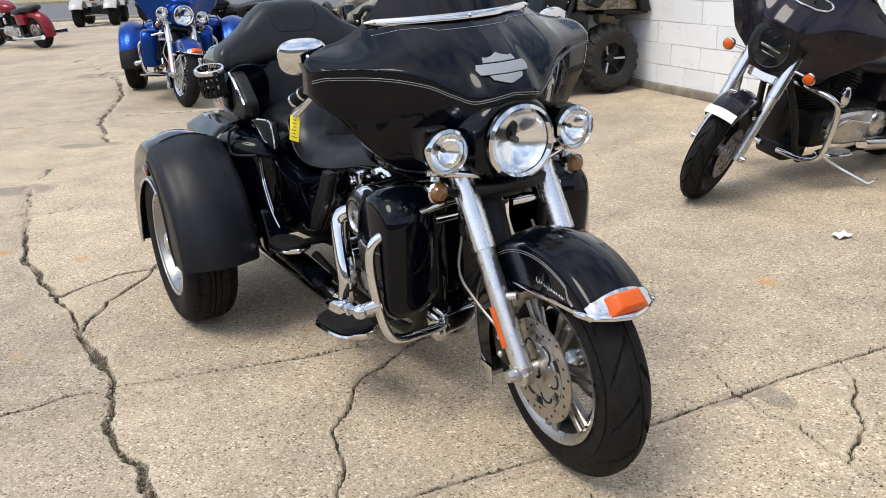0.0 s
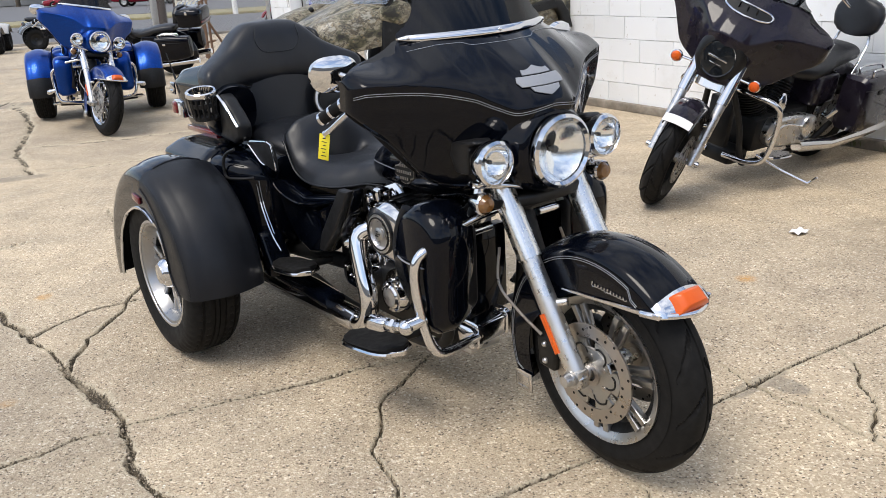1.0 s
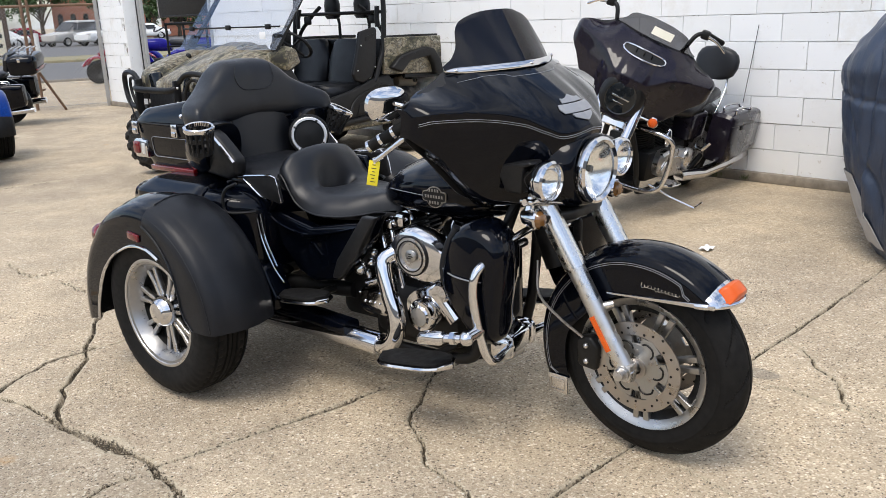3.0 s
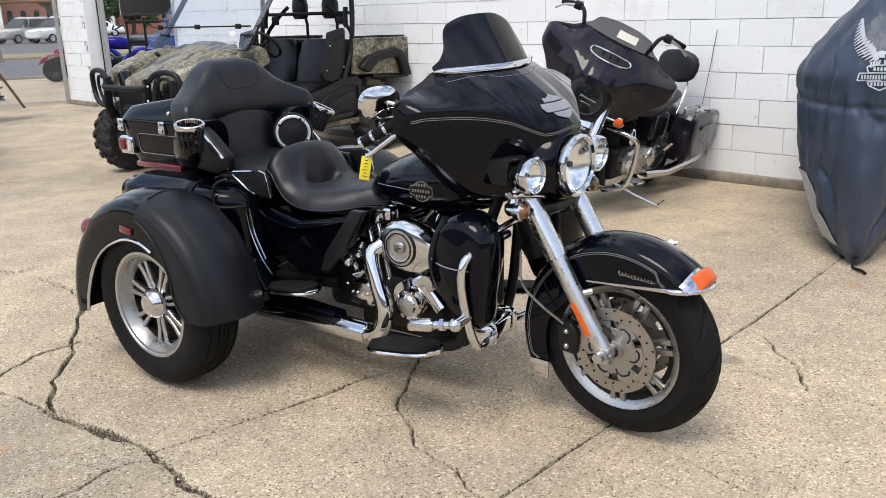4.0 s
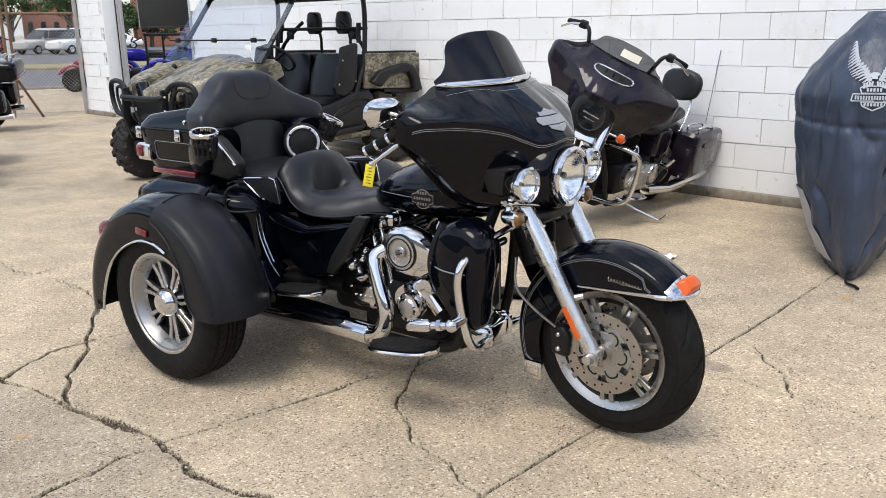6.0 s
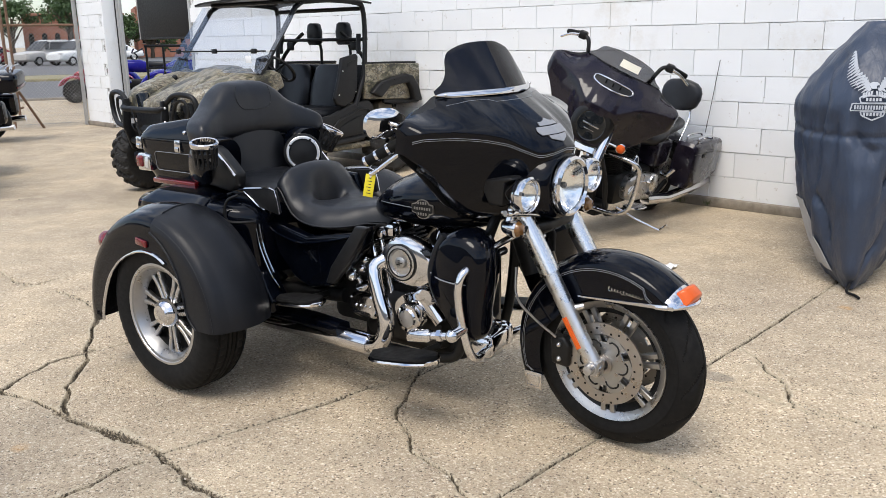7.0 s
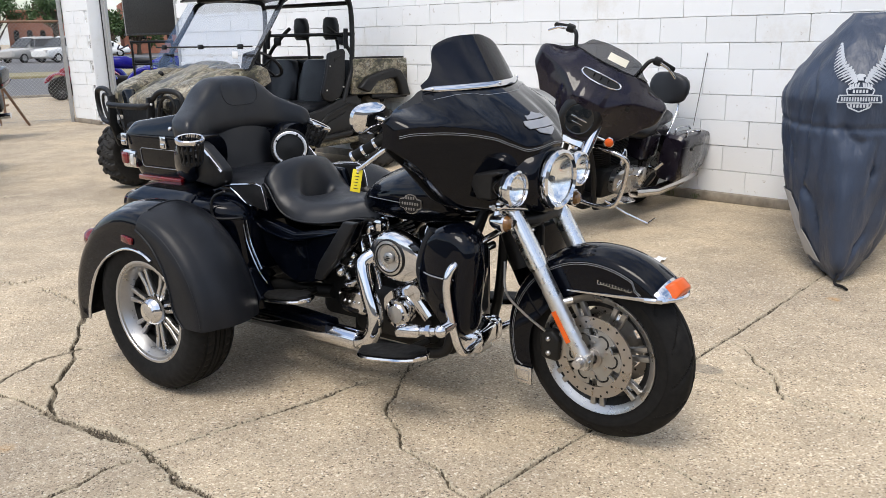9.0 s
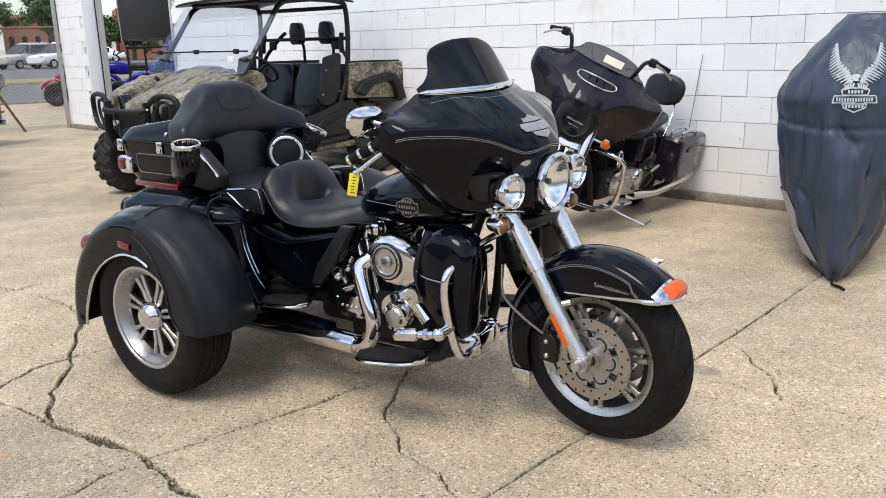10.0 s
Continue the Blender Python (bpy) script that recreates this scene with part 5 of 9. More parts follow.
    # passenger seat and back
    rings = [oval((x, 0, z), (w, h), (0, 0, 1), (0, 1, 0), 28, 2.8) for x, w, h, z in ((-0.12, 0.14, 0.05, 0.76), (-0.09, 0.20, 0.060, 0.76), (0.0, 0.225, 0.062, 0.752), (0.10, 0.22, 0.060, 0.745), (0.19, 0.20, 0.06, 0.735), (0.23, 0.17, 0.04, 0.73))]
    part("passenger_seat", Shape().rings(rings), LEATHER, t, "black leather passenger seat", 60)
    rings = []
    for k in range(25):
        z = 0.775 + 0.255 * k / 24
        w = soft(z, (0.775, 0.17), (0.80, 0.200), (0.86, 0.228), (0.93, 0.240), (0.95, 0.240), (0.985, 0.22), (1.03, 0.20))
        ring = []
        for p in oval((-0.128 - 0.16 * (z - 0.80), 0, z), (w, 0.062), (1, 0, 0), (0, 1, 0), 48, 4.0):
            # gathers that run up from the fold
            p.x -= 0.010 * math.exp(-((p.y - 0.008) / 0.010) ** 2) + 0.006 * math.exp(-((p.y - 0.055) / 0.009) ** 2) * (z < 0.93) + 0.006 * math.exp(-((p.y + 0.05) / 0.008) ** 2) * (z < 0.90)
            p.x -= 0.020 * ((p.y / 0.19) ** 2)
            ring.append(p)
        rings.append(ring)
    part("back_cushion", Shape().rings(rings), LEATHER, t, "gathered black leather lower back cushion", 60)
    def back_ring(y):
        t_ = abs(y)
        topz = soft(t_, (0.0, 1.213), (0.09, 1.208), (0.15, 1.180), (0.22, 1.118), (0.29, 1.078), (0.345, 1.05), (0.362, 1.02))
        lowz = soft(t_, (0.0, 0.968), (0.16, 0.962), (0.24, 0.950), (0.31, 0.946), (0.362, 0.97))
        thick = soft(t_, (0.0, 0.078), (0.18, 0.078), (0.31, 0.075), (0.35, 0.055), (0.362, 0.03))
        xc = soft(t_, (0.0, -0.165), (0.18, -0.15), (0.28, -0.105), (0.362, -0.06))
        c = Vector((xc - 0.02, y, (topz + lowz) / 2))
        return oval(c, (thick, (topz - lowz) / 2), (-0.2, 0, 1), (1, 0, 0), 32, 3.2)
    ys = [-0.362, -0.357, -0.35] + [-0.34 + 0.02 * k for k in range(35)] + [0.35, 0.357, 0.362]
    br = part("backrest", Shape().rings([back_ring(y) for y in ys]), LEATHER, t, "wrap-around black leather passenger backrest", 60)
    seam = [(-0.103 + 0.0 - 0.2 * (z - 1.1), y, z) for y, z in ((-0.09, 1.19), (-0.10, 1.14), (-0.085, 1.105), (-0.05, 1.09), (0.05, 1.09), (0.085, 1.105), (0.10, 1.14), (0.09, 1.19))]
    part("backrest_seam", Shape().tube(seam, 0.0016, 6, 5), LEATHER, br)

    # top box
    tb = []
    for z, xf, xr, w in ((0.752, -0.16, -0.55, 0.225), (0.765, -0.14, -0.585, 0.252), (0.85, -0.115, -0.625, 0.278), (0.952, -0.105, -0.64, 0.287), (0.958, -0.105, -0.64, 0.286)):
        tb.append(oval(((xf + xr) / 2, 0, z), ((xf - xr) / 2, w), (0, 1, 0), (1, 0, 0), 64, 7))
    box = part("top_box", Shape().rings(tb), paint, t, "glossy black luggage top box")
    lid = []
    for z, g, up in ((0.963, 1.0, 0.0), (0.968, 0.998, 0.08), (0.9995, 0.895, 0.93), (1.0035, 0.872, 1.0), (1.006, 0.84, 1.02), (1.009, 0.6, 1.05)):
        ring = oval((-0.3725, 0, z), (0.2675 * g, 0.287 * g), (0, 1, 0), (1, 0, 0), 64, 7)
        for p in ring:
            p.z += max(0, p.x + 0.64) * 0.135 * up
        lid.append(ring)
    part("aerial", Shape().tube([(-0.62, -0.255, 0.95), (-0.64, -0.262, 1.02), (-0.66, -0.27, 1.085)], [0.006, 0.003, 0.0025], 8), PLASTIC, box, "short black aerial")
    lo = part("lid", Shape().rings(lid), paint, box, "glossy black box lid, sloping to the rear")
    for s in (-1, 1):
        part("lid_lock", Shape().ball((-0.26, s * 0.275, 0.998), 0.011, 8), CHROME, lo)
    part("lid_joint", Shape().tube([(p.x, p.y, 0.9605) for p in oval((-0.3725, 0, 0), (0.266, 0.2855), (0, 1, 0), (1, 0, 0), 64, 7)] + [(-0.1065, 0, 0.9605)], 0.004, 6), PLASTIC, box)
    for s in (-1, 1):
        for x in (-0.59, -0.30):
            part("latch", Shape().box((x, s * 0.289, 0.938), (0.042, 0.012, 0.055), 0.005).box((x, s * 0.295, 0.925), (0.03, 0.012, 0.02), 0.005), CHROME, box, "chrome latch")
        part("lamp_bezel", Shape().box((-0.572, s * 0.274, 0.848), (0.098, 0.03, 0.080), 0.010), CHROME, box, "chrome lamp bezel")
        part("reversing_lamp", Shape().box((-0.548, s * 0.286, 0.848), (0.026, 0.012, 0.052), 0.005), SATIN, box, "clear reversing lamp")
        part("tail_lamp", Shape().box((-0.598, s * 0.280, 0.852), (0.048, 0.034, 0.056), 0.010), REDLENS, box, "red tail lamp in a chrome bezel")
        part("light_strip", Shape().box((-0.385, s * 0.256, 0.766), (0.31, 0.03, 0.024), 0.006), REDLENS, box, "red light strip under the box")
        frame_pts = [(-0.47, s * 0.2835, 0.905), (-0.20, s * 0.2835, 0.905), (-0.185, s * 0.283, 0.895), (-0.185, s * 0.276, 0.83), (-0.20, s * 0.2755, 0.82), (-0.47, s * 0.275, 0.82), (-0.485, s * 0.276, 0.83), (-0.485, s * 0.283, 0.895), (-0.47, s * 0.2835, 0.905)]
        part("side_stripe", Shape().tube([(a_, b_ * 1.006, c_) for a_, b_, c_ in frame_pts], 0.0016, 6), STRIPE, box)
        pod = []
        for x, w, h in ((-0.17, 0.05, 0.06), (-0.12, 0.085, 0.10), (-0.05, 0.098, 0.108), (0.0, 0.095, 0.105), (0.015, 0.088, 0.098)):
            pod.append(oval((x - (0.045 if s > 0 else 0.03), s * (0.247 if s > 0 else 0.265), 0.885), (w, h), (0.12, 0, 1), (0, 1, 0), 32, 2.5))
        po = part("speaker_pod", Shape().rings(pod), paint, t, "black speaker pod beside the passenger")
        if s > 0:
            q = Matrix.Translation((0.011, s * 0.167, 0.878)) @ Vector((0.74, -s * 0.66, 0.1)).to_track_quat("Y", "Z").to_matrix().to_4x4()
            part("speaker_ring", Shape().lathe([(0.077, -0.006), (0.078, 0.006), (0.074, 0.010), (0.066, 0.010), (0.064, 0.0), (0.066, -0.006)], q, 48, True), SATIN, po, "bright chrome speaker ring")
            for k in range(4):
                a = math.tau * (k + 0.35) / 4
                part("ring_notch", Shape().box((0.069 * math.cos(a), 0.009, 0.069 * math.sin(a)), (0.010, 0.006, 0.010), 0.003).moved(q), MATTE, po)
            part("speaker_grille", Shape().lathe([(0.0005, 0.006), (0.04, 0.004), (0.066, 0.0), (0.086, -0.004), (0.090, -0.03)], q, 40), MATTE, po, "black speaker grille")
        back, inward, drop = (0.07, 0.05, 0.02) if s > 0 else (0.0, 0.0, 0.0)
        strip = [(-0.015, s * 0.333, 0.958), (0.03, s * 0.335, 0.934), (0.085, s * 0.335, 0.889), (0.13, s * 0.333, 0.848)]
        part("pod_trim", Shape().tube([(a_ - back, b_ - inward, c_ - drop) for a_, b_, c_ in strip], 0.006, 8, 5), CHROME, po, "chrome trim on the speaker pod")
        arm = Shape().slab([(-0.12, 0.80), (-0.12, 0.965), (-0.02, 0.968), (0.03, 0.945), (0.085, 0.90), (0.135, 0.855), (0.13, 0.80), (0.08, 0.775)], "y", -0.03, 0.03, 0.015).moved(Matrix.Translation((-back, s * 0.302 - inward, -drop)))
        part("armrest", arm, PLASTIC, po, "black padded armrest")
        # cup holder
        cm = Matrix.Translation((0.080 - back, s * 0.436 - inward * 1.4, 0.988 - drop * 1.2)) @ Matrix.Rotation(radians(11), 4, Vector((-s * 0.6, 0.8, 0)))
        if s > 0:
            cm = cm @ Matrix.Rotation(radians(-16), 4, Vector((0.73, -0.68, 0)))
        cr = cm @ Matrix.Rotation(math.pi / 2, 4, "X")
        cup = part("cup_holder", Shape().lathe([(0.046, -0.010), (0.056, -0.010), (0.059, -0.002), (0.058, 0.007), (0.053, 0.011), (0.046, 0.009)], cr, 40, True), CHROME, t, "chrome-rimmed black cup holder")
        for k in range(14):
            a = math.tau * k / 14
            part("slat", Shape().tube([cm @ Vector((0.048 * math.cos(a), 0.048 * math.sin(a), -0.005)), cm @ Vector((0.040 * math.cos(a), 0.040 * math.sin(a), -0.095))], 0.006, 6), PLASTIC, cup)
        for dz, r in ((-0.04, 0.045), (-0.09, 0.041)):
            part("hoop", Shape().lathe([(r - 0.004, -0.008), (r + 0.003, -0.008), (r + 0.003, 0.008), (r - 0.004, 0.008)], cm @ Matrix.Translation((0, 0, dz)) @ Matrix.Rotation(math.pi / 2, 4, "X"), 28, True), PLASTIC, cup)
        part("cup_floor", Shape().lathe([(0.001, -0.002), (0.042, -0.002), (0.042, 0.002), (0.001, 0.002)], cm @ Matrix.Translation((0, 0, -0.095)) @ Matrix.Rotation(math.pi / 2, 4, "X"), 24), PLASTIC, cup)
        part("bracket", Shape().tube([cm @ Vector((0, -s * 0.03, -0.07)), (0.03 - back, s * 0.37 - inward, 0.88 - drop)], 0.016, 8), PLASTIC, cup)

    # rear body between the wheels
    body = []
    for x, w, lo, hi in ((-0.60, 0.25, 0.42, 0.62), (-0.575, 0.33, 0.36, 0.68), (-0.50, 0.39, 0.32, 0.725), (-0.35, 0.43, 0.30, 0.742), (-0.15, 0.436, 0.30, 0.748), (0.0, 0.436, 0.32, 0.75), (0.10, 0.432, 0.34, 0.75), (0.17, 0.410, 0.36, 0.742), (0.22, 0.360, 0.38, 0.722), (0.245, 0.335, 0.40, 0.70), (0.255, 0.26, 0.44, 0.66)):
        body.append(oval((x, 0, (lo + hi) / 2), (w, (hi - lo) / 2), (0, 0, 1), (0, 1, 0), 64, 9))
    bd = part("rear_body", Shape().rings(body), paint, t, "glossy rear body over the axle")
    shoulder = []
    for z, x0, x1, w in ((0.56, -0.43, 0.075, 0.440), (0.60, -0.43, 0.075, 0.449), (0.712, -0.415, 0.055, 0.449), (0.722, -0.41, 0.050, 0.444), (0.752, -0.37, 0.030, 0.405), (0.760, -0.36, 0.020, 0.390), (0.763, -0.34, 0.0, 0.34)):
        shoulder.append(oval(((x0 + x1) / 2, 0, z), ((x1 - x0) / 2, w), (0, 1, 0), (1, 0, 0), 72, 12))
    part("body_shoulder", Shape().rings(shoulder), paint, bd, "crisp-edged shoulder of the rear body", 24)
    deck = [oval((x, 0, z), (w, 0.03), (0, 0, 1), (0, 1, 0), 28, 4) for x, w, z in ((-0.52, 0.27, 0.695), (-0.46, 0.30, 0.712), (-0.2, 0.31, 0.724), (0.05, 0.31, 0.735), (0.14, 0.28, 0.735))]
    part("rear_deck", Shape().rings(deck), paint, bd)
    part("axle_housing", Shape().tube([(0.04, -0.50, 0.330), (0.04, 0.50, 0.330)], 0.06, 16), MATTE, t, "black axle housing")
    for s in (-1, 1):
        out = lambda d: soft(d, (-8, 0.135), (10, 0.165), (30, 0.165), (73, 0.165), (95, 0.172), (113, 0.180), (141, 0.172), (169, 0.165), (188, 0.145), (197, 0.135))
        kick = lambda d: 0.445 + 0.045 * soft(d, (140, 0.0), (168, 0.45), (197, 1.0))
        inn = lambda d: 0.05
        sk_out, sk_in = (out, inn) if s < 0 else (inn, out)
        fd = part("rear_fender", fender_shell(0.0, 0.318, 0.139, kick, 2, 192.5, sk_out, 0.022, 0.006, 0.050, s * 0.571, 72, sk_in), paint, t, "glossy rear mudguard")
        line = []
        for k in range(40):
            dd = 60 + (192.5 - 60) * k / 39
            r = kick(dd) - out(dd) - 0.002
            line.append((r * math.cos(radians(dd)), s * 0.713, 0.318 + r * math.sin(radians(dd))))
        part("fender_trim", Shape().tube(line, 0.006, 8), CHROME, fd, "chrome edge of the wheel arch")
        part("side_marker", Shape().box((0, 0, 0), (0.07, 0.012, 0.028), 0.005, Matrix.Translation((0.0, s * 0.713, 0.612 + 0.015)) @ Matrix.Rotation(radians(8), 4, "Y")), REDLENS, fd, "red side marker")
        part("rear_lamp", Shape().lathe([(0.001, 0.03), (0.03, 0.022), (0.042, 0.0), (0.042, -0.02)], Matrix.Translation((-0.375, s * 0.63, 0.575)) @ Vector((-1, 0, 0.5)).to_track_quat("Y", "Z").to_matrix().to_4x4(), 28), REDLENS, fd, "round red rear lamp")
        if cover:
            out2 = lambda d: table(d, (0, 0.150), (8, 0.185), (18, 0.195), (32, 0.175), (48, 0.145), (64, 0.115), (80, 0.09))
            so, si = (out2, lambda d: 0.075) if s < 0 else (lambda d: 0.075, out2)
            bra = fender_shell(0.0, 0.318, 0.146, 0.4535, 1, 79, so, 0.022, 0.004, 0.053, s * 0.571, 48, si)
            bo = part("fender_cover", bra, VINYL, fd, "matte black vinyl cover over the front half of the mudguard", 60)
            hem = []
            for k in range(30):
                dd = 1 + 78 * k / 29
                r = 0.4535 - out2(dd) + 0.003
                hem.append((r * math.cos(radians(dd)), s * 0.7185, 0.318 + r * math.sin(radians(dd))))
            part("cover_hem", Shape().tube(hem, 0.004, 8), VINYL, bo, "stitched hem")
            part("cover_hem", Shape().tube([((0.4535 - 0.022 * (q / 0.093) ** 2) * math.cos(radians(79)), s * 0.571 + q, 0.318 + (0.4535 - 0.022 * (q / 0.093) ** 2) * math.sin(radians(79)) + 0.001) for q in (-0.09, -0.045, 0, 0.045, 0.09)], 0.004, 8), VINYL, bo)
            ridge = []
            for k in range(26):
                dd = 2 + 76 * k / 25
                r = 0.4535 - 0.022 - 0.058 * 0.55
                ridge.append((r * math.cos(radians(dd)), s * (0.571 + 0.140), 0.318 + r * math.sin(radians(dd))))
            part("cover_seam", Shape().tube(ridge, 0.0025, 6), VINYL, bo)
        else:
            pad = fender_shell(0.0, 0.318, 0.142, 0.449, -6, 22, lambda d: 0.14, 0.022, 0.004, 0.051, s * 0.571, 16)
            part("stone_guard", pad, PLASTIC, fd, "black stone guard")
        # grab loop and chrome trims on the body
        loop = [(0.21, s * 0.395, 0.785), (0.17, s * 0.412, 0.765), (0.155, s * 0.42, 0.73), (0.160, s * 0.42, 0.685), (0.185, s * 0.415, 0.675), (0.235, s * 0.385, 0.675), (0.255, s * 0.35, 0.675)]
        part("grab_loop", Shape().tube(loop, 0.006, 8, 4), MATTE, bd, "black tie-down loop")
        seat_side = part("seat_side_panel", Shape().slab([(0.12, 0.788), (0.315, 0.808), (0.335, 0.795), (0.352, 0.712), (0.34, 0.702), (0.24, 0.722), (0.15, 0.778)], "y", s * 0.298 - 0.006, s * 0.298 + 0.006, 0.003), PLASTIC, bd, "black panel beside the passenger seat")
        part("body_trim", Shape().tube([(0.115, s * 0.306, 0.79), (0.21, s * 0.306, 0.80), (0.30, s * 0.306, 0.809)], 0.006, 8), CHROME, seat_side, "chrome trim beside the passenger seat")
        part("body_trim", Shape().tube([(0.30, s * 0.306, 0.809), (0.330, s * 0.306, 0.802), (0.342, s * 0.306, 0.765), (0.352, s * 0.306, 0.710)], 0.003, 8), CHROME, seat_side)
        part("body_trim", Shape().tube([(0.145, s * 0.306, 0.782), (0.20, s * 0.306, 0.745), (0.235, s * 0.306, 0.724), (0.265, s * 0.306, 0.716)], 0.0035, 8), CHROME, seat_side)
        panel = Shape().slab([(0.04, 0.795), (0.25, 0.79), (0.285, 0.70), (0.25, 0.66), (0.06, 0.70)], "y", -0.02, 0.02, 0.012).moved(Matrix.Translation((0, s * 0.272, 0)))
        part("quarter_panel", panel, paint, bd)
        trim2 = [(0.235, s * 0.335, 0.655), (0.255, s * 0.335, 0.56), (0.30, s * 0.33, 0.46), (0.34, s * 0.32, 0.40)]
        part("panel_trim", Shape().tube(trim2, 0.0055, 8, 5), CHROME, bd, "chrome edge of the side panel")
        part("panel_trim", Shape().tube([(x + 0.022, y, z + 0.006) for x, y, z in trim2[:3]], 0.0035, 8, 5), CHROME, bd, "thin chrome inner line of the side panel")
        guard = Shape().slab([(0.235, 0.47), (0.275, 0.47), (0.30, 0.41), (0.34, 0.35), (0.33, 0.30), (0.24, 0.31), (0.21, 0.40)], "y", -0.05, 0.05, 0.018).moved(Matrix.Translation((0.02, s * 0.33, 0)))
        part("mud_guard", guard, paint, bd, "black guard ahead of the rear wheel")

    # side covers, frame and engine
    for s in (-1, 1):
        sc = Shape().slab([(0.22, 0.66), (0.44, 0.615), (0.70, 0.66), (0.78, 0.70), (0.74, 0.60), (0.58, 0.43), (0.44, 0.40), (0.36, 0.43), (0.27, 0.52)], "y", -0.03, 0.03, 0.016).moved(Matrix.Translation((0, s * 0.225, 0)))
        sco = part("side_cover", sc, paint, t, "glossy black side cover")
        ledge = [oval(p, (0.013, 0.0045), (0, -s * 0.35, 1), (0, s, 0.35), 10, 3) for p in curve([(0.235, s * 0.262, 0.645), (0.30, s * 0.268, 0.612), (0.44, s * 0.270, 0.592), (0.60, s * 0.265, 0.622), (0.70, s * 0.258, 0.648)], 6)]
        part("cover_edge", Shape().rings(ledge), paint, sco, "raised glossy ledge of the side cover")
        arrow = Shape().tube([(0.46, s * 0.258, 0.56), (0.52, s * 0.258, 0.575)], 0.0025, 6)
        arrow.tube([(0.46, s * 0.258, 0.56), (0.50, s * 0.258, 0.52)], 0.0025, 6)
        part("cover_crease", arrow, paint, sco)
        brace = Shape().slab([(0.80, 0.70), (0.74, 0.70), (0.60, 0.52), (0.57, 0.45), (0.61, 0.45), (0.70, 0.55)], "y", -0.015, 0.015, 0.006).moved(Matrix.Translation((0, s * 0.27, 0)))
        part("heat_shield", brace, PLASTIC, t, "matte black heat deflector")
        part("frame_rail", Shape().tube([(1.24, s * 0.06, 0.78), (1.19, s * 0.13, 0.55), (1.14, s * 0.15, 0.30), (1.05, s * 0.16, 0.20), (0.55, s * 0.16, 0.19), (0.30, s * 0.17, 0.24)], 0.020, 12, 6), MATTE, t, "black frame tube")
        part("swing_arm", Shape().tube([(0.55, s * 0.15, 0.36), (0.05, s * 0.20, 0.34)], 0.03, 12), MATTE, t)
    case = Shape().box((0.86, 0, 0.33), (0.40, 0.34, 0.22), 0.04).box((0.62, 0, 0.36), (0.30, 0.30, 0.22), 0.04).box((0.86, 0, 0.22), (0.5, 0.22, 0.08), 0.02)
    eng = part("engine", case, MATTE, t, "black and chrome V-twin engine")
    for lean, x0 in ((22.5, 0.93), (-22.5, 0.80)):
        q = Matrix.Translation((x0, 0, 0.40)) @ Matrix.Rotation(radians(lean), 4, "Y") @ Matrix.Rotation(math.pi / 2, 4, "X")
        cyl = part("cylinder", Shape().lathe([(0.07, 0.0), (0.07, 0.26)], q, 24), MATTE, t, "finned black cylinder")
        for k in range(13):
            y, r = 0.02 + 0.017 * k, 0.105 if k < 9 else 0.115
            part("fin", Shape().lathe([(0.06, y - 0.0035), (r, y - 0.003), (r, y + 0.003), (0.06, y + 0.0035)], q, 28, True), MATTE, cyl)
        cov = Shape().lathe([(0.10, 0.235), (0.098, 0.275), (0.07, 0.292), (0.001, 0.296)], q, 28)
        part("rocker_cover", cov, CHROME, eng, "chrome rocker cover")
        rods = Shape()
        for dx in (-0.028, 0.028):
            rods.tube([(x0 + dx * 0.6 - 0.0, -0.155, 0.38), (x0 + dx + math.sin(radians(lean)) * 0.22, -0.14, 0.62)], 0.011, 10)
        part("pushrod_tube", rods, CHROME, eng, "chrome pushrod tubes")
    # air cleaner
    q = Matrix.Translation((0.945, -0.205, 0.585)) @ Matrix.Rotation(math.pi, 4, "X")
    ac = Shape().rings([[Vector((0.945 + w * math.cos(a) * (1.35 if math.cos(a) > 0 else 1.0), y, 0.585 + h * math.sin(a) - 0.02 * max(0, math.cos(a)))) for a in (math.tau * k / 40 for k in range(40))] for y, w, h in ((-0.16, 0.095, 0.078), (-0.20, 0.112, 0.094), (-0.235, 0.112, 0.094), (-0.255, 0.100, 0.083), (-0.262, 0.075, 0.065))])
    aco = part("air_cleaner", ac, CHROME, t, "oval chrome air cleaner cover")
    disc = Shape().lathe([(0.001, 0.066), (0.018, 0.066), (0.02, 0.058), (0.046, 0.058), (0.050, 0.066), (0.064, 0.064), (0.068, 0.05)], q, 40)
    part("air_cleaner_disc", disc, ALLOY, aco, "brushed centre disc")
    part("disc_groove", Shape().lathe([(0.0515, 0.066), (0.0515, 0.0685), (0.0555, 0.0685), (0.0555, 0.066)], q, 40, True), MATTE, aco, "dark ring on the disc")
    part("disc_groove", Shape().lathe([(0.065, 0.058), (0.0655, 0.066), (0.070, 0.063), (0.070, 0.055)], q, 40, True), MATTE, aco)
    part("medallion", Shape().lathe([(0.001, 0.070), (0.017, 0.0695), (0.022, 0.066)], q, 28), CARRIER, aco, "round alloy medallion")
    for dx, dz, wd in ((-0.004, 0.006, 0.018), (0.004, -0.001, 0.020), (0.0, -0.009, 0.012)):
        part("medallion_mark", Shape().box((dx, 0.070, dz), (wd, 0.003, 0.004), 0.001).moved(q), MATTE, aco)
    # gear covers
    cc = Shape().lathe([(0.001, 0.052), (0.034, 0.05), (0.04, 0.044), (0.052, 0.044), (0.058, 0.03), (0.06, 0.0)], Matrix.Translation((0.955, -0.205, 0.365)) @ Matrix.Rotation(math.pi, 4, "X"), 36)
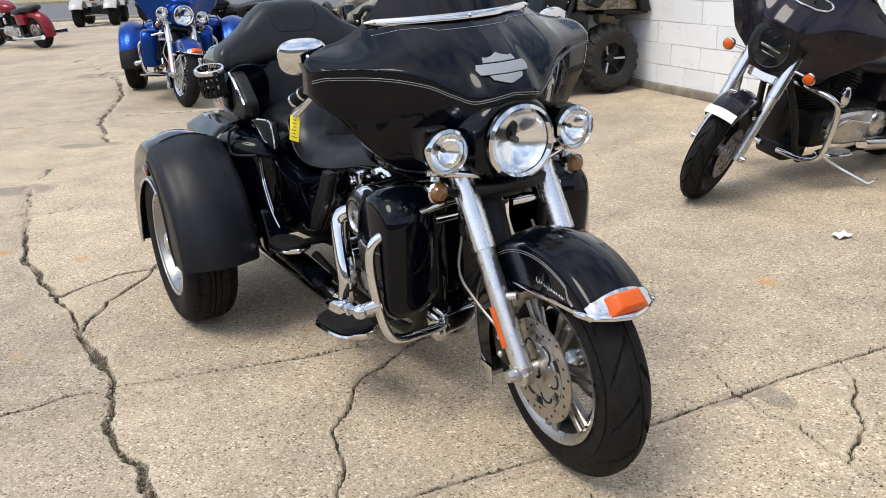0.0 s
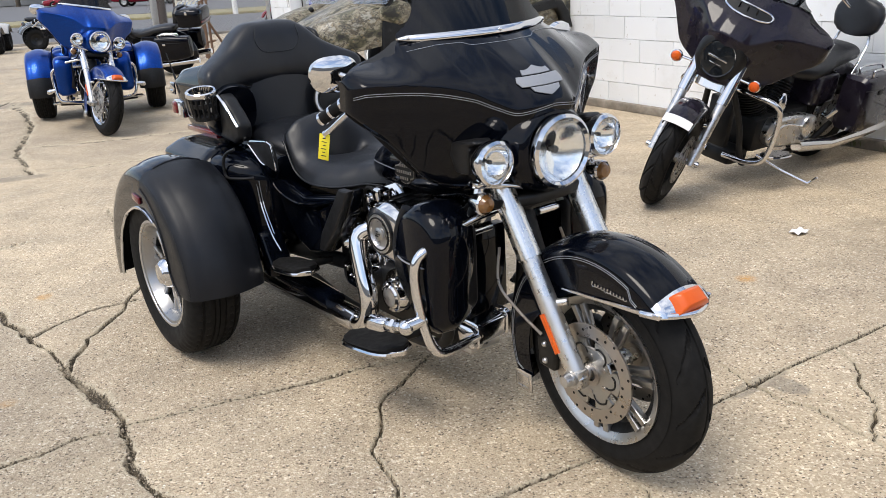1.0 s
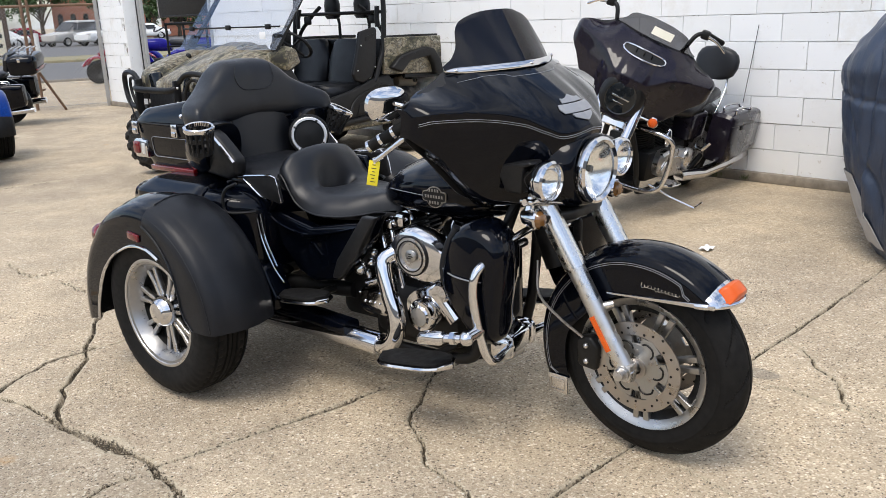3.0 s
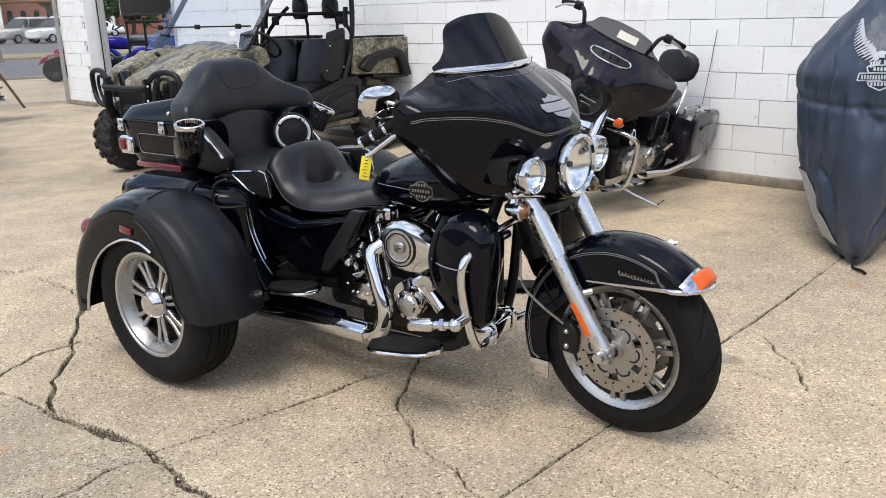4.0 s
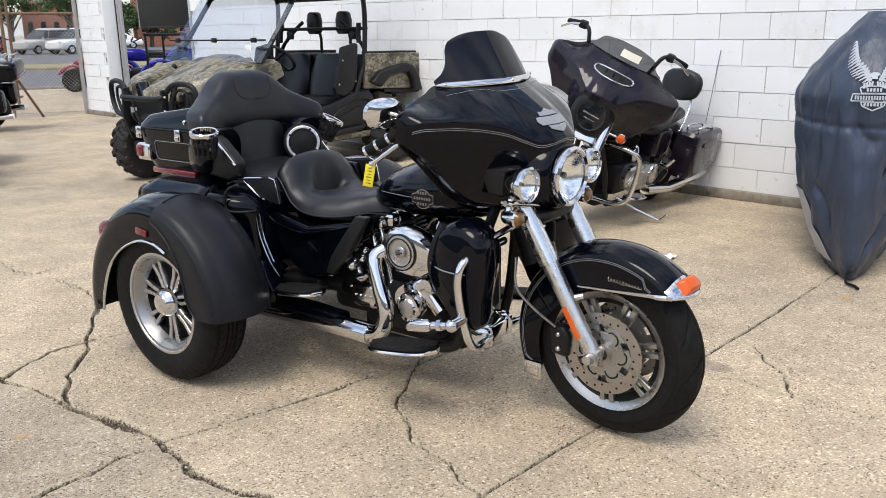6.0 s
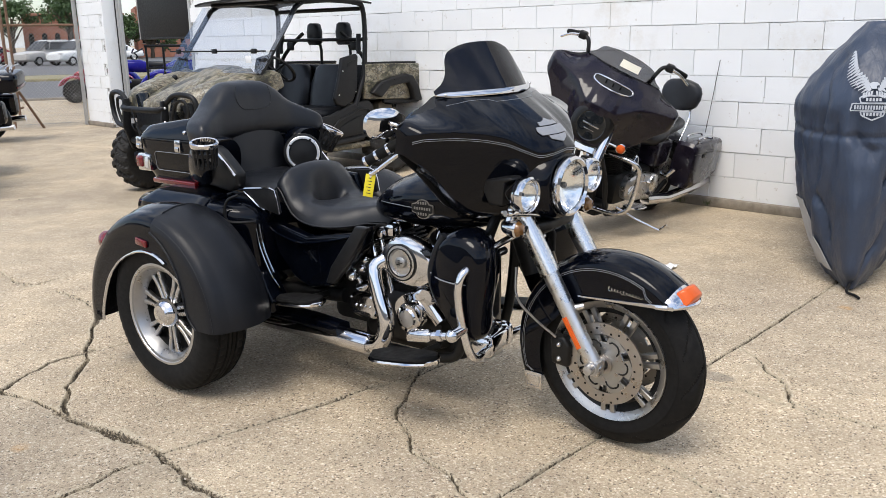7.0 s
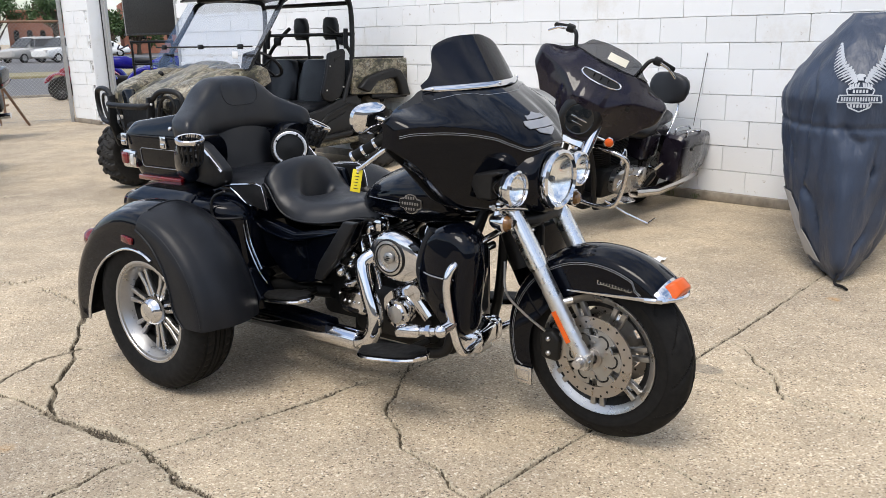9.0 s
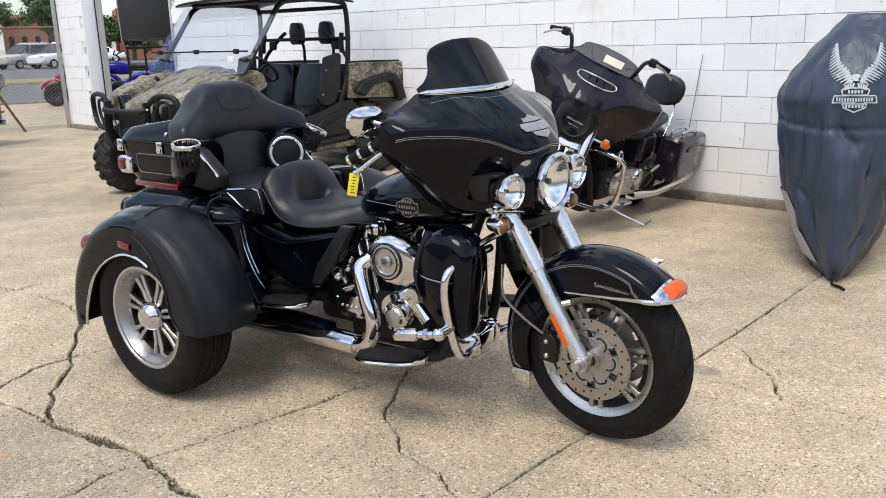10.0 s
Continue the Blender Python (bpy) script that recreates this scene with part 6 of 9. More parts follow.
    cc.rings([oval((0.94 + 0.03 * k, -0.20 + 0.008 * k, 0.40 + 0.02 * k), (0.085 - 0.012 * k, 0.05), (0, 0, 1), (1, 0, 0.3), 18, 2.5) for k in range(3)])
    cc.tube([(1.0, -0.20, 0.45), (1.04, -0.19, 0.40), (1.08, -0.19, 0.36)], 0.035, 14)
    cc.lathe([(0.001, 0.03), (0.03, 0.028), (0.038, 0.0)], Matrix.Translation((1.03, -0.205, 0.455)) @ Matrix.Rotation(math.pi, 4, "X"), 24)
    part("cam_cover", cc, CHROME, eng, "chrome cam cover")
    part("cam_badge", Shape().lathe([(0.001, 0.0535), (0.033, 0.0515)], Matrix.Translation((0.955, -0.205, 0.365)) @ Matrix.Rotation(math.pi, 4, "X"), 24), ALLOY, eng)
    gc = Shape().rings([oval((0.715, y, 0.365), (w, h), (0, 0, 1), (1, 0, 0), 22, 3.5) for y, w, h in ((-0.17, 0.078, 0.055), (-0.215, 0.075, 0.052), (-0.228, 0.062, 0.040))])
    gc.rings([oval((0.715, y, 0.435), (w, h), (0, 0, 1), (1, 0, 0), 16, 3.5) for y, w, h in ((-0.16, 0.05, 0.018), (-0.215, 0.047, 0.016))])
    gc.ball((0.64, -0.20, 0.475), 0.026, 10).ball((0.685, -0.19, 0.505), 0.016, 10).ball((0.71, -0.2, 0.545), 0.014, 10).ball((0.775, -0.2, 0.50), 0.014, 10)
    for k in range(6):
        gc.ball((0.655 + 0.024 * k, -0.229, 0.365 + (0.03 if k in (0, 5) else 0.0)), 0.005, 6)
    gc.tube([(0.64, -0.18, 0.475), (0.66, -0.18, 0.45), (0.66, -0.17, 0.40)], 0.012, 10)
    part("gearbox_cover", gc, CHROME, eng, "chrome gearbox cover and fittings")
    for path in ([(0.86, -0.19, 0.68), (0.80, -0.20, 0.70), (0.74, -0.18, 0.66), (0.72, -0.17, 0.60)], [(0.88, -0.15, 0.50), (0.93, -0.20, 0.47), (0.99, -0.19, 0.50)], [(1.15, -0.12, 0.70), (1.22, -0.16, 0.60), (1.20, -0.16, 0.48)], [(1.28, -0.1, 0.78), (1.24, -0.15, 0.70), (1.17, -0.14, 0.69)]):
        part("cable", Shape().tube(path, 0.0065, 8, 5), RUBBER, t, "black cable")
    clips = Shape().box((0.835, -0.18, 0.68), (0.05, 0.05, 0.045), 0.01).box((0.80, -0.20, 0.665), (0.03, 0.03, 0.03), 0.008)
    part("horn_bracket", clips, CHROME, eng)
    # exhaust
    pipe = Shape().tube([(0.885, -0.17, 0.585), (0.845, -0.235, 0.575), (0.822, -0.270, 0.54), (0.852, -0.284, 0.45), (0.884, -0.290, 0.365), (0.880, -0.292, 0.300), (0.838, -0.292, 0.252), (0.75, -0.289, 0.234)], 0.032, 18, 7)
    ex = part("exhaust", pipe, CHROME, t, "chrome exhaust header and silencer")
    part("silencer", Shape().tube([(0.80, -0.285, 0.240), (0.50, -0.285, 0.245), (0.10, -0.30, 0.245), (-0.55, -0.30, 0.24)], 0.042, 20), CHROME, ex, "long chrome silencer")
    part("exhaust_shield", Shape().rings([oval((x, -0.29, z), (0.040, 0.030), (0, 0, 1), (0, 1, 0), 16, 3) for x, z in ((0.28, 0.285), (0.50, 0.285), (0.66, 0.275))]), paint, ex, "black heat shield")
    # footboards
    for s in (-1, 1):
        for nm, x0, x1, yc, z, w, tilt in (("rider_footboard", 0.88, 1.195, 0.375, 0.258, 0.068, 0.14), ("passenger_footboard", 0.35, 0.60, 0.340, 0.372, 0.062, 0.10)):
            n = 12
            rings = []
            for k in range(n + 1):
                u = k / n
                x = x0 + (x1 - x0) * u
                ww = w * (1 - abs(2 * u - 1) ** 3.5) ** 0.5 + 0.004
                rings.append(oval((x, s * yc, z + tilt * (x - x0) - 0.014), (ww, 0.010), (0, 0, 1), (0, 1, 0), 14, 3))
            fb = part(nm, Shape().rings(rings), CHROME, t, "chrome-edged footboard")
            rings = []
            for k in range(n + 1):
                u = k / n
                x = x0 + 0.01 + (x1 - x0 - 0.02) * u
                ww = (w - 0.008) * (1 - abs(2 * u - 1) ** 3.5) ** 0.5 + 0.003
                rings.append(oval((x, s * yc, z + tilt * (x - x0)), (ww, 0.009), (0, 0, 1), (0, 1, 0), 14, 3.5))
            part("rubber_pad", Shape().rings(rings), RUBBER, fb, "black rubber pad")
            part("board_bracket", Shape().tube([((x0 + x1) / 2, s * yc, z), ((x0 + x1) / 2, s * 0.17, z - 0.01)], 0.014, 10), MATTE, fb)
    # leg fairings
    for s in (-1, 1):
        lw = []
        for y, g in ((0.19, 0.86), (0.21, 0.95), (0.28, 1.0), (0.33, 0.97), (0.352, 0.88), (0.36, 0.78)):
            outline = [(1.155, 0.66), (1.185, 0.725), (1.245, 0.755), (1.32, 0.74), (1.365, 0.69), (1.37, 0.60), (1.355, 0.48), (1.34, 0.385), (1.27, 0.37), (1.19, 0.45), (1.135, 0.55)]
            c = Vector((1.24, 0, 0.57))
            lw.append([Vector((c.x + (p - c.x) * g - 0.25 * max(0, 0.30 - y) * (p > 1.25), s * y, c.z + (q - c.z) * g)) for p, q in outline])
        dense = [[tuple(v) for v in curve(r + [r[0]], 4)[:-1]] for r in lw]
        lo = part("leg_fairing", Shape().rings(dense), paint, t, "glossy black leg fairing with a glove box")
        part("lid_joint", Shape().tube([(1.14, s * 0.345, 0.60), (1.20, s * 0.364, 0.585), (1.29, s * 0.362, 0.58), (1.36, s * 0.325, 0.585)], 0.0025, 6, 5), STRIPE, lo)
        part("vent_panel", Shape().slab([(1.30, 0.70), (1.335, 0.66), (1.33, 0.44), (1.30, 0.40)], "y", -0.05, 0.05, 0.012).moved(Matrix.Translation((0, s * 0.235, 0))), PLASTIC, lo)
        part("edge_pad", Shape().tube([(1.20, s * 0.335, 0.735), (1.165, s * 0.34, 0.67), (1.14, s * 0.335, 0.58), (1.17, s * 0.325, 0.48)], 0.014, 10, 6), VINYL, lo)
        # crash guard
        gpath = [(1.29, s * 0.10, 0.645), (1.30, s * 0.24, 0.645), (1.305, s * 0.345, 0.635), (1.297, s * 0.382, 0.605), (1.292, s * 0.388, 0.54), (1.305, s * 0.380, 0.43), (1.318, s * 0.362, 0.35), (1.318, s * 0.325, 0.315), (1.29, s * 0.23, 0.298), (1.22, s * 0.05, 0.270)]
        cg = part("crash_guard", Shape().tube(gpath, 0.0150, 14, 6), CHROME, t, "chrome crash guard tube")
        peg = Shape().tube([(1.302, s * 0.372, 0.43), (1.298, s * 0.43, 0.425)], 0.019, 12)
        peg.ball((1.296, s * 0.432, 0.422), 0.023, 10).tube([(1.30, s * 0.434, 0.422), (1.24, s * 0.442, 0.414), (1.22, s * 0.446, 0.412)], 0.013, 12)
        peg.tube([(1.262, s * 0.44, 0.418), (1.246, s * 0.441, 0.416)], 0.021, 6)
        peg.rings([oval((x, s * 0.448, z), (w, h), (0, 0, 1), (0, 1, 0), 16, 3) for x, z, w, h in ((1.225, 0.412, 0.015, 0.015), (1.215, 0.410, 0.022, 0.021), (1.135, 0.397, 0.024, 0.021), (1.125, 0.395, 0.017, 0.013))])
        part("highway_peg", peg, CHROME, cg, "folded chrome highway peg")
    block = Shape().rings([oval((1.225 + 0.02 * (y + 0.1), y, 0.285 + 0.12 * (y + 0.1)), (w, w * 0.9), (0, 0, 1), (1, 0, 0), 24, 5) for y, w in ((-0.165, 0.030), (-0.158, 0.040), (-0.10, 0.039), (-0.02, 0.039), (0.0, 0.030))])
    bo = part("guard_clamp", block, CHROME, t, "chrome clamp on the lower guard tube")
    for y in (-0.135, -0.015):
        part("clamp_ring", Shape().rings([oval((1.225 + 0.02 * (y + e + 0.1), y + e, 0.287 + 0.12 * (y + e + 0.1)), (w, w), (0, 0, 1), (1, 0, 0), 24, 4) for e, w in ((-0.010, 0.040), (-0.006, 0.045), (0.006, 0.045), (0.010, 0.040))]), CHROME, bo, "chrome clamp ring")
    part("clamp_foot", Shape().box((1.215, -0.09, 0.235), (0.05, 0.13, 0.03), 0.008), ALLOY, bo)
    part("oil_cooler", Shape().box((1.15, 0, 0.45), (0.05, 0.15, 0.30), 0.02), paint, t, "glossy black lower cover")
    return t


TM = Matrix.Translation((-0.517, 3.495, 0)) @ Matrix.Rotation(radians(-59.4), 4, "Z")
trike(TM, BLACK, "glossy black touring trike with leather seats and chrome, on concrete")
BM = Matrix.Translation((-3.005, 10.12, 0)) @ Matrix.Rotation(radians(-76.6), 4, "Z")
trike(BM, BLUE, "metallic blue touring trike parked on the lot", False, False, 24.0)


# ---- two-wheelers ----
def bike(m, paint, label, lean=0.0, steer=0.0, fairing=True, bags=True, topbox=False, sissy=True, stand=True):
    """A heavy touring motorcycle on its side stand. x ahead from the rear axle, y to its left, z up."""
    t = thing("motorcycle", m @ Matrix.Rotation(radians(-lean), 4, "X"), label, "motorcycle")
    rake = Vector((-math.sin(radians(27)), 0, math.cos(radians(27))))
    pivot = Matrix.Translation((1.22, 0, 0.72))
    turn = pivot @ Matrix.Rotation(radians(steer), 4, rake) @ pivot.inverted()
    FX, R = 1.60, 0.312
    fw = spoke_wheel(t, "front_wheel", (0, 0, 0), R, 0.12, 0.225, bike_tread, 0.1, 7, 0.03, (-0.07, 0.07), "worn front tyre on a black wheel", MATTE)
    place = turn @ Matrix.Translation((FX, 0, R))
    fw.matrix_local = place
    rw = spoke_wheel(t, "rear_wheel", (0, 0, 0), 0.315, 0.17, 0.20, bike_tread, 0.35, 7, 0.03, (0.09,), "rear tyre on a black wheel", MATTE)
    rw.matrix_local = Matrix.Translation((0, 0, 0.315))
    sk = lambda d: table(d, (48, 0.05), (70, 0.075), (110, 0.085), (165, 0.07))
    ff = part("front_fender", fender_shell(FX, R, 0.078, 0.345, 52, 165, sk, 0.014, 0.004, 0.028).moved(turn), paint, t, "short front mudguard")
    if fairing:
        def plate(u, v):
            d = radians(51 + 9 * u)
            y = (v * 2 - 1) * 0.080
            r = 0.350 - 0.014 * (y / 0.08) ** 2
            return (FX + r * math.cos(d), y, R + r * math.sin(d))
        part("fender_tip", Shape().shell(plate, 6, 12, -0.004).moved(turn), WHITE_TAPE, ff, "white strip on the mudguard tip")
    top, low = Vector((1.315, 0, 0.80)), Vector((1.585, 0, R))
    d = (low - top).normalized()
    for s in (-1, 1):
        off = Vector((0, s * 0.118, 0))
        leg = part("fork_leg", Shape().tube([top + off + d * 0.18, low + off + d * 0.02], 0.028, 16).moved(turn), ALLOY, t, "polished fork leg")
        part("fork_sleeve", Shape().tube([top + off - d * 0.04, top + off + d * 0.20], 0.033, 18).moved(turn), CHROME, leg, "chrome upper fork tube")
        part("axle_nut", Shape().tube([low + off + Vector((0, -s * 0.03, 0)), low + off + Vector((0, s * 0.045, 0))], 0.018, 12).moved(turn), CHROME, leg)
        cal = Shape().box((1.46, s * 0.09, R + 0.02), (0.06, 0.05, 0.11), 0.015)
        part("brake_caliper", cal.moved(turn), FORKGREY, leg)
        part("fender_bolt", Shape().tube([top + off + d * 0.33, top + off * 0.7 + d * 0.33 + Vector((0.03, 0, 0))], 0.012, 10).moved(turn), CHROME, leg)
        q = Matrix.Translation((1.36, s * 0.235, 0.775)) @ Vector((1, 0, 0)).to_track_quat("Y", "Z").to_matrix().to_4x4()
        ind = part("indicator", Shape().lathe([(0.004, -0.05), (0.022, -0.045), (0.034, -0.012), (0.035, 0.0), (0.03, 0.006)], q, 20).tube([(1.33, s * 0.12, 0.775), (1.34, s * 0.22, 0.775)], 0.009, 8).moved(turn), CHROME, t, "chrome indicator")
        part("lens", Shape().lathe([(0.001, 0.024), (0.02, 0.019), (0.031, 0.004), (0.031, -0.002)], q, 20).moved(turn), AMBER, ind, "amber lens")
    part("fork_yoke", Shape().slab([(1.25, -0.15), (1.36, -0.15), (1.39, 0), (1.36, 0.15), (1.25, 0.15), (1.21, 0)], "z", 0.72, 0.765, 0.012).moved(turn), paint, t, "fork yoke")
    part("fork_cowl", Shape().rings([oval((1.335 - 0.02 * k, 0, 0.66 + 0.05 * k), (0.085, 0.018), (0.86, 0, 0.5), (0, 1, 0), 14, 3) for k in range(3)]).moved(turn), CHROME, t, "chrome cover between the fork legs")
    if fairing:
        shift = turn @ Matrix.Translation((-0.10, 0, -0.04)) @ Matrix.Translation((1.3, 0, 0.95)) @ Matrix.Rotation(radians(-6), 4, "X") @ Matrix.Translation((-1.3, 0, -0.95)) @ Matrix.Translation((0.01, 0, 0.895)) @ Matrix.Diagonal((1, 1.04, 1.12, 1)) @ Matrix.Translation((0, 0, -0.895))
        fr = batwing(t, paint, False, 1.305, False, True, shift, TINTED)
        nac = Shape().rings([oval((x, 0, 0.895), (w, w), (0, 0, 1), (0, 1, 0), 28, 2.2) for x, w in ((1.34, 0.15), (1.43, 0.135), (1.465, 0.118), (1.475, 0.105))])
        part("headlight_nacelle", nac.moved(shift), MATTE, fr, "black headlight housing")
        hl = part("headlight", Shape().lathe([(0.001, 0.012), (0.05, 0.009), (0.088, 0.0), (0.094, 0.004), (0.098, -0.01)], Matrix.Translation((1.478, 0, 0.895)) @ Vector((1, 0, 0)).to_track_quat("Y", "Z").to_matrix().to_4x4(), 40).moved(shift), CARGLASS, t, "dark round headlight")
        part("lamp_bar", Shape().box((1.492, 0, 0.90), (0.006, 0.11, 0.010), 0.002).box((1.488, 0, 0.87), (0.006, 0.07, 0.006), 0.002).moved(shift), CHROME, hl)
        part("sticker", Shape().shell(lambda u, v: (1.255 - 0.12 * (0.32 + 0.36 * v) - 1.62 * (0.13 * u - 0.03) ** 2 * 0.8 + 0.006, -0.03 + 0.13 * u, 1.234 + 0.038 * v), 6, 4, -0.001).moved(shift), SIGN, fr, "pale paper stuck on the screen")
        part("emblem", Shape().box((bat_x(0.23, 1.05) + 0.002, 0.23, 1.05), (0.006, 0.045, 0.03), 0.004).moved(shift), MATTE, fr)
    else:
        round_lamp(t, "headlight", (1.44, 0, 0.83), 0.085, 0.11, LENS, "round chrome headlight", turn)
    for s in (-1, 1):
        bar = [(1.06, s * 0.08, 0.95), (1.04, s * 0.21, 1.16), (1.02, s * 0.265, 1.30), (0.975, s * 0.335, 1.315)] if fairing else [(1.18, s * 0.06, 0.92), (1.12, s * 0.2, 1.03), (1.02, s * 0.36, 1.02)]
        hb = part("handlebar", Shape().tube(bar, 0.014, 12, 6).moved(turn), MATTE, t, "black handlebar")
        e = Vector(bar[-1])
        part("grip", Shape().tube([e, e + Vector((-0.085, s * 0.095, -0.03))], 0.019, 14).moved(turn), RUBBER, hb)
        part("control_pod", Shape().box(e + Vector((0.015, -s * 0.02, 0)), (0.06, 0.06, 0.055), 0.014).moved(turn), MATTE, hb)
        part("lever", Shape().tube([e + Vector((0.05, s * 0.0, 0)), e + Vector((0.02, s * 0.06, -0.02)), e + Vector((-0.06, s * 0.13, -0.075))], 0.008, 8, 5).moved(turn), CHROME, hb, "chrome lever")
    # tank, seats
    tank = []
    for x, w, h, z in ((0.60, 0.03, 0.03, 0.72), (0.63, 0.07, 0.055, 0.725), (0.72, 0.125, 0.09, 0.735), (0.85, 0.165, 0.115, 0.755), (1.0, 0.16, 0.118, 0.775), (1.12, 0.11, 0.095, 0.795), (1.17, 0.05, 0.05, 0.81)):
        tank.append(oval((x, 0, z), (w, h), (0, 0, 1), (0, 1, 0), 28, 2.3))
    tk = part("fuel_tank", Shape().rings(tank), paint, t, "glossy fuel tank", 60)
    for s in (-1, 1):
        part("tank_badge", Shape().box((0.88, s * 0.166, 0.755), (0.12, 0.006, 0.028), 0.002), CHROME, tk, "chrome tank badge")
    st = [oval((x, 0, z), (w, h), (0, 0, 1), (0, 1, 0), 22, 2.8) for x, w, h, z in ((-0.12, 0.10, 0.03, 0.74), (-0.08, 0.13, 0.055, 0.735), (0.06, 0.14, 0.065, 0.725), (0.19, 0.15, 0.06, 0.715), (0.27, 0.17, 0.07, 0.69), (0.42, 0.17, 0.06, 0.665), (0.55, 0.12, 0.05, 0.675), (0.64, 0.06, 0.03, 0.70))]
    part("seat", Shape().rings(st), LEATHER, t, "black leather two-up seat", 60)
    if sissy:
        br = [oval((-0.185 - 0.12 * (z - 0.9), 0, z), (w, 0.048), (1, 0, 0), (0, 1, 0), 28, 2.6) for z, w in ((0.825, 0.06), (0.84, 0.115), (0.87, 0.15), (0.93, 0.168), (0.98, 0.165), (1.02, 0.145), (1.045, 0.11), (1.058, 0.05))]
        ob = part("backrest", Shape().rings(br), LEATHER, t, "black padded passenger backrest", 60)
        for s in (-1, 1):
            part("backrest_stay", Shape().tube([(-0.20, s * 0.09, 0.90), (-0.19, s * 0.11, 0.79), (-0.12, s * 0.125, 0.69), (-0.05, s * 0.13, 0.60)], 0.010, 10, 5), CHROME, ob, "chrome backrest stay")
    part("rear_fender", fender_shell(0.0, 0.315, 0.10, 0.385, 55, 195, lambda q: 0.11, 0.02, 0.005, 0.04), paint, t, "glossy rear mudguard")
    if bags:
        for s in (-1, 1):
            bag = [oval((x, s * 0.275, z), (w, h), (0, 0, 1), (0, 1, 0), 26, 5) for x, w, h, z in ((-0.41, 0.07, 0.13, 0.495), (-0.395, 0.082, 0.155, 0.49), (-0.2, 0.092, 0.178, 0.475), (0.05, 0.095, 0.185, 0.468), (0.13, 0.092, 0.180, 0.47), (0.15, 0.080, 0.15, 0.475))]
            bg = part("saddlebag", Shape().rings(bag), paint, t, "hard saddlebag")
            part("bag_lid_joint", Shape().tube([(0.16, s * 0.362, 0.575), (0.0, s * 0.370, 0.572), (-0.2, s * 0.367, 0.566), (-0.43, s * 0.345, 0.56)], 0.003, 6), MATTE, bg)
            rail = [(0.06, s * 0.33, 0.645), (0.07, s * 0.335, 0.67), (0.04, s * 0.335, 0.695), (-0.18, s * 0.33, 0.685), (-0.22, s * 0.325, 0.66), (-0.22, s * 0.25, 0.66), (-0.18, s * 0.235, 0.685), (0.04, s * 0.235, 0.69), (0.06, s * 0.24, 0.645)]
            part("lid_rail", Shape().tube(rail, 0.008, 10, 5), CHROME, bg, "chrome rail on the bag lid")
            part("bag_latch", Shape().box((-0.02, s * 0.370, 0.55), (0.05, 0.012, 0.03), 0.004), CHROME if topbox else MATTE, bg)
    if topbox:
        tb = [oval((-0.42, 0, z - 0.04), (0.20 * g, 0.26 * g), (0, 1, 0), (1, 0, 0), 40, 6) for z, g in ((0.80, 0.85), (0.82, 0.95), (0.98, 1.03), (1.03, 1.0), (1.06, 0.9), (1.075, 0.6))]
        bx = part("top_box", Shape().rings(tb), paint, t, "black luggage top box")
        for k in range(5):
            part("rack_bar", Shape().tube([(-0.56 + 0.07 * k, -0.16, 1.09), (-0.56 + 0.07 * k, -0.12, 1.115), (-0.56 + 0.07 * k, 0.12, 1.115), (-0.56 + 0.07 * k, 0.16, 1.09)], 0.008, 8), CHROME, bx, "chrome rack bar")
        for s in (-1, 1):
            part("latch", Shape().box((-0.42, s * 0.265, 0.98), (0.04, 0.014, 0.05), 0.005), CHROME, bx)
        part("light_strip", Shape().box((-0.62, 0, 0.83), (0.02, 0.40, 0.03), 0.006), REDLENS, bx, "red light strip")
        part("pad", Shape().rings([oval((-0.20 - 0.2 * (z - 0.9), 0, z), (w, 0.05), (1, 0, 0), (0, 1, 0), 20, 3) for z, w in ((0.80, 0.12), (0.83, 0.2), (0.98, 0.22), (1.05, 0.15))]), LEATHER, bx, "leather back pad")
    # engine
    eng = part("engine", Shape().box((0.72, 0, 0.33), (0.42, 0.30, 0.22), 0.04).box((0.50, 0, 0.36), (0.28, 0.28, 0.2), 0.04), MATTE, t, "black V-twin engine with chrome covers")
    for ang, x0 in ((22.5, 0.80), (-22.5, 0.68)):
        q = Matrix.Translation((x0, 0, 0.40)) @ Matrix.Rotation(radians(ang), 4, "Y") @ Matrix.Rotation(math.pi / 2, 4, "X")
        cyl = part("cylinder", Shape().lathe([(0.07, 0.0), (0.07, 0.25)], q, 20), MATTE, t)
        for k in range(12):
            y = 0.02 + 0.018 * k
            part("fin", Shape().lathe([(0.06, y - 0.0035), (0.105, y - 0.003), (0.105, y + 0.003), (0.06, y + 0.0035)], q, 24, True), MATTE, cyl)
        part("rocker_cover", Shape().lathe([(0.10, 0.235), (0.095, 0.27), (0.001, 0.285)], q, 24), CHROME if not fairing else MATTE, eng)
    prim = Shape().rings([oval((0.60, y, 0.335), (w, h), (0, 0, 1), (1, 0, 0.06), 34, 3) for y, w, h in ((0.13, 0.27, 0.10), (0.19, 0.27, 0.10), (0.205, 0.25, 0.085))])
    prim.lathe([(0.001, 0.04), (0.06, 0.038), (0.075, 0.03), (0.08, 0.0)], Matrix.Translation((0.45, 0.19, 0.345)), 32)
    prim.lathe([(0.001, 0.03), (0.04, 0.028), (0.05, 0.0)], Matrix.Translation((0.80, 0.19, 0.33)), 26)
    part("primary_cover", prim, ALLOY, eng, "polished primary cover")
    part("horn", Shape().ball((0.76, 0.17, 0.53), 0.05, 12, (0.8, 0.5, 1.3)), CHROME, eng, "chrome horn cover")
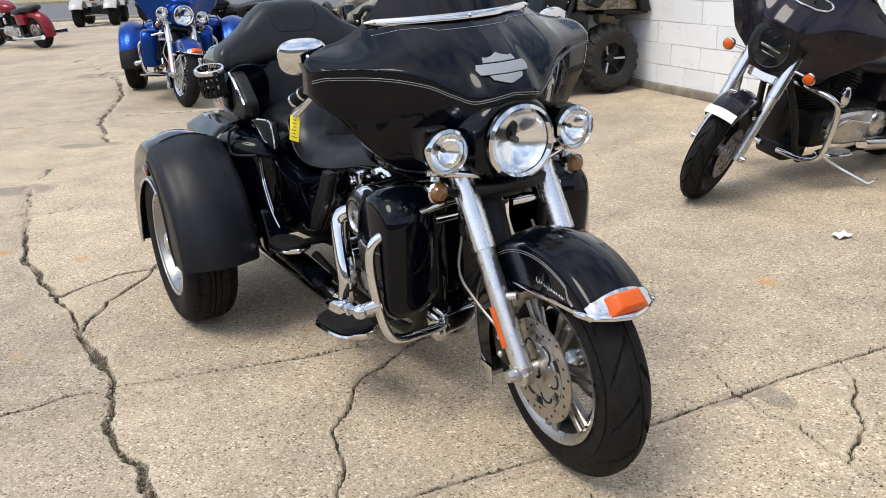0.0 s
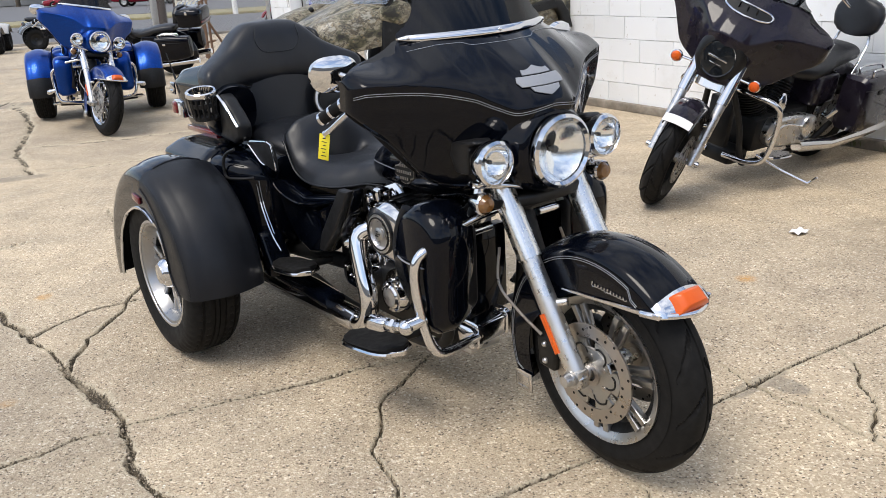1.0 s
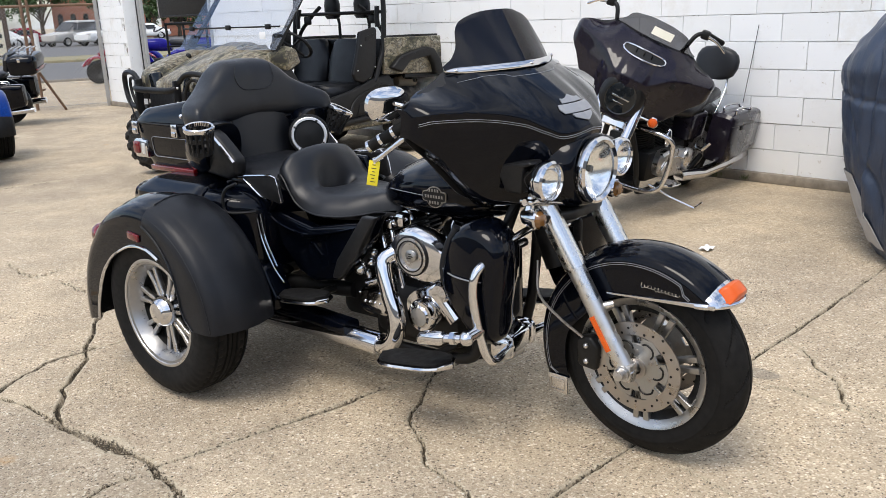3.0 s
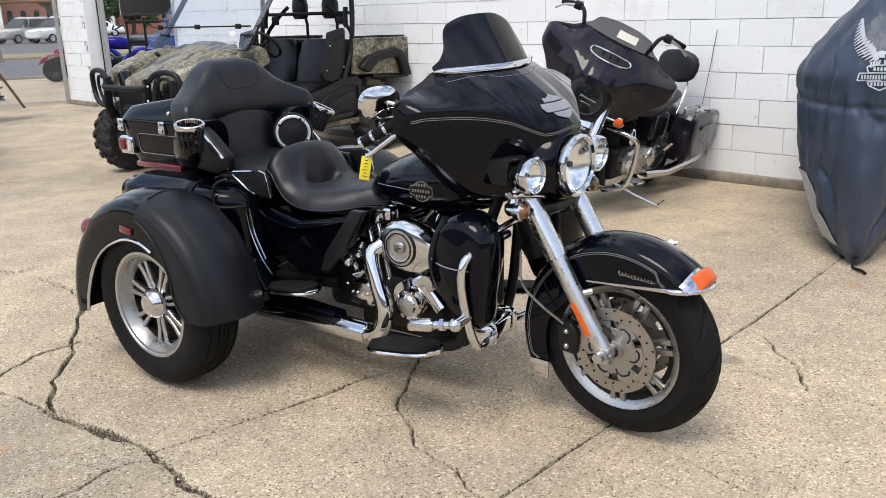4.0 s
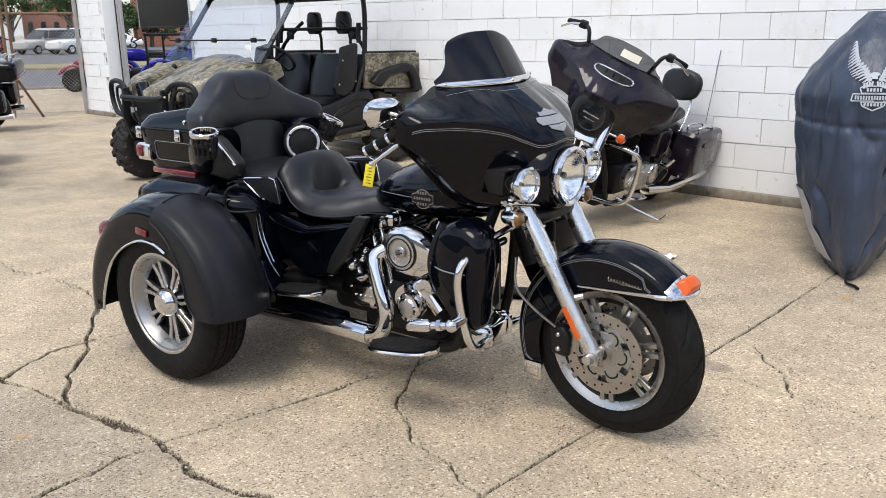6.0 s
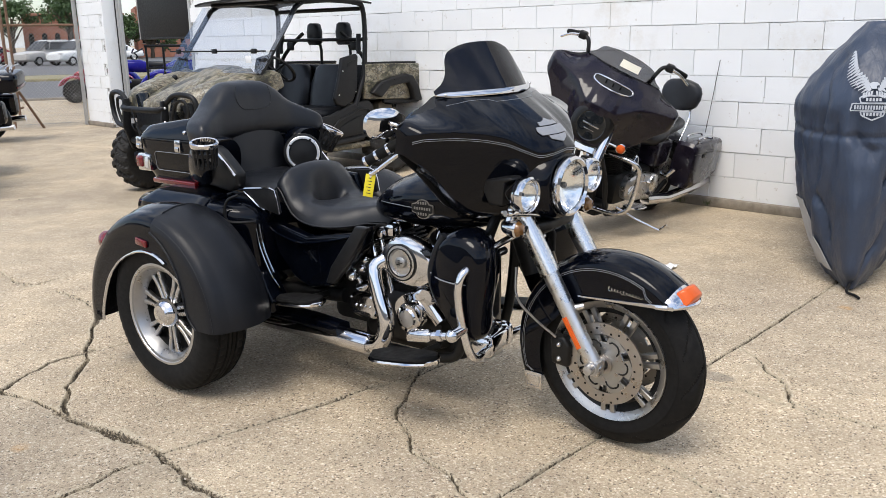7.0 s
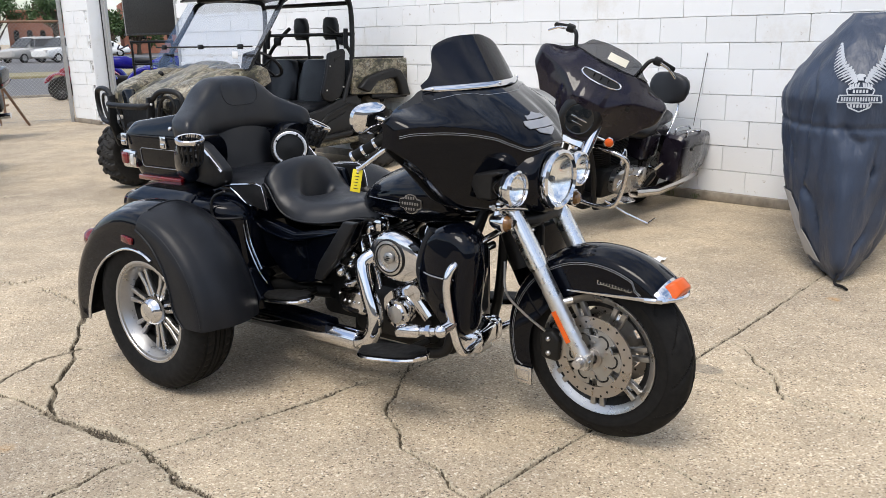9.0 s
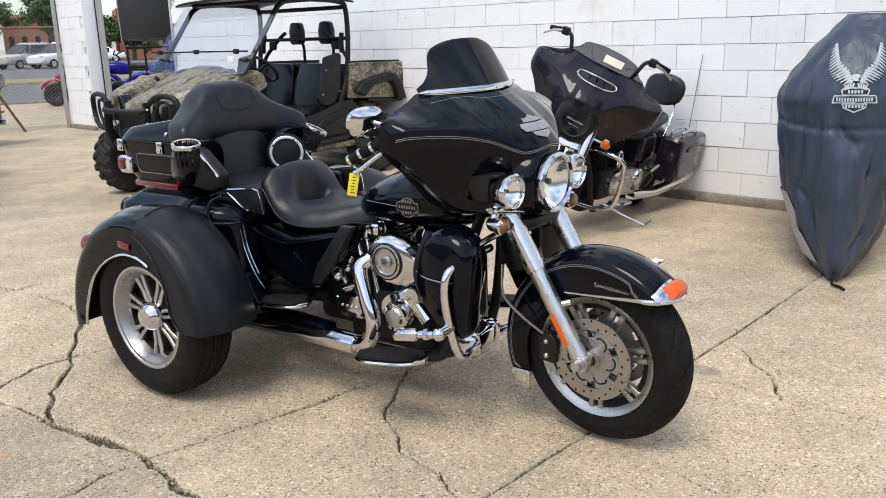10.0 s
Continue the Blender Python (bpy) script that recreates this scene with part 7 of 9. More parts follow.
    part("air_cleaner", Shape().lathe([(0.001, 0.05), (0.08, 0.045), (0.095, 0.02), (0.095, -0.02)], Matrix.Translation((0.78, -0.17, 0.56)) @ Matrix.Rotation(math.pi, 4, "X"), 30), CHROME, eng)
    for s in (-1, 1):
        part("frame_rail", Shape().tube([(1.20, s * 0.05, 0.76), (1.10, s * 0.13, 0.45), (1.02, s * 0.14, 0.22), (0.92, s * 0.15, 0.17), (0.35, s * 0.15, 0.18), (0.1, s * 0.16, 0.30)], 0.019, 12, 6), MATTE, t)
        ex = part("exhaust", Shape().tube([(0.55, s * 0.22, 0.235), (0.25, s * 0.26, 0.215), (-0.05, s * 0.275, 0.235), (-0.50, s * 0.275, 0.275)], 0.041, 18), CHROME, t, "long chrome silencer")
        if fairing:
            gp = [(1.10, s * 0.08, 0.635), (1.11, s * 0.25, 0.63), (1.08, s * 0.335, 0.60), (1.05, s * 0.35, 0.53), (1.06, s * 0.345, 0.34), (1.07, s * 0.31, 0.255), (1.08, s * 0.22, 0.225), (1.08, s * 0.06, 0.215)]
            part("crash_guard", Shape().tube(gp, 0.0165, 12, 6), CHROME, t, "chrome crash guard")
        fb = [oval((0.82 + 0.26 * k / 8, s * 0.33, 0.275 + 0.02 * k / 8), (0.055 * (1 - abs(k / 4 - 1) ** 3.5) ** 0.5 + 0.004, 0.010), (0, 0, 1), (0, 1, 0), 12, 3) for k in range(9)]
        part("footboard", Shape().rings(fb), CHROME, t, "chrome footboard")
    part("oil_cooler", Shape().box((1.10, 0, 0.42), (0.05, 0.16, 0.30), 0.01), MATTE, t)
    part("belly_pan", Shape().box((0.98, 0, 0.20), (0.20, 0.22, 0.10), 0.03), MATTE, t)
    part("shift_lever", Shape().tube([(0.56, 0.235, 0.37), (0.80, 0.25, 0.42), (0.98, 0.27, 0.36)], 0.007, 8, 4), CHROME, t)
    part("passenger_peg", Shape().tube([(0.30, 0.20, 0.40), (0.34, 0.26, 0.41), (0.33, 0.30, 0.47)], 0.016, 10), CHROME, t)
    part("side_cover", Shape().box((0.28, 0, 0.55), (0.28, 0.34, 0.20), 0.03), paint, t)
    if stand:
        g = math.tan(radians(lean))
        foot = (0.74, 0.46, 0.46 * g + 0.012)
        part("side_stand", Shape().tube([(0.88, 0.16, 0.21), (0.81, 0.30, 0.15), foot], 0.011, 10).tube([foot, (foot[0] - 0.01, foot[1] + 0.045, foot[2] + 0.055)], 0.008, 8), CHROME, t, "chrome side stand, folded out")
        if fairing:
            part("antenna", Shape().tube([(-0.38, 0.20, 0.66), (-0.40, 0.178, 0.95), (-0.43, 0.150, 1.24)], 0.0024, 6), RUBBER, t, "whip antenna")
    return t


def heading(x, y, deg):
    return Matrix.Translation((x, y, 0)) @ Matrix.Rotation(radians(deg), 4, "Z")


bike(heading(2.87, 5.33, -152), PURPLE, "dark blackberry touring motorcycle leaning on its side stand by the wall", 11.5, 24.0)
bike(heading(-2.74, 13.9, 166), BLACK, "black touring motorcycle with top box and saddlebags near the fence", 9.0, 12.0, True, True, True, False)
bike(heading(-7.35, 15.9, 146), RED, "dark red cruiser motorcycle parked on the lot", 9.0, 10.0, False, False, False, False)


# ---- covered motorcycle ----
def covered_bike(m):
    t = thing("covered_motorcycle", m, "motorcycle under a navy nylon cover with silver print", "motorcycle")
    rows = 110

    def ring_at(z, n=192, swell=0.0):
        xf = soft(z, (0.0, -0.03), (0.12, 0.03), (0.45, 0.05), (0.8, 0.02), (1.0, 0.0), (1.15, -0.06), (1.30, -0.15), (1.44, -0.30))
        w = soft(z, (0.0, 0.14), (0.06, 0.185), (0.20, 0.255), (0.39, 0.308), (0.55, 0.340), (0.82, 0.372), (0.97, 0.378), (1.06, 0.350), (1.21, 0.268), (1.348, 0.185), (1.44, 0.120))
        lean_y = soft(z, (0.95, 0.0), (1.21, 0.035), (1.44, 0.070))
        xb = soft(z, (0.0, -2.2), (0.9, -2.15), (1.0, -1.6), (1.12, -1.1), (1.44, -0.55))
        c, half = (xf + xb) / 2, (xf - xb) / 2
        out = []
        for k in range(n):
            a = math.tau * k / n
            ca, sa = math.cos(a), math.sin(a)
            # the front narrows towards the wheel
            x = c + half * math.copysign(abs(ca) ** 0.75, ca)
            front = max(0.0, (x - (xf - 0.55)) / 0.55)
            narrow = 1 - front ** 1.5 * soft(z, (0.0, 0.50), (0.4, 0.54), (0.75, 0.34), (1.0, 0.2), (1.44, 0.0))
            y = (w + swell) * math.copysign(abs(sa) ** 0.75, sa) * narrow + lean_y
            p = Vector((x, y, z))
            fold = noise.noise(Vector((x * 5, y * 5, z * 1.2))) * 0.030 + noise.noise(Vector((x * 13, y * 13, z * 2.2 + 5))) * 0.016 + noise.noise(Vector((x * 26, y * 26, z * 9))) * 0.004
            crease = abs(noise.noise(Vector((x * 3.1 + 2, y * 3.6, z * 1.5 + 4)))) + 0.5 * abs(noise.noise(Vector((x * 7 + z * 2, y * 7, z * 3.1 - 2))))
            fold += (0.018 - 0.085 * math.exp(-crease * 9)) * min(1, (1.5 - z) * 2) * (0.6 - 0.55 * min(1, max(0, (z - 0.80) / 0.08)) * min(1, front * 2))
            fold += 0.007 * math.sin(math.atan2(y, x - c) * 60) * math.exp(-((z - 0.845) / 0.06) ** 2) - 0.014 * math.exp(-((z - 0.845) / 0.016) ** 2)
            # long valleys where the front panel meets the side panels
            side = abs(math.atan2(y - lean_y, (x - (xf - 0.75))))
            low = min(1, max(0, (z - 0.06) / 0.15)) * min(1, max(0, (1.25 - z) / 0.2))
            edge = 0.40 + 0.05 * math.sin(z * 5.0) + 0.02 * math.sin(z * 17.0)
            fold += low * (0.020 * math.exp(-((side - edge + 0.08) / 0.05) ** 2) - 0.024 * math.exp(-((side - edge) / 0.035) ** 2))
            d = Vector((ca, sa, 0))
            out.append(p + d * (fold + swell))
        return out

    rings = [ring_at(0.01 + 1.43 * (k / rows)) for k in range(rows + 1)]
    part("cover", Shape().rings(rings), NAVY, t, "navy nylon cover with an elastic waist", 70)
    # pale side panel low on the flank
    def panel(u, v):
        z = 0.08 + 0.34 * v
        ring = ring_at(z, 96, 0.006)
        k = (73 + 8 * u) + (1 - v) * 6
        a = ring[int(k) % 96].lerp(ring[(int(k) + 1) % 96], k - int(k))
        return tuple(a)
    part("side_panel", Shape().shell(panel, 10, 10, 0.002), GREYCLOTH, t, "silver-grey heat panel")
    # print on the front: spread wings over a shield, plain shapes
    em = Shape()

    def onto(y, z):
        xf = soft(z, (0.0, -0.03), (0.12, 0.03), (0.45, 0.05), (0.8, 0.02), (1.0, 0.0), (1.15, -0.06), (1.30, -0.15), (1.44, -0.30))
        return Vector((xf + 0.034 - 1.9 * y * y - 0.10 * abs(y), y, z))

    def patch(outline):
        n = len(outline)
        em.add([onto(y + 0.02, z) for y, z in outline] + [onto(y + 0.02, z) - Vector((0.004, 0, 0)) for y, z in outline], [tuple(range(n))] + [(k, (k + 1) % n, n + (k + 1) % n, n + k) for k in range(n)])
    for s in (-1, 1):
        for row, reach in ((0, 1.0), (1, 0.62)):
            for k in range(15):
                u = k / 14
                z0 = 1.100 + 0.182 * u - 0.006 * row
                y0 = soft(u, (0.0, 0.016), (0.30, 0.040), (0.55, 0.082), (1.0, 0.100))
                z1 = z0 - soft(u, (0.0, 0.022), (0.5, 0.040), (1.0, 0.008))
                y1 = y0 + reach * (soft(u, (0.0, 0.045), (0.25, 0.078), (0.55, 0.054), (0.85, 0.034), (1.0, 0.016)))
                e = 0.0044 if row == 0 else 0.0030
                patch([(s * y0, z0 - e), (s * (y0 + y1) / 2, (z0 + z1) / 2 + 0.004 - e), (s * y1, z1 - e * 0.4), (s * y1, z1 + e * 0.4), (s * (y0 + y1) / 2, (z0 + z1) / 2 + 0.006 + e), (s * y0, z0 + e)])
        # rays of the tail beside the shield
        for k in range(4):
            patch([(s * (0.006 + 0.013 * k), 1.088 - 0.003 * k), (s * (0.015 + 0.013 * k), 1.086 - 0.003 * k), (s * (0.020 + 0.011 * k), 1.062 - 0.004 * k), (s * (0.010 + 0.011 * k), 1.064 - 0.004 * k)])
    patch([(-0.028, 1.122), (-0.012, 1.132), (0.012, 1.130), (0.022, 1.120), (0.008, 1.112), (0.012, 1.098), (-0.014, 1.098)])

    def band(points, t=0.0032):
        """An outline drawn as thin strokes."""
        for (ya, za), (yb, zb) in zip(points, points[1:] + points[:1]):
            dy, dz = yb - ya, zb - za
            q = t / max(math.hypot(dy, dz), 1e-6)
            patch([(ya - dz * q, za + dy * q), (ya + dz * q, za - dy * q), (yb + dz * q, zb - dy * q), (yb - dz * q, zb + dy * q)])
    band([(-0.105, 0.986), (-0.098, 1.022), (0.098, 1.022), (0.105, 0.986)])
    band([(-0.058, 1.026), (-0.066, 1.052), (-0.050, 1.062), (0.050, 1.062), (0.066, 1.052), (0.058, 1.026)])
    band([(-0.058, 0.982), (-0.050, 0.962), (0.0, 0.940), (0.050, 0.962), (0.058, 0.982)])
    for k in range(14):
        y = -0.088 + 0.0127 * k
        patch([(y, 0.994), (y, 1.014), (y + 0.008, 1.014), (y + 0.008, 0.994)])
    for z, n in ((1.044, 5), (0.970, 6)):
        for k in range(n):
            y = (k - (n - 1) / 2) * 0.0155
            patch([(y - 0.005, z - 0.008), (y - 0.005, z + 0.008), (y + 0.005, z + 0.008), (y + 0.005, z - 0.008)])
    part("print", em, PRINT, t, "silver winged-shield print")
    part("strap", Shape().tube([(0.02, 0.0, 0.05), (0.05, -0.01, 0.012), (0.09, 0.03, 0.008), (0.13, 0.05, 0.006)], 0.008, 6, 4), RUBBER, t, "black tie strap on the ground")


covered_bike(heading(2.475, 2.93, -138))


# ---- side-by-side utility vehicle ----
CAB_PARTS = ("cage_bar", "roof", "windscreen", "screen_bar", "screen_clip", "sticker", "seat_belt", "belt_buckle")
STRETCHED = CAB_PARTS + ("headrest", "headrest_post", "seat", "seat_back", "dashboard", "steering_wheel", "wheel_spoke", "steering_column", "chassis")
def utility_vehicle(m):
    t = thing("utility_vehicle", m, "camouflage side-by-side utility vehicle with clear windscreen, backed to the wall", "utility vehicle")
    WB, R, TY = 2.10, 0.325, 0.64
    for x in (0, WB):
        for s in (-1, 1):
            w = part("wheel", tyre_shape(R, 0.25, 0.155, knobby_tread, 144, 0.8).moved(Matrix.Translation((x, s * TY, R))), DUSTY_RUBBER, t, "knobby mud tyre")
            rim = Shape().lathe([(0.16, -0.06), (0.165, s * 0.10), (0.15, s * 0.10), (0.14, s * 0.03), (0.05, s * 0.02), (0.045, s * 0.05), (0.001, s * 0.05)], Matrix.Translation((x, s * TY, R)), 32)
            part("rim", rim, MATTE, w, "black wheel rim")
            for k in range(6):
                a = math.tau * k / 6
                part("spoke", Shape().tube([(x + 0.05 * math.cos(a), s * (TY + 0.045), R + 0.05 * math.sin(a)), (x + 0.15 * math.cos(a), s * (TY + 0.085), R + 0.15 * math.sin(a))], 0.012, 8), ALLOY if k % 2 else MATTE, w)
            part("suspension_arm", Shape().tube([(x, s * 0.20, 0.36), (x, s * 0.48, R)], 0.02, 8), MATTE, t)
    part("chassis", Shape().box((0.95, 0, 0.36), (2.5, 0.62, 0.12), 0.03).box((0.9, 0, 0.33), (1.25, 1.18, 0.05), 0.02), MATTE, t, "black chassis and floor")
    # bonnet: a raised middle between two pods, with a dark valley each side
    rings = []
    for x, w, z0, z1 in ((2.33, 0.24, 0.78, 0.84), (2.31, 0.30, 0.74, 0.885), (2.24, 0.36, 0.74, 0.925), (2.12, 0.40, 0.76, 0.972), (1.96, 0.43, 0.78, 1.030), (1.80, 0.45, 0.80, 1.085), (1.66, 0.46, 0.82, 1.140), (1.58, 0.46, 0.84, 1.165), (1.52, 0.45, 0.84, 1.165)):
        ring = []
        for k in range(56):
            u = -1 + 2 * k / 55
            plateau = 0.040 * max(0.0, min(1.0, (x - 1.35) / 0.3)) * math.exp(-((u + 0.05) / 0.42) ** 6)
            groove = 0.016 * math.exp(-((abs(u) - 0.62) / 0.06) ** 2)
            ring.append(Vector((x, -u * w, z1 - 0.02 + plateau - groove - 0.10 * max(0, abs(u) - 0.80) / 0.20)))
        for k in range(8):
            u = 1 - 2 * k / 7
            ring.append(Vector((x, -u * w * 0.96, z0)))
        rings.append(ring)
    hood = part("bonnet", Shape().rings(rings), CAMO, t, "camouflage bonnet", 50)
    # thin pale line running lengthwise on the bonnet
    part("bonnet_scrape", Shape().tube([(2.16, 0.15, 0.936), (1.98, 0.15, 1.008), (1.80, 0.155, 1.062)], 0.005, 6), GREYBODY, hood, "pale line along the bonnet")
    for s in (-1, 1):
        pod = []
        for x, y0, y1, z0, z1 in ((2.33, 0.33, 0.46, 0.80, 0.87), (2.31, 0.29, 0.52, 0.76, 0.945), (2.25, 0.28, 0.58, 0.72, 0.995), (2.10, 0.30, 0.63, 0.72, 1.045), (1.92, 0.33, 0.66, 0.74, 1.090), (1.76, 0.36, 0.67, 0.76, 1.115), (1.62, 0.40, 0.67, 0.78, 1.115), (1.54, 0.44, 0.66, 0.80, 1.09)):
            mid = (y0 + y1) / 2
            pod.append([Vector((x, s * y, z)) for y, z in ((y0, z0), (y0 + 0.01, z1 - 0.09), (y0 + 0.035, z1 - 0.035), (mid - 0.02, z1), (mid + 0.045, z1 - 0.006), (y1 - 0.03, z1 - 0.05), (y1, z1 - 0.13), (y1 - 0.01, z0), (mid, z0 - 0.01))])
        part("front_fender", Shape().rings(pod), CAMO, t, "camouflage front mudguard", 50)
        part("headlight", Shape().slab([(0.20, 0.79), (0.30, 0.80), (0.33, 0.93), (0.27, 0.95)], "x", 2.22, 2.325, 0.012).moved(Matrix.Scale(s, 4, Vector((0, 1, 0)))), CARGLASS, t, "dark headlight")
        part("bonnet_bolt", Shape().ball((1.86, s * 0.385, 1.062), 0.028, 8), PLASTIC, hood, "black rubber stop")
        # cage, behind the windscreen
        a_post = [(1.72, s * 0.665, 1.00), (1.60, s * 0.665, 1.17), (1.20, s * 0.655, 1.69), (1.10, s * 0.65, 1.745)]
        part("cage_post", Shape().tube(a_post, 0.024, 12), MATTE, t, "black cage tube")
        part("hinge_bracket", Shape().slab([(1.63, 1.12), (1.69, 1.09), (1.70, 1.14), (1.61, 1.25), (1.58, 1.24)], "y", -0.02, 0.02, 0.008).moved(Matrix.Translation((0, s * 0.665, 0))), PLASTIC, t, "black windscreen bracket")
        roof_rail = [(1.10, s * 0.65, 1.745), (0.78, s * 0.66, 1.762), (0.42, s * 0.66, 1.745), (0.335, s * 0.66, 1.69), (0.325, s * 0.67, 1.50), (0.345, s * 0.68, 1.25), (0.375, s * 0.68, 1.03), (0.42, s * 0.68, 0.93), (0.50, s * 0.68, 0.74)]
        part("cage_post", Shape().tube(roof_rail, 0.025, 12, 3), MATTE, t, "black cage tube")
        part("cage_brace", Shape().tube([(0.32, s * 0.66, 1.14), (0.31, s * 0.60, 1.24), (0.30, s * 0.40, 1.40), (0.30, s * 0.30, 1.46)], 0.020, 8, 3), MATTE, t)
        part("brace_gusset", Shape().box((0.31, s * 0.50, 1.33), (0.03, 0.11, 0.09), 0.02), MATTE, t)
        rail = [(1.58, s * 0.68, 0.40), (1.0, s * 0.71, 0.38), (0.44, s * 0.70, 0.42)]
        part("rock_rail", Shape().tube(rail, 0.030, 10), MATTE, t)
        door = part("side_door", Shape().slab([(0.28, 0.42), (0.95, 0.36), (1.12, 0.50), (1.10, 0.63), (0.80, 0.685), (0.55, 0.765), (0.33, 0.80), (0.25, 0.73)], "y", -0.03, 0.03, 0.02).moved(Matrix.Translation((0, s * 0.665, 0))), PLASTIC, t, "black plastic lower side panel")
        part("door_ridge", Shape().tube([(0.90, s * 0.70, 0.42), (0.82, s * 0.70, 0.56), (0.74, s * 0.70, 0.62), (0.45, s * 0.70, 0.71), (0.33, s * 0.70, 0.69), (0.31, s * 0.70, 0.46)], 0.014, 8), PLASTIC, door, "moulded ridge")
        part("door_inset", Shape().slab([(0.38, 0.47), (0.78, 0.44), (0.74, 0.55), (0.46, 0.645), (0.38, 0.63)], "y", -0.006, 0.006, 0.005).moved(Matrix.Translation((0, s * 0.698, 0))), MATTE, door)
        part("sill_panel", Shape().box((0.75, s * 0.66, 0.345), (0.95, 0.06, 0.06), 0.015), CAMO, t, "camouflage sill panel")
        part("kick_panel", Shape().slab([(1.72, 1.02), (1.56, 1.02), (1.32, 0.66), (1.14, 0.50), (1.58, 0.42), (1.76, 0.60)], "y", -0.025, 0.025, 0.015).moved(Matrix.Translation((0, s * 0.655, 0))), PLASTIC, t, "black plastic front side panel")
        part("dash_side", Shape().slab([(1.75, 0.98), (1.74, 1.08), (1.55, 1.14), (1.44, 1.10), (1.40, 0.98), (1.55, 0.92)], "y", -0.03, 0.03, 0.02).moved(Matrix.Translation((0, s * 0.66, 0))), CAMO, t, "camouflage cowl side")
        guard = part("shoulder_guard", Shape().slab([(0.66, 1.215), (0.46, 1.255), (0.435, 1.23), (0.465, 0.90), (0.53, 0.785), (0.65, 0.735), (0.75, 0.765), (0.78, 0.83), (0.71, 1.02)], "y", -0.025, 0.025, 0.02).moved(Matrix.Translation((0, s * 0.655, 0))), PLASTIC, t, "black shoulder guard")
        part("guard_slot", Shape().slab([(0.60, 1.165), (0.48, 1.20), (0.50, 1.16), (0.60, 1.13)], "y", -0.004, 0.004, 0.002).moved(Matrix.Translation((0, s * 0.682, 0))), MATTE, guard)
        for x, z in ((0.66, 1.09), (0.49, 0.88), (0.72, 0.86)):
            part("guard_screw", Shape().ball((x, s * 0.681, z), 0.008, 6), SATIN, guard)
        # seats
        st = part("seat", Shape().rings([oval((0.62, s * 0.245, z), (0.25, w), (0, 1, 0), (1, 0, 0), 20, 3.5) for z, w in ((0.60, 0.22), (0.63, 0.245), (0.70, 0.245), (0.735, 0.21))]), LEATHER, t, "black vinyl bucket seat", 60)
        part("seat_back", Shape().rings([oval((0.42 - 0.18 * (z - 0.7), s * 0.245, z), (w, 0.055), (1, 0, 0), (0, 1, 0), 22, 3) for z, w in ((0.68, 0.19), (0.74, 0.235), (0.95, 0.235), (1.14, 0.19), (1.18, 0.14))]), LEATHER, st, "seat backrest", 60)
        hr = part("headrest", Shape().rings([oval((0.26, s * 0.20, z), (w, 0.04), (1, 0, 0), (0, 1, 0), 18, 2.8) for z, w in ((1.36, 0.06), (1.39, 0.09), (1.52, 0.095), (1.60, 0.075), (1.62, 0.04))]), LEATHER, t, "black headrest", 60)
        part("headrest_post", Shape().tube([(0.21, s * 0.20, 1.45), (0.18, s * 0.20, 1.30), (0.18, s * 0.20, 1.10)], 0.014, 8), MATTE, hr)
        part("seat_belt", Shape().tube([(0.18, s * 0.52, 1.52), (0.20, s * 0.53, 1.40), (0.20, s * 0.535, 1.30)], 0.022, 8), MATTE, t, "belt reel")
        part("belt_buckle", Shape().box((0.20, s * 0.535, 1.345), (0.03, 0.03, 0.05), 0.006), RED, t, "red belt tongue")
    part("cage_bar", Shape().tube([(0.94, -0.58, 1.86), (0.94, 0.58, 1.86)], 0.024, 10), MATTE, t)
    part("cage_bar", Shape().tube([(0.17, -0.58, 1.80), (0.17, 0.58, 1.80)], 0.024, 10), MATTE, t)
    part("cage_bar", Shape().tube([(0.155, -0.59, 1.46), (0.155, 0.59, 1.46)], 0.02, 10), MATTE, t)
    part("roof", Shape().shell(lambda u, v: (0.12 + 0.98 * u, -0.64 + 1.28 * v, 1.885 + 0.045 * math.sin(math.pi * v) ** 0.5 + 0.03 * math.sin(math.pi * u) - 0.02), 12, 16, 0.02), PLASTIC, t, "black plastic roof")
    # windscreen: two panes with a bar and clips
    def screen(z0, z1):
        def fn(u, v):
            z = z0 + (z1 - z0) * v
            k = (z - 1.08) / (1.83 - 1.08)
            return (1.500 - 0.50 * k, -0.665 + 1.33 * u, z)
        return Shape().shell(fn, 4, 4, 0.006)
    for a, b in ((1.14, 1.345), (1.365, 1.84)):
        ob = part("windscreen", screen(a, b), CLEAR, t, "clear plastic windscreen pane")
        ob.visible_shadow = False
    part("screen_bar", Shape().box((1.385, 0, 1.255), (0.014, 1.31, 0.016), 0.003), MATTE, t, "dark joint between the panes")
    for y in (-0.52, 0.0, 0.52):
        part("screen_clip", Shape().box((1.393, y, 1.255), (0.02, 0.06, 0.05), 0.006), MATTE, t, "black clip")
    part("sticker", Shape().box((1.43, 0.49, 1.185), (0.004, 0.07, 0.07), 0.001, None), WHITE_TAPE, t, "white label on the windscreen")
    # wheel and dash
    part("dashboard", Shape().rings([oval((1.40, y, 1.0), (0.10, 0.09), (0, 0, 1), (1, 0, 0), 16, 3) for y in (-0.54, -0.5, 0.5, 0.54)]), PLASTIC, t, "black dashboard")
    q = Matrix.Translation((1.17, 0.27, 1.10)) @ Vector((-0.75, 0, 0.55)).to_track_quat("Y", "Z").to_matrix().to_4x4()
    sw = part("steering_wheel", Shape().lathe([(0.165 + 0.016 * math.cos(b), 0.016 * math.sin(b)) for b in (math.tau * k / 10 for k in range(10))], q, 36, True), PLASTIC, t, "black steering wheel")
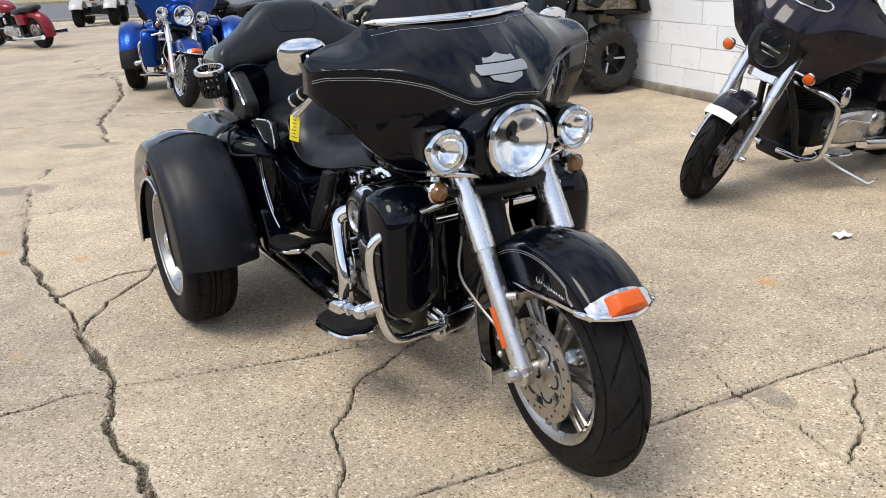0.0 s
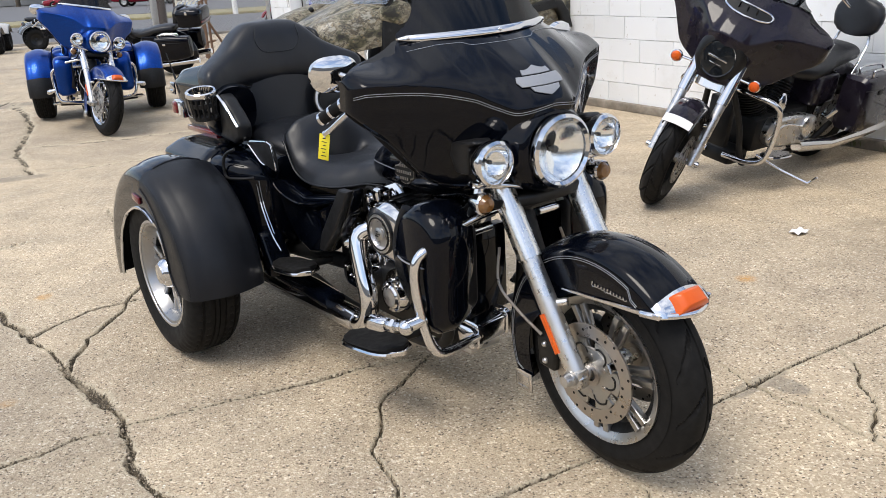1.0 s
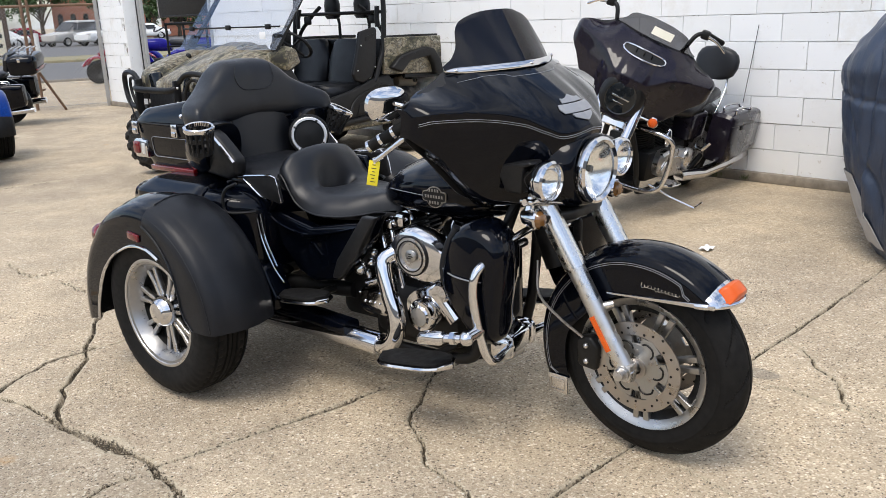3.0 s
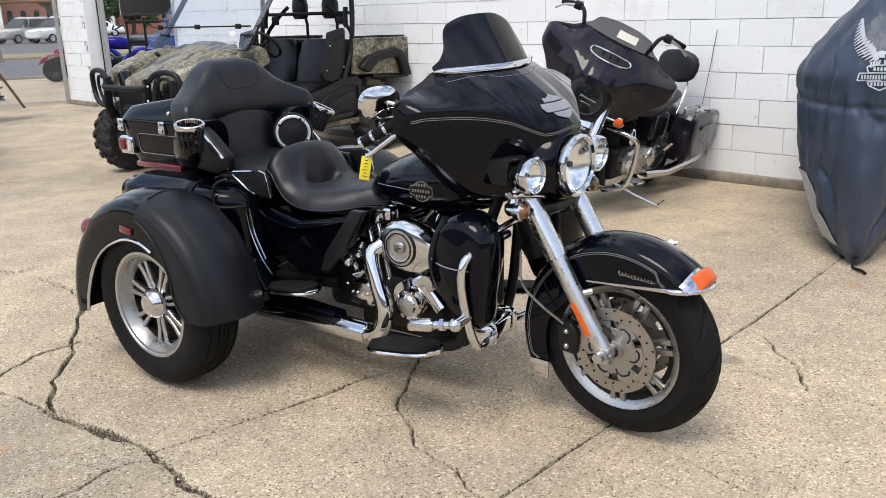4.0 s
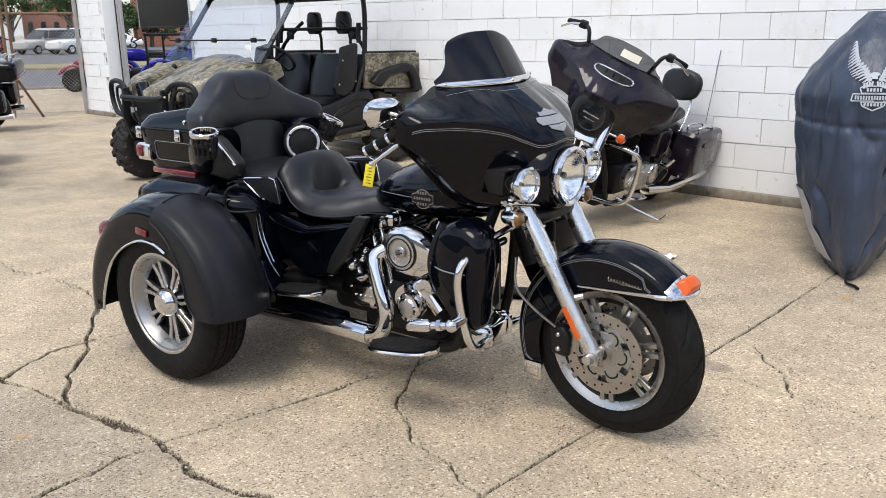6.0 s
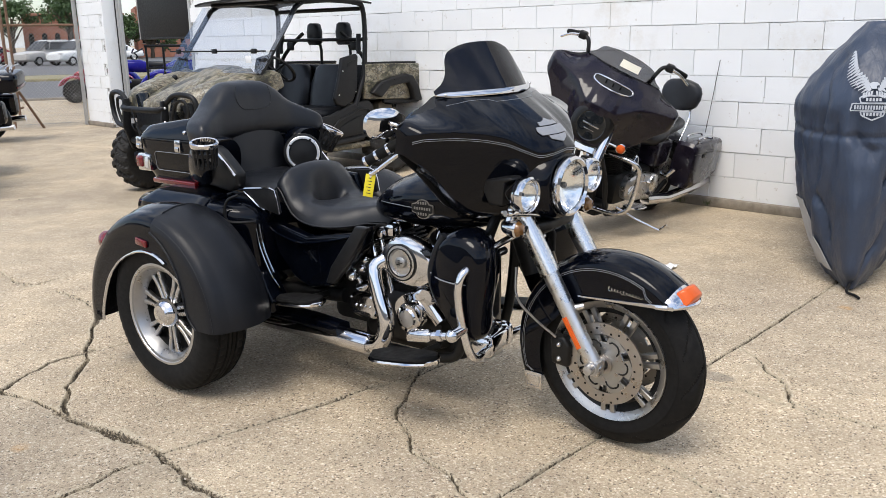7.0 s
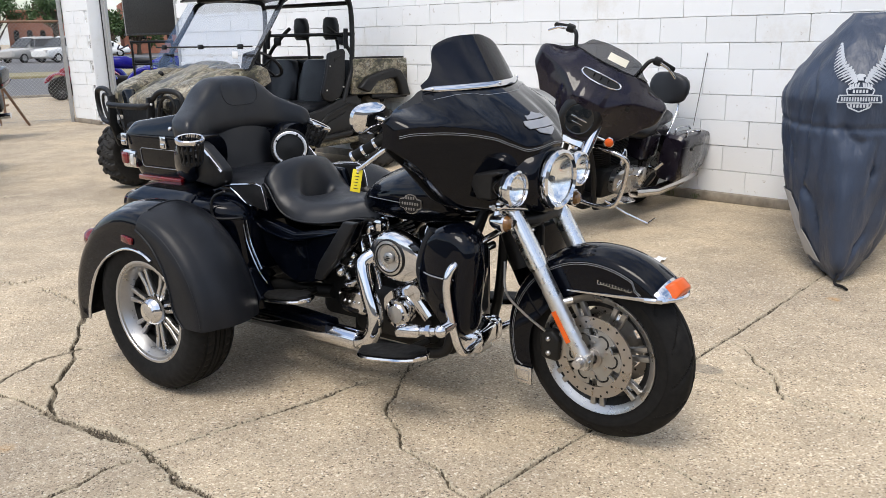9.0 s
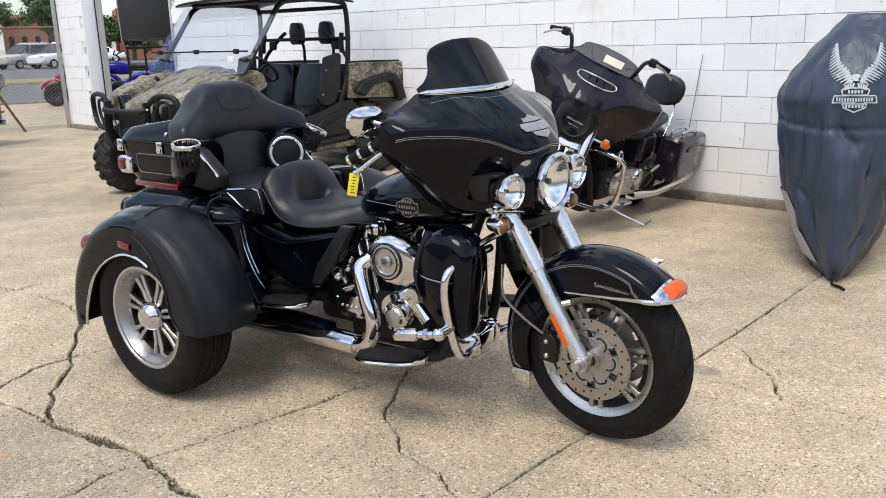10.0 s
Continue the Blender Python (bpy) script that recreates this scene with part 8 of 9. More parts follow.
    for k in range(3):
        a = math.tau * k / 3 + 0.5
        p = q @ Vector((0.16 * math.cos(a), 0, 0.16 * math.sin(a)))
        part("wheel_spoke", Shape().tube([q @ Vector((0, -0.03, 0)), p], 0.012, 8), PLASTIC, sw)
    part("steering_column", Shape().tube([q @ Vector((0, 0, 0)), (1.42, 0.27, 0.98)], 0.022, 10), PLASTIC, sw)
    # cargo bed
    outline = [(-0.565, 0.755), (0.39, 0.80), (0.37, 1.15), (-0.49, 1.135), (-0.535, 1.115), (-0.565, 1.02)]
    bed = part("cargo_bed", Shape().slab(outline, "y", 0.66, 0.71, 0.014), CAMO, t, "camouflage cargo bed")
    part("bed_side", Shape().slab(outline, "y", -0.71, -0.66, 0.014), CAMO, bed)
    part("bed_floor", Shape().box((-0.09, 0, 0.80), (0.92, 1.30, 0.04), 0.01), PLASTIC, bed)
    part("bed_front", Shape().box((0.36, 0, 0.98), (0.03, 1.30, 0.32), 0.008), PLASTIC, bed)
    part("tailgate", Shape().box((-0.545, 0, 0.94), (0.03, 1.30, 0.32), 0.008), CAMO, bed)
    for s in (-1, 1):
        part("bed_rail", Shape().tube([(0.36, s * 0.655, 1.155), (-0.15, s * 0.655, 1.150), (-0.50, s * 0.655, 1.140)], 0.013, 8), PLASTIC, bed, "black bed rail")
        part("bed_bar", Shape().tube([(0.10, s * 0.68, 0.765), (-0.60, s * 0.68, 0.735)], 0.022, 8), MATTE, bed, "black bar under the bed")
        part("bed_flare", Shape().slab([(0.34, 0.86), (0.21, 0.968), (0.02, 1.008), (-0.18, 1.038), (-0.285, 1.014), (-0.373, 0.911), (-0.43, 0.74), (-0.30, 0.75), (-0.265, 0.87), (-0.21, 0.945), (0.07, 0.914), (0.20, 0.806)], "y", -0.04, 0.04, 0.02).moved(Matrix.Translation((0, s * 0.735, 0))), PLASTIC, bed, "black bed arch flare")
        for x, z in ((0.20, 0.945), (0.02, 0.983), (-0.18, 1.012)):
            part("flare_rivet", Shape().ball((x, s * 0.776, z), 0.008, 6), MATTE, bed)
    part("tail_lamp", Shape().box((-0.565, 0.675, 0.97), (0.03, 0.05, 0.12), 0.008), REDLENS, bed)
    part("muffler", Shape().tube([(0.03, 0.50, 0.695), (0.0, 0.50, 0.695), (-0.22, 0.50, 0.69), (-0.24, 0.50, 0.69)], [0.045, 0.062, 0.062, 0.045], 20), GRIT, t, "rusty tan muffler")
    part("muffler_tip", Shape().lathe([(0.016, -0.02), (0.026, -0.02), (0.026, 0.02), (0.016, 0.02)], Matrix.Translation((-0.18, 0.56, 0.70)), 18, True), MATTE, t)
    part("step_plate", Shape().box((-0.30, 0.3, 0.73), (0.5, 0.7, 0.03), 0.008), MATTE, t)
    # bull bar: plates, wide side loops and two cross tubes
    for s in (-1, 1):
        part("bull_bar_plate", Shape().slab([(2.30, 0.40), (2.42, 0.45), (2.485, 0.66), (2.465, 0.90), (2.40, 0.905), (2.41, 0.66), (2.34, 0.52), (2.28, 0.48)], "y", -0.014, 0.014, 0.005).moved(Matrix.Translation((0, s * 0.31, 0))), MATTE, t, "black bull bar plate")
        for x, z in ((2.44, 0.84), (2.45, 0.72), (2.42, 0.56)):
            part("plate_bolt", Shape().ball((x, s * 0.327, z), 0.012, 6), SATIN, t)
        loop = [(2.42, s * 0.32, 0.88), (2.41, s * 0.42, 0.945), (2.39, s * 0.55, 0.955), (2.37, s * 0.66, 0.92), (2.36, s * 0.68, 0.80), (2.37, s * 0.63, 0.70), (2.40, s * 0.52, 0.66), (2.43, s * 0.33, 0.64)]
        part("bull_bar_loop", Shape().tube(loop, 0.023, 10, 4), MATTE, t, "black bull bar loop")
        inner = [(2.40, s * 0.36, 0.66), (2.40, s * 0.38, 0.80), (2.39, s * 0.44, 0.89), (2.38, s * 0.54, 0.895), (2.37, s * 0.57, 0.80), (2.38, s * 0.50, 0.68)]
        part("lamp_guard", Shape().tube(inner, 0.014, 8, 4), MATTE, t, "black headlamp guard")
        part("lamp_backing", Shape().box((2.30, s * 0.47, 0.80), (0.06, 0.24, 0.18), 0.03), PLASTIC, t, "black lamp housing")
    for z, x in ((0.52, 2.42), (0.82, 2.485)):
        part("bull_bar_tube", Shape().tube([(x - 0.04, -0.31, z + 0.02), (x, -0.24, z), (x, 0.24, z), (x - 0.04, 0.31, z + 0.02)], 0.027, 10, 3), MATTE, t, "black bull bar tube")
    part("grille", Shape().box((2.32, 0, 0.66), (0.05, 0.64, 0.28), 0.02), PLASTIC, t)
    part("winch", Shape().tube([(2.38, -0.12, 0.62), (2.38, 0.12, 0.62)], 0.05, 14), MATTE, t, "black winch drum")
    # longer and wider than drawn, a little lower in the cab, which stands well forward
    for ob in t.children_recursive:
        kind = ob.name.split(".")[0]
        if kind not in STRETCHED:
            continue
        ahead = 0.14 if kind in CAB_PARTS else -0.09 if kind.startswith("headrest") else 0.06 if kind in ("seat", "seat_back") else -0.12 if kind in ("steering_wheel", "wheel_spoke") else 0.0
        raised = 0.09 if kind in ("screen_clip", "screen_bar") else 0.035 if kind.startswith("headrest") else 0.08 if kind == "sticker" else 0.05 if kind in ("steering_wheel", "wheel_spoke") else 0.0
        for p in ob.data.vertices:
            x, y, z = p.co
            p.co = ((x * 1.09 if x > 0 else x * 1.1) + ahead, y * 1.14, (z if z < 0.9 else 0.9 + (z - 0.9) * 0.88) + raised)


utility_vehicle(heading(1.34, 8.76, -152.5))


# ---- quads ----
def quad(m, body, label):
    t = thing("quad_bike", m, label, "quad bike", "quads on the lot")
    for x in (0, 1.15):
        for s in (-1, 1):
            w = part("wheel", tyre_shape(0.27, 0.22, 0.13, knobby_tread, 96, 0.8).moved(Matrix.Translation((x, s * 0.42, 0.27))), RUBBER, t, "knobby tyre")
            part("rim", Shape().lathe([(0.135, -0.06), (0.135, s * 0.08), (0.12, s * 0.07), (0.04, s * 0.03), (0.001, s * 0.04)], Matrix.Translation((x, s * 0.42, 0.27)), 20), MATTE, w)
            part("axle", Shape().tube([(x, 0, 0.29), (x, s * 0.36, 0.27)], 0.03, 8), MATTE, t)
            part("fender", fender_shell(x, 0.27, 0.16, 0.39, 25, 155, lambda d: 0.05, 0.02, 0.008, 0.04, s * 0.40, 24), body, t, "plastic mudguard")
    part("frame", Shape().box((0.57, 0, 0.36), (1.1, 0.24, 0.22), 0.04), MATTE, t)
    part("tank", Shape().rings([oval((x, 0, z), (w, h), (0, 0, 1), (0, 1, 0), 18, 2.6) for x, w, h, z in ((0.55, 0.08, 0.08, 0.66), (0.70, 0.13, 0.11, 0.69), (0.95, 0.14, 0.10, 0.70), (1.15, 0.10, 0.06, 0.66))]), body, t, "coloured tank and nose")
    part("seat", Shape().rings([oval((x, 0, z), (w, h), (0, 0, 1), (0, 1, 0), 18, 3) for x, w, h, z in ((-0.15, 0.10, 0.04, 0.74), (-0.08, 0.13, 0.06, 0.73), (0.3, 0.13, 0.06, 0.71), (0.55, 0.09, 0.06, 0.72), (0.60, 0.05, 0.03, 0.72))]), LEATHER, t, "black seat", 60)
    part("handlebar", Shape().tube([(0.72, -0.36, 0.98), (0.80, -0.12, 0.92), (0.80, 0.12, 0.92), (0.72, 0.36, 0.98)], 0.013, 8, 4), MATTE, t)
    part("rear_panel", Shape().box((-0.20, 0, 0.62), (0.06, 0.34, 0.12), 0.02), body, t)
    part("tail_lamp", Shape().box((-0.235, 0, 0.63), (0.02, 0.12, 0.05), 0.006), REDLENS, t)
    part("rear_axle", Shape().tube([(0, -0.40, 0.27), (0, 0.40, 0.27)], 0.028, 8), STEEL, t)
    return t


quad(heading(-8.45, 21.3, 100), SILVER_PAINT, "silver and white sport quad parked on the lot")
quad(heading(-7.35, 21.9, 20), GREY_PAINT, "dark grey sport quad parked on the lot")
quad(heading(-0.42, 22.55, 175), RED, "red sport quad standing beyond the fence")
quad(heading(0.75, 19.9, 165) @ Matrix.Scale(1.3, 4), BLUEPLASTIC, "blue sport quad seen through the bay")
quad(heading(1.75, 18.8, 170) @ Matrix.Scale(1.3, 4), BLUEPLASTIC, "blue sport quad seen through the bay")


# ---- bay opening ----
board = thing("black_panel", WM @ Matrix.Translation((9.66, -0.12, 0)), "black roller panel hanging in the bay opening", "panel")
part("sheet", Shape().box((0, 0, 2.13), (1.97, 0.05, 1.34), 0.01), PLASTIC, board)
part("bottom_bar", Shape().box((0, 0, 1.46), (2.0, 0.07, 0.03), 0.008), MATTE, board)
part("cord", Shape().tube([(0.90, 0.04, 2.8), (0.91, 0.05, 1.9), (0.89, 0.05, 1.45)], 0.008, 6), GALV, board, "pale pull cord")
rack = thing("steel_rack", Matrix.Translation((0.12, 16.2, 0)), "black steel tube rack inside the bay", "rack")
for x in (-0.35, -0.05, 0.35):
    part("post", Shape().tube([(x, 0, 0), (x, 0, 1.32)], 0.022, 8), MATTE, rack)
part("rail", Shape().tube([(-0.38, 0, 1.34), (0.38, 0, 1.34)], 0.024, 8), MATTE, rack)
part("rail", Shape().tube([(-0.38, 0, 0.95), (0.38, 0, 0.95)], 0.02, 8), MATTE, rack)
lime = thing("lime_board", WM @ Matrix.Translation((9.13, -0.45, 0)), "lime green plastic board standing inside the bay", "board")
part("board", Shape().slab([(-0.11, 0.0), (0.10, 0.0), (0.13, 0.9), (0.05, 1.55), (-0.03, 1.55), (-0.06, 0.9)], "y", -0.02, 0.02, 0.006), LIME, lime)

# ---- fence ----
fence = thing("chain_link_fence", Matrix.Translation((-1.36, 15.98, 0)), "rusty chain-link fence with pipe rails", "fence")
FL, FH = 2.1, 1.72
part("post", Shape().tube([(0, 0, 0), (0, 0, FH + 1.5)], 0.035, 12), GALV, fence, "galvanised end post")
part("post", Shape().tube([(-1.15, -0.06, 0), (-1.15, -0.06, 2.3)], 0.025, 10), RUST, fence, "rusty post")
part("top_rail", Shape().tube([(0, 0, FH), (-FL, -0.1, FH)], 0.022, 10), RUST, fence, "rusty top rail")
part("bottom_wire", Shape().tube([(0, 0, 0.05), (-FL, -0.1, 0.05)], 0.004, 6), GALV, fence)
wires = Shape()
step = 0.062
k = -FH
while k < FL:
    for s in (1, -1):
        a0, a1 = (max(k, 0), max(0, -k)), (min(k + FH, FL), min(FH, FL - k))
        if s == 1:
            p, q = a0, a1
        else:
            p, q = (a0[0], FH - a0[1]), (a1[0], FH - a1[1])
        if abs(p[0] - q[0]) > 0.02:
            wires.tube([(-p[0], -0.05 * p[0] + 0.002 * s, 0.03 + p[1] * 0.98), (-q[0], -0.05 * q[0] + 0.002 * s, 0.03 + q[1] * 0.98)], 0.0022, 4, 0, False)
    k += step
wire_ob = part("wire_mesh", wires, GALV, fence, "diamond wire mesh")
wire_ob["kind"] = "stuff"
gate = thing("gate_frame", Matrix.Translation((-2.45, 15.2, 0)), "rusty steel gate frame standing open", "gate")
part("post", Shape().tube([(0, 0, 0.1), (0.0, 0, 2.4)], 0.022, 8), RUST, gate)
part("post", Shape().tube([(0.07, 0.3, 0.15), (0.07, 0.3, 2.4)], 0.022, 8), RUST, gate)
part("rail", Shape().tube([(-0.35, -0.1, 0.30), (0.12, 0.5, 0.36)], 0.018, 8), RUST, gate)
part("brace", Shape().tube([(0.05, 0.2, 0.75), (0.40, 0.5, 0.0)], 0.022, 8), RUST, gate)
pole = tagged(new("metal_pole", Shape().tube([(-3.4, 16.1, 0), (-3.32, 16.1, 4.6)], 0.06, 14).mesh("metal_pole", GALV)), "tall galvanised steel pole beside the fence", "pole")
tagged(new("wooden_pole", Shape().tube([(-5.75, 30.0, -0.1), (-5.62, 30.0, 8.0)], 0.15, 14).mesh("wooden_pole", WOOD_DARK)), "dark wooden utility pole by the street", "utility pole")
bollard = tagged(new("bollard", Shape().tube([(-4.2, 38.9, -0.1), (-4.2, 38.9, 1.15)], 0.12, 14).mesh("bollard", WHITE_PAINT)), "white painted steel bollard by the street", "bollard")
signb = thing("sign_board", Matrix.Translation((-4.0, 24.2, 0)) @ Matrix.Rotation(radians(-12), 4, "Z"), "cream lettered board on a dark timber frame, writing unreadable", "sign")
part("back_board", Shape().box((0, 0, 1.30), (0.80, 0.06, 1.25), 0.01), WOOD_DARK, signb)
part("face", Shape().box((-0.02, -0.035, 1.15), (0.62, 0.02, 0.85), 0.006), SIGN, signb)
for x in (-0.2, 0.0, 0.2):
    part("lamp", Shape().ball((x, -0.05, 1.76), 0.05, 8), WHITE_PAINT, signb, "white round lamp")
for k, (x, z, w) in enumerate(((-0.18, 1.42, 0.18), (0.13, 1.42, 0.2), (-0.17, 1.20, 0.2), (0.14, 1.20, 0.2), (-0.17, 0.96, 0.2), (0.13, 0.96, 0.18))):
    part("letter_bar", Shape().box((x, -0.048, z), (w, 0.006, 0.10), 0.002), INK, signb)
for x in (-0.36, 0.36):
    part("leg", Shape().box((x, 0, 0.35), (0.08, 0.08, 0.75), 0.01), WOOD_DARK, signb)


# ---- cars ----
def car(m, paint, label, suv=True):
    t = thing("parked_car", m, label, "car", "cars across the street")
    L, W = (4.6, 1.85) if suv else (4.5, 1.75)
    H = 1.82 if suv else 1.42
    belt = 1.08 if suv else 0.88
    body = [oval((x, 0, (lo + hi) / 2), (w, (hi - lo) / 2), (0, 0, 1), (0, 1, 0), 24, 4.5) for x, w, lo, hi in ((-L / 2, W * 0.40, 0.45, belt - 0.1), (-L / 2 + 0.1, W * 0.47, 0.32, belt - 0.02), (-1.0, W * 0.5, 0.26, belt), (0.9, W * 0.5, 0.26, belt), (1.35, W * 0.49, 0.28, belt - 0.04), (L / 2 - 0.15, W * 0.46, 0.32, belt - 0.16), (L / 2, W * 0.38, 0.42, belt - 0.28))]
    bd = part("body", Shape().rings(body), paint, t, "painted body")
    back, rear_top = (-L / 2 + 0.12, -L / 2 + 0.45) if suv else (-L / 2 + 0.55, -0.9)
    rings = []
    for z, x0, x1, w in ((belt - 0.06, back, 1.05, W * 0.46), (belt + 0.02, back + 0.03, 0.98, W * 0.455), (H - 0.08, rear_top, 0.25, W * 0.38), (H, rear_top + 0.15, 0.05, W * 0.32)):
        rings.append(oval(((x0 + x1) / 2, 0, z), ((x1 - x0) / 2, w), (0, 1, 0), (1, 0, 0), 28, 6))
    part("cabin", Shape().rings(rings), paint, bd, "roof and pillars")
    for s in (-1, 1):
        for a, b in ((-1.35, -0.55), (-0.45, 0.35), (0.42, 0.75)) if suv else ((-0.85, -0.2), (-0.12, 0.5)):
            pane = Shape().shell(lambda u, v: (a + (b - a) * u - (0.28 * v if b > 0.3 else 0.06 * v) + (0.0 if a > -1 else 0.12 * v), s * (W * 0.462 - (W * 0.08) * v + 0.008), belt + 0.04 + (H - 0.16 - belt - 0.04) * v), 4, 4, 0.01 * s)
            part("side_window", pane, CARGLASS, bd, "dark side window")
        for x in (-1.35, 1.38):
            w = part("wheel", Shape().lathe([(0.20, -0.1), (0.30, -0.11), (0.335, -0.08), (0.335, 0.08), (0.30, 0.11), (0.20, 0.1)], Matrix.Translation((x, s * (W / 2 - 0.12), 0.335)), 28), RUBBER, t, "tyre")
            rim = Shape().lathe([(0.205, s * 0.09), (0.19, s * 0.10), (0.17, s * 0.07), (0.05, s * 0.07), (0.04, s * 0.09), (0.001, s * 0.09)], Matrix.Translation((x, s * (W / 2 - 0.12), 0.335)), 20)
            part("rim", rim, ALLOY, w)
        part("headlight", Shape().box((L / 2 - 0.12, s * W * 0.34, belt - 0.26), (0.2, 0.32, 0.13), 0.04), SILVER_PAINT, bd)
        part("tail_lamp", Shape().box((-L / 2 + 0.06, s * W * 0.40, belt - 0.12), (0.12, 0.14, 0.26), 0.03), REDLENS, bd)
    ws = Shape().shell(lambda u, v: (1.04 - 0.78 * v + 0.012, (u * 2 - 1) * (W * 0.42 - 0.08 * v), belt + 0.03 + (H - 0.13 - belt) * v), 6, 4, 0.01)
    part("windscreen", ws, CARGLASS, bd)
    return t


def on_street(x, y, deg):
    return Matrix.Translation((x, y, -0.035)) @ Matrix.Rotation(radians(deg), 4, "Z")


car(on_street(-4.0, 69.0, 224), SILVER_PAINT, "beige sport utility vehicle parked across the street")
car(on_street(-1.7, 66.8, 222), WHITE_PAINT, "white sport utility vehicle parked across the street")
car(on_street(-7.9, 70.5, 208), RED, "red car parked across the street", False)
car(on_street(-12.6, 63.5, 175), RED, "red pickup-like car parked across the street")
car(on_street(-17.4, 64.0, 175), RED, "red car parked across the street", False)
car(on_street(-9.2, 68.5, 190), WHITE_PAINT, "white car parked across the street", False)
car(on_street(1.4, 82.0, 178), WHITE_PAINT, "white car seen through the bay", False)


# ---- far buildings and trees ----
def brick_house(m, length, high, label):
    t = thing("brick_building", m, label, "building")
    part("wall", Shape().box((0, 0, high / 2), (length, 8, high)), BRICK, t, "red brick wall")
    part("parapet", Shape().box((0, -4.05, high - 0.12), (length + 0.1, 0.2, 0.24), 0.02), BRICK, t)
    part("roof", Shape().box((0, 0, high + 0.03), (length - 0.2, 7.8, 0.05)), PLINTH, t)
    n = int(length / 1.15)
    for k in range(n):
        x = -length / 2 + 0.7 + k * (length - 1.2) / max(n - 1, 1)
        arch = [(x - 0.24, 1.45), (x + 0.24, 1.45), (x + 0.24, 2.35)] + [(x + 0.24 * math.cos(a), 2.35 + 0.24 * math.sin(a)) for a in (math.pi * j / 6 for j in range(1, 6))] + [(x - 0.24, 2.35)]
        w = part("window", Shape().slab(arch, "y", -4.06, -3.98), CARGLASS, t, "dark arched window")
        part("sill", Shape().box((x, -4.08, 1.40), (0.6, 0.14, 0.08), 0.01), PLINTH, w)
    return t


brick_house(Matrix.Translation((-2.0, 99, 0)), 9.6, 4.5, "low red brick building with arched windows")
brick_house(Matrix.Translation((8.5, 100, 0)), 9.0, 5.2, "low red brick shop seen through the bay")
structure("backdrop_building", Shape().box((-26, 96, 1.6), (26, 6, 3.2), 0.05), GREYBODY, "low grey building across the street", "building")


def leaf_tree(x, y, high, wide, seed, label):
    r = random.Random(seed)
    t = thing("tree", Matrix.Translation((x, y, -0.05)), label, "tree", "street trees")
    trunk = Shape().tube([(0, 0, 0), (r.uniform(-0.1, 0.1), 0, high * 0.25), (r.uniform(-0.2, 0.2), r.uniform(-0.2, 0.2), high * 0.6)], [0.22, 0.18, 0.12], 10, 4)
    tips = []
    for k in range(9):
        a, z = r.uniform(0, math.tau), high * r.uniform(0.22, 0.5)
        tip = (math.cos(a) * wide * r.uniform(0.3, 0.75), math.sin(a) * wide * r.uniform(0.3, 0.75), z + high * r.uniform(0.15, 0.4))
        trunk.tube([(0, 0, z), tuple(0.5 * c for c in tip[:2]) + ((z + tip[2]) / 2 + 0.1,), tip], [0.09, 0.06, 0.03], 6, 3)
        tips.append(tip)
    part("trunk", trunk, BARK, t, "forked trunk and limbs")
    crown = Shape()
    for k in range(34):
        base = r.choice(tips) if k > 8 else (0, 0, high * 0.75)
        c = Vector((base[0] + r.gauss(0, wide * 0.25), base[1] + r.gauss(0, wide * 0.25), base[2] + r.gauss(0, high * 0.10)))
        for j in range(70):
            d = Vector((r.gauss(0, 1), r.gauss(0, 1), r.gauss(0, 0.8))).normalized()
            p = c + d * wide * 0.24 * r.uniform(0.3, 1.0)
            s = r.uniform(0.10, 0.2)
            u = Vector((r.uniform(-1, 1), r.uniform(-1, 1), r.uniform(-1, 1))).normalized()
            w = d.cross(u).normalized()
            crown.add([p - u * s, p + w * s * 0.55, p + u * s, p - w * s * 0.55], [(0, 1, 2, 3)])
    part("crown", crown, LEAF, t, "loose green leaf crown", flip=False)


leaf_tree(-7.6, 92, 6.6, 2.4, 1, "broad leafy street tree")
leaf_tree(-2.4, 88, 7.0, 2.6, 2, "broad leafy street tree")
leaf_tree(-9.6, 96, 7.5, 3.2, 3, "broad leafy street tree")
leaf_tree(-4.6, 110, 9.5, 4.0, 4, "tall leafy tree behind the brick building")
leaf_tree(2.6, 90, 4.0, 2.4, 5, "leafy tree seen through the bay")
leaf_tree(5.0, 91, 3.6, 2.2, 6, "leafy tree seen through the bay")
for k, (x, y, hgt) in enumerate(((-15, 92, 8.0), (-22, 88, 7.0), (-12.5, 84, 6.5), (-30, 90, 8.5), (-40, 92, 8.0), (-52, 95, 9.0))):
    leaf_tree(x, y, hgt, 3.2, 20 + k, "leafy tree across the street")

# ---- small litter ----
lit = Shape().shell(lambda u, v: (-0.045 + 0.09 * u, -0.03 + 0.06 * v, 0.006 + 0.012 * math.sin(5 * u + 3 * v) ** 2), 8, 6, 0.0015).moved(Matrix.Translation((1.914, 3.752, 0.0)) @ Matrix.Rotation(0.4, 4, "Z"))
tagged(new("paper_scrap", lit.mesh("paper_scrap", WHITE_TAPE)), "crumpled white paper scrap on the concrete", "litter")


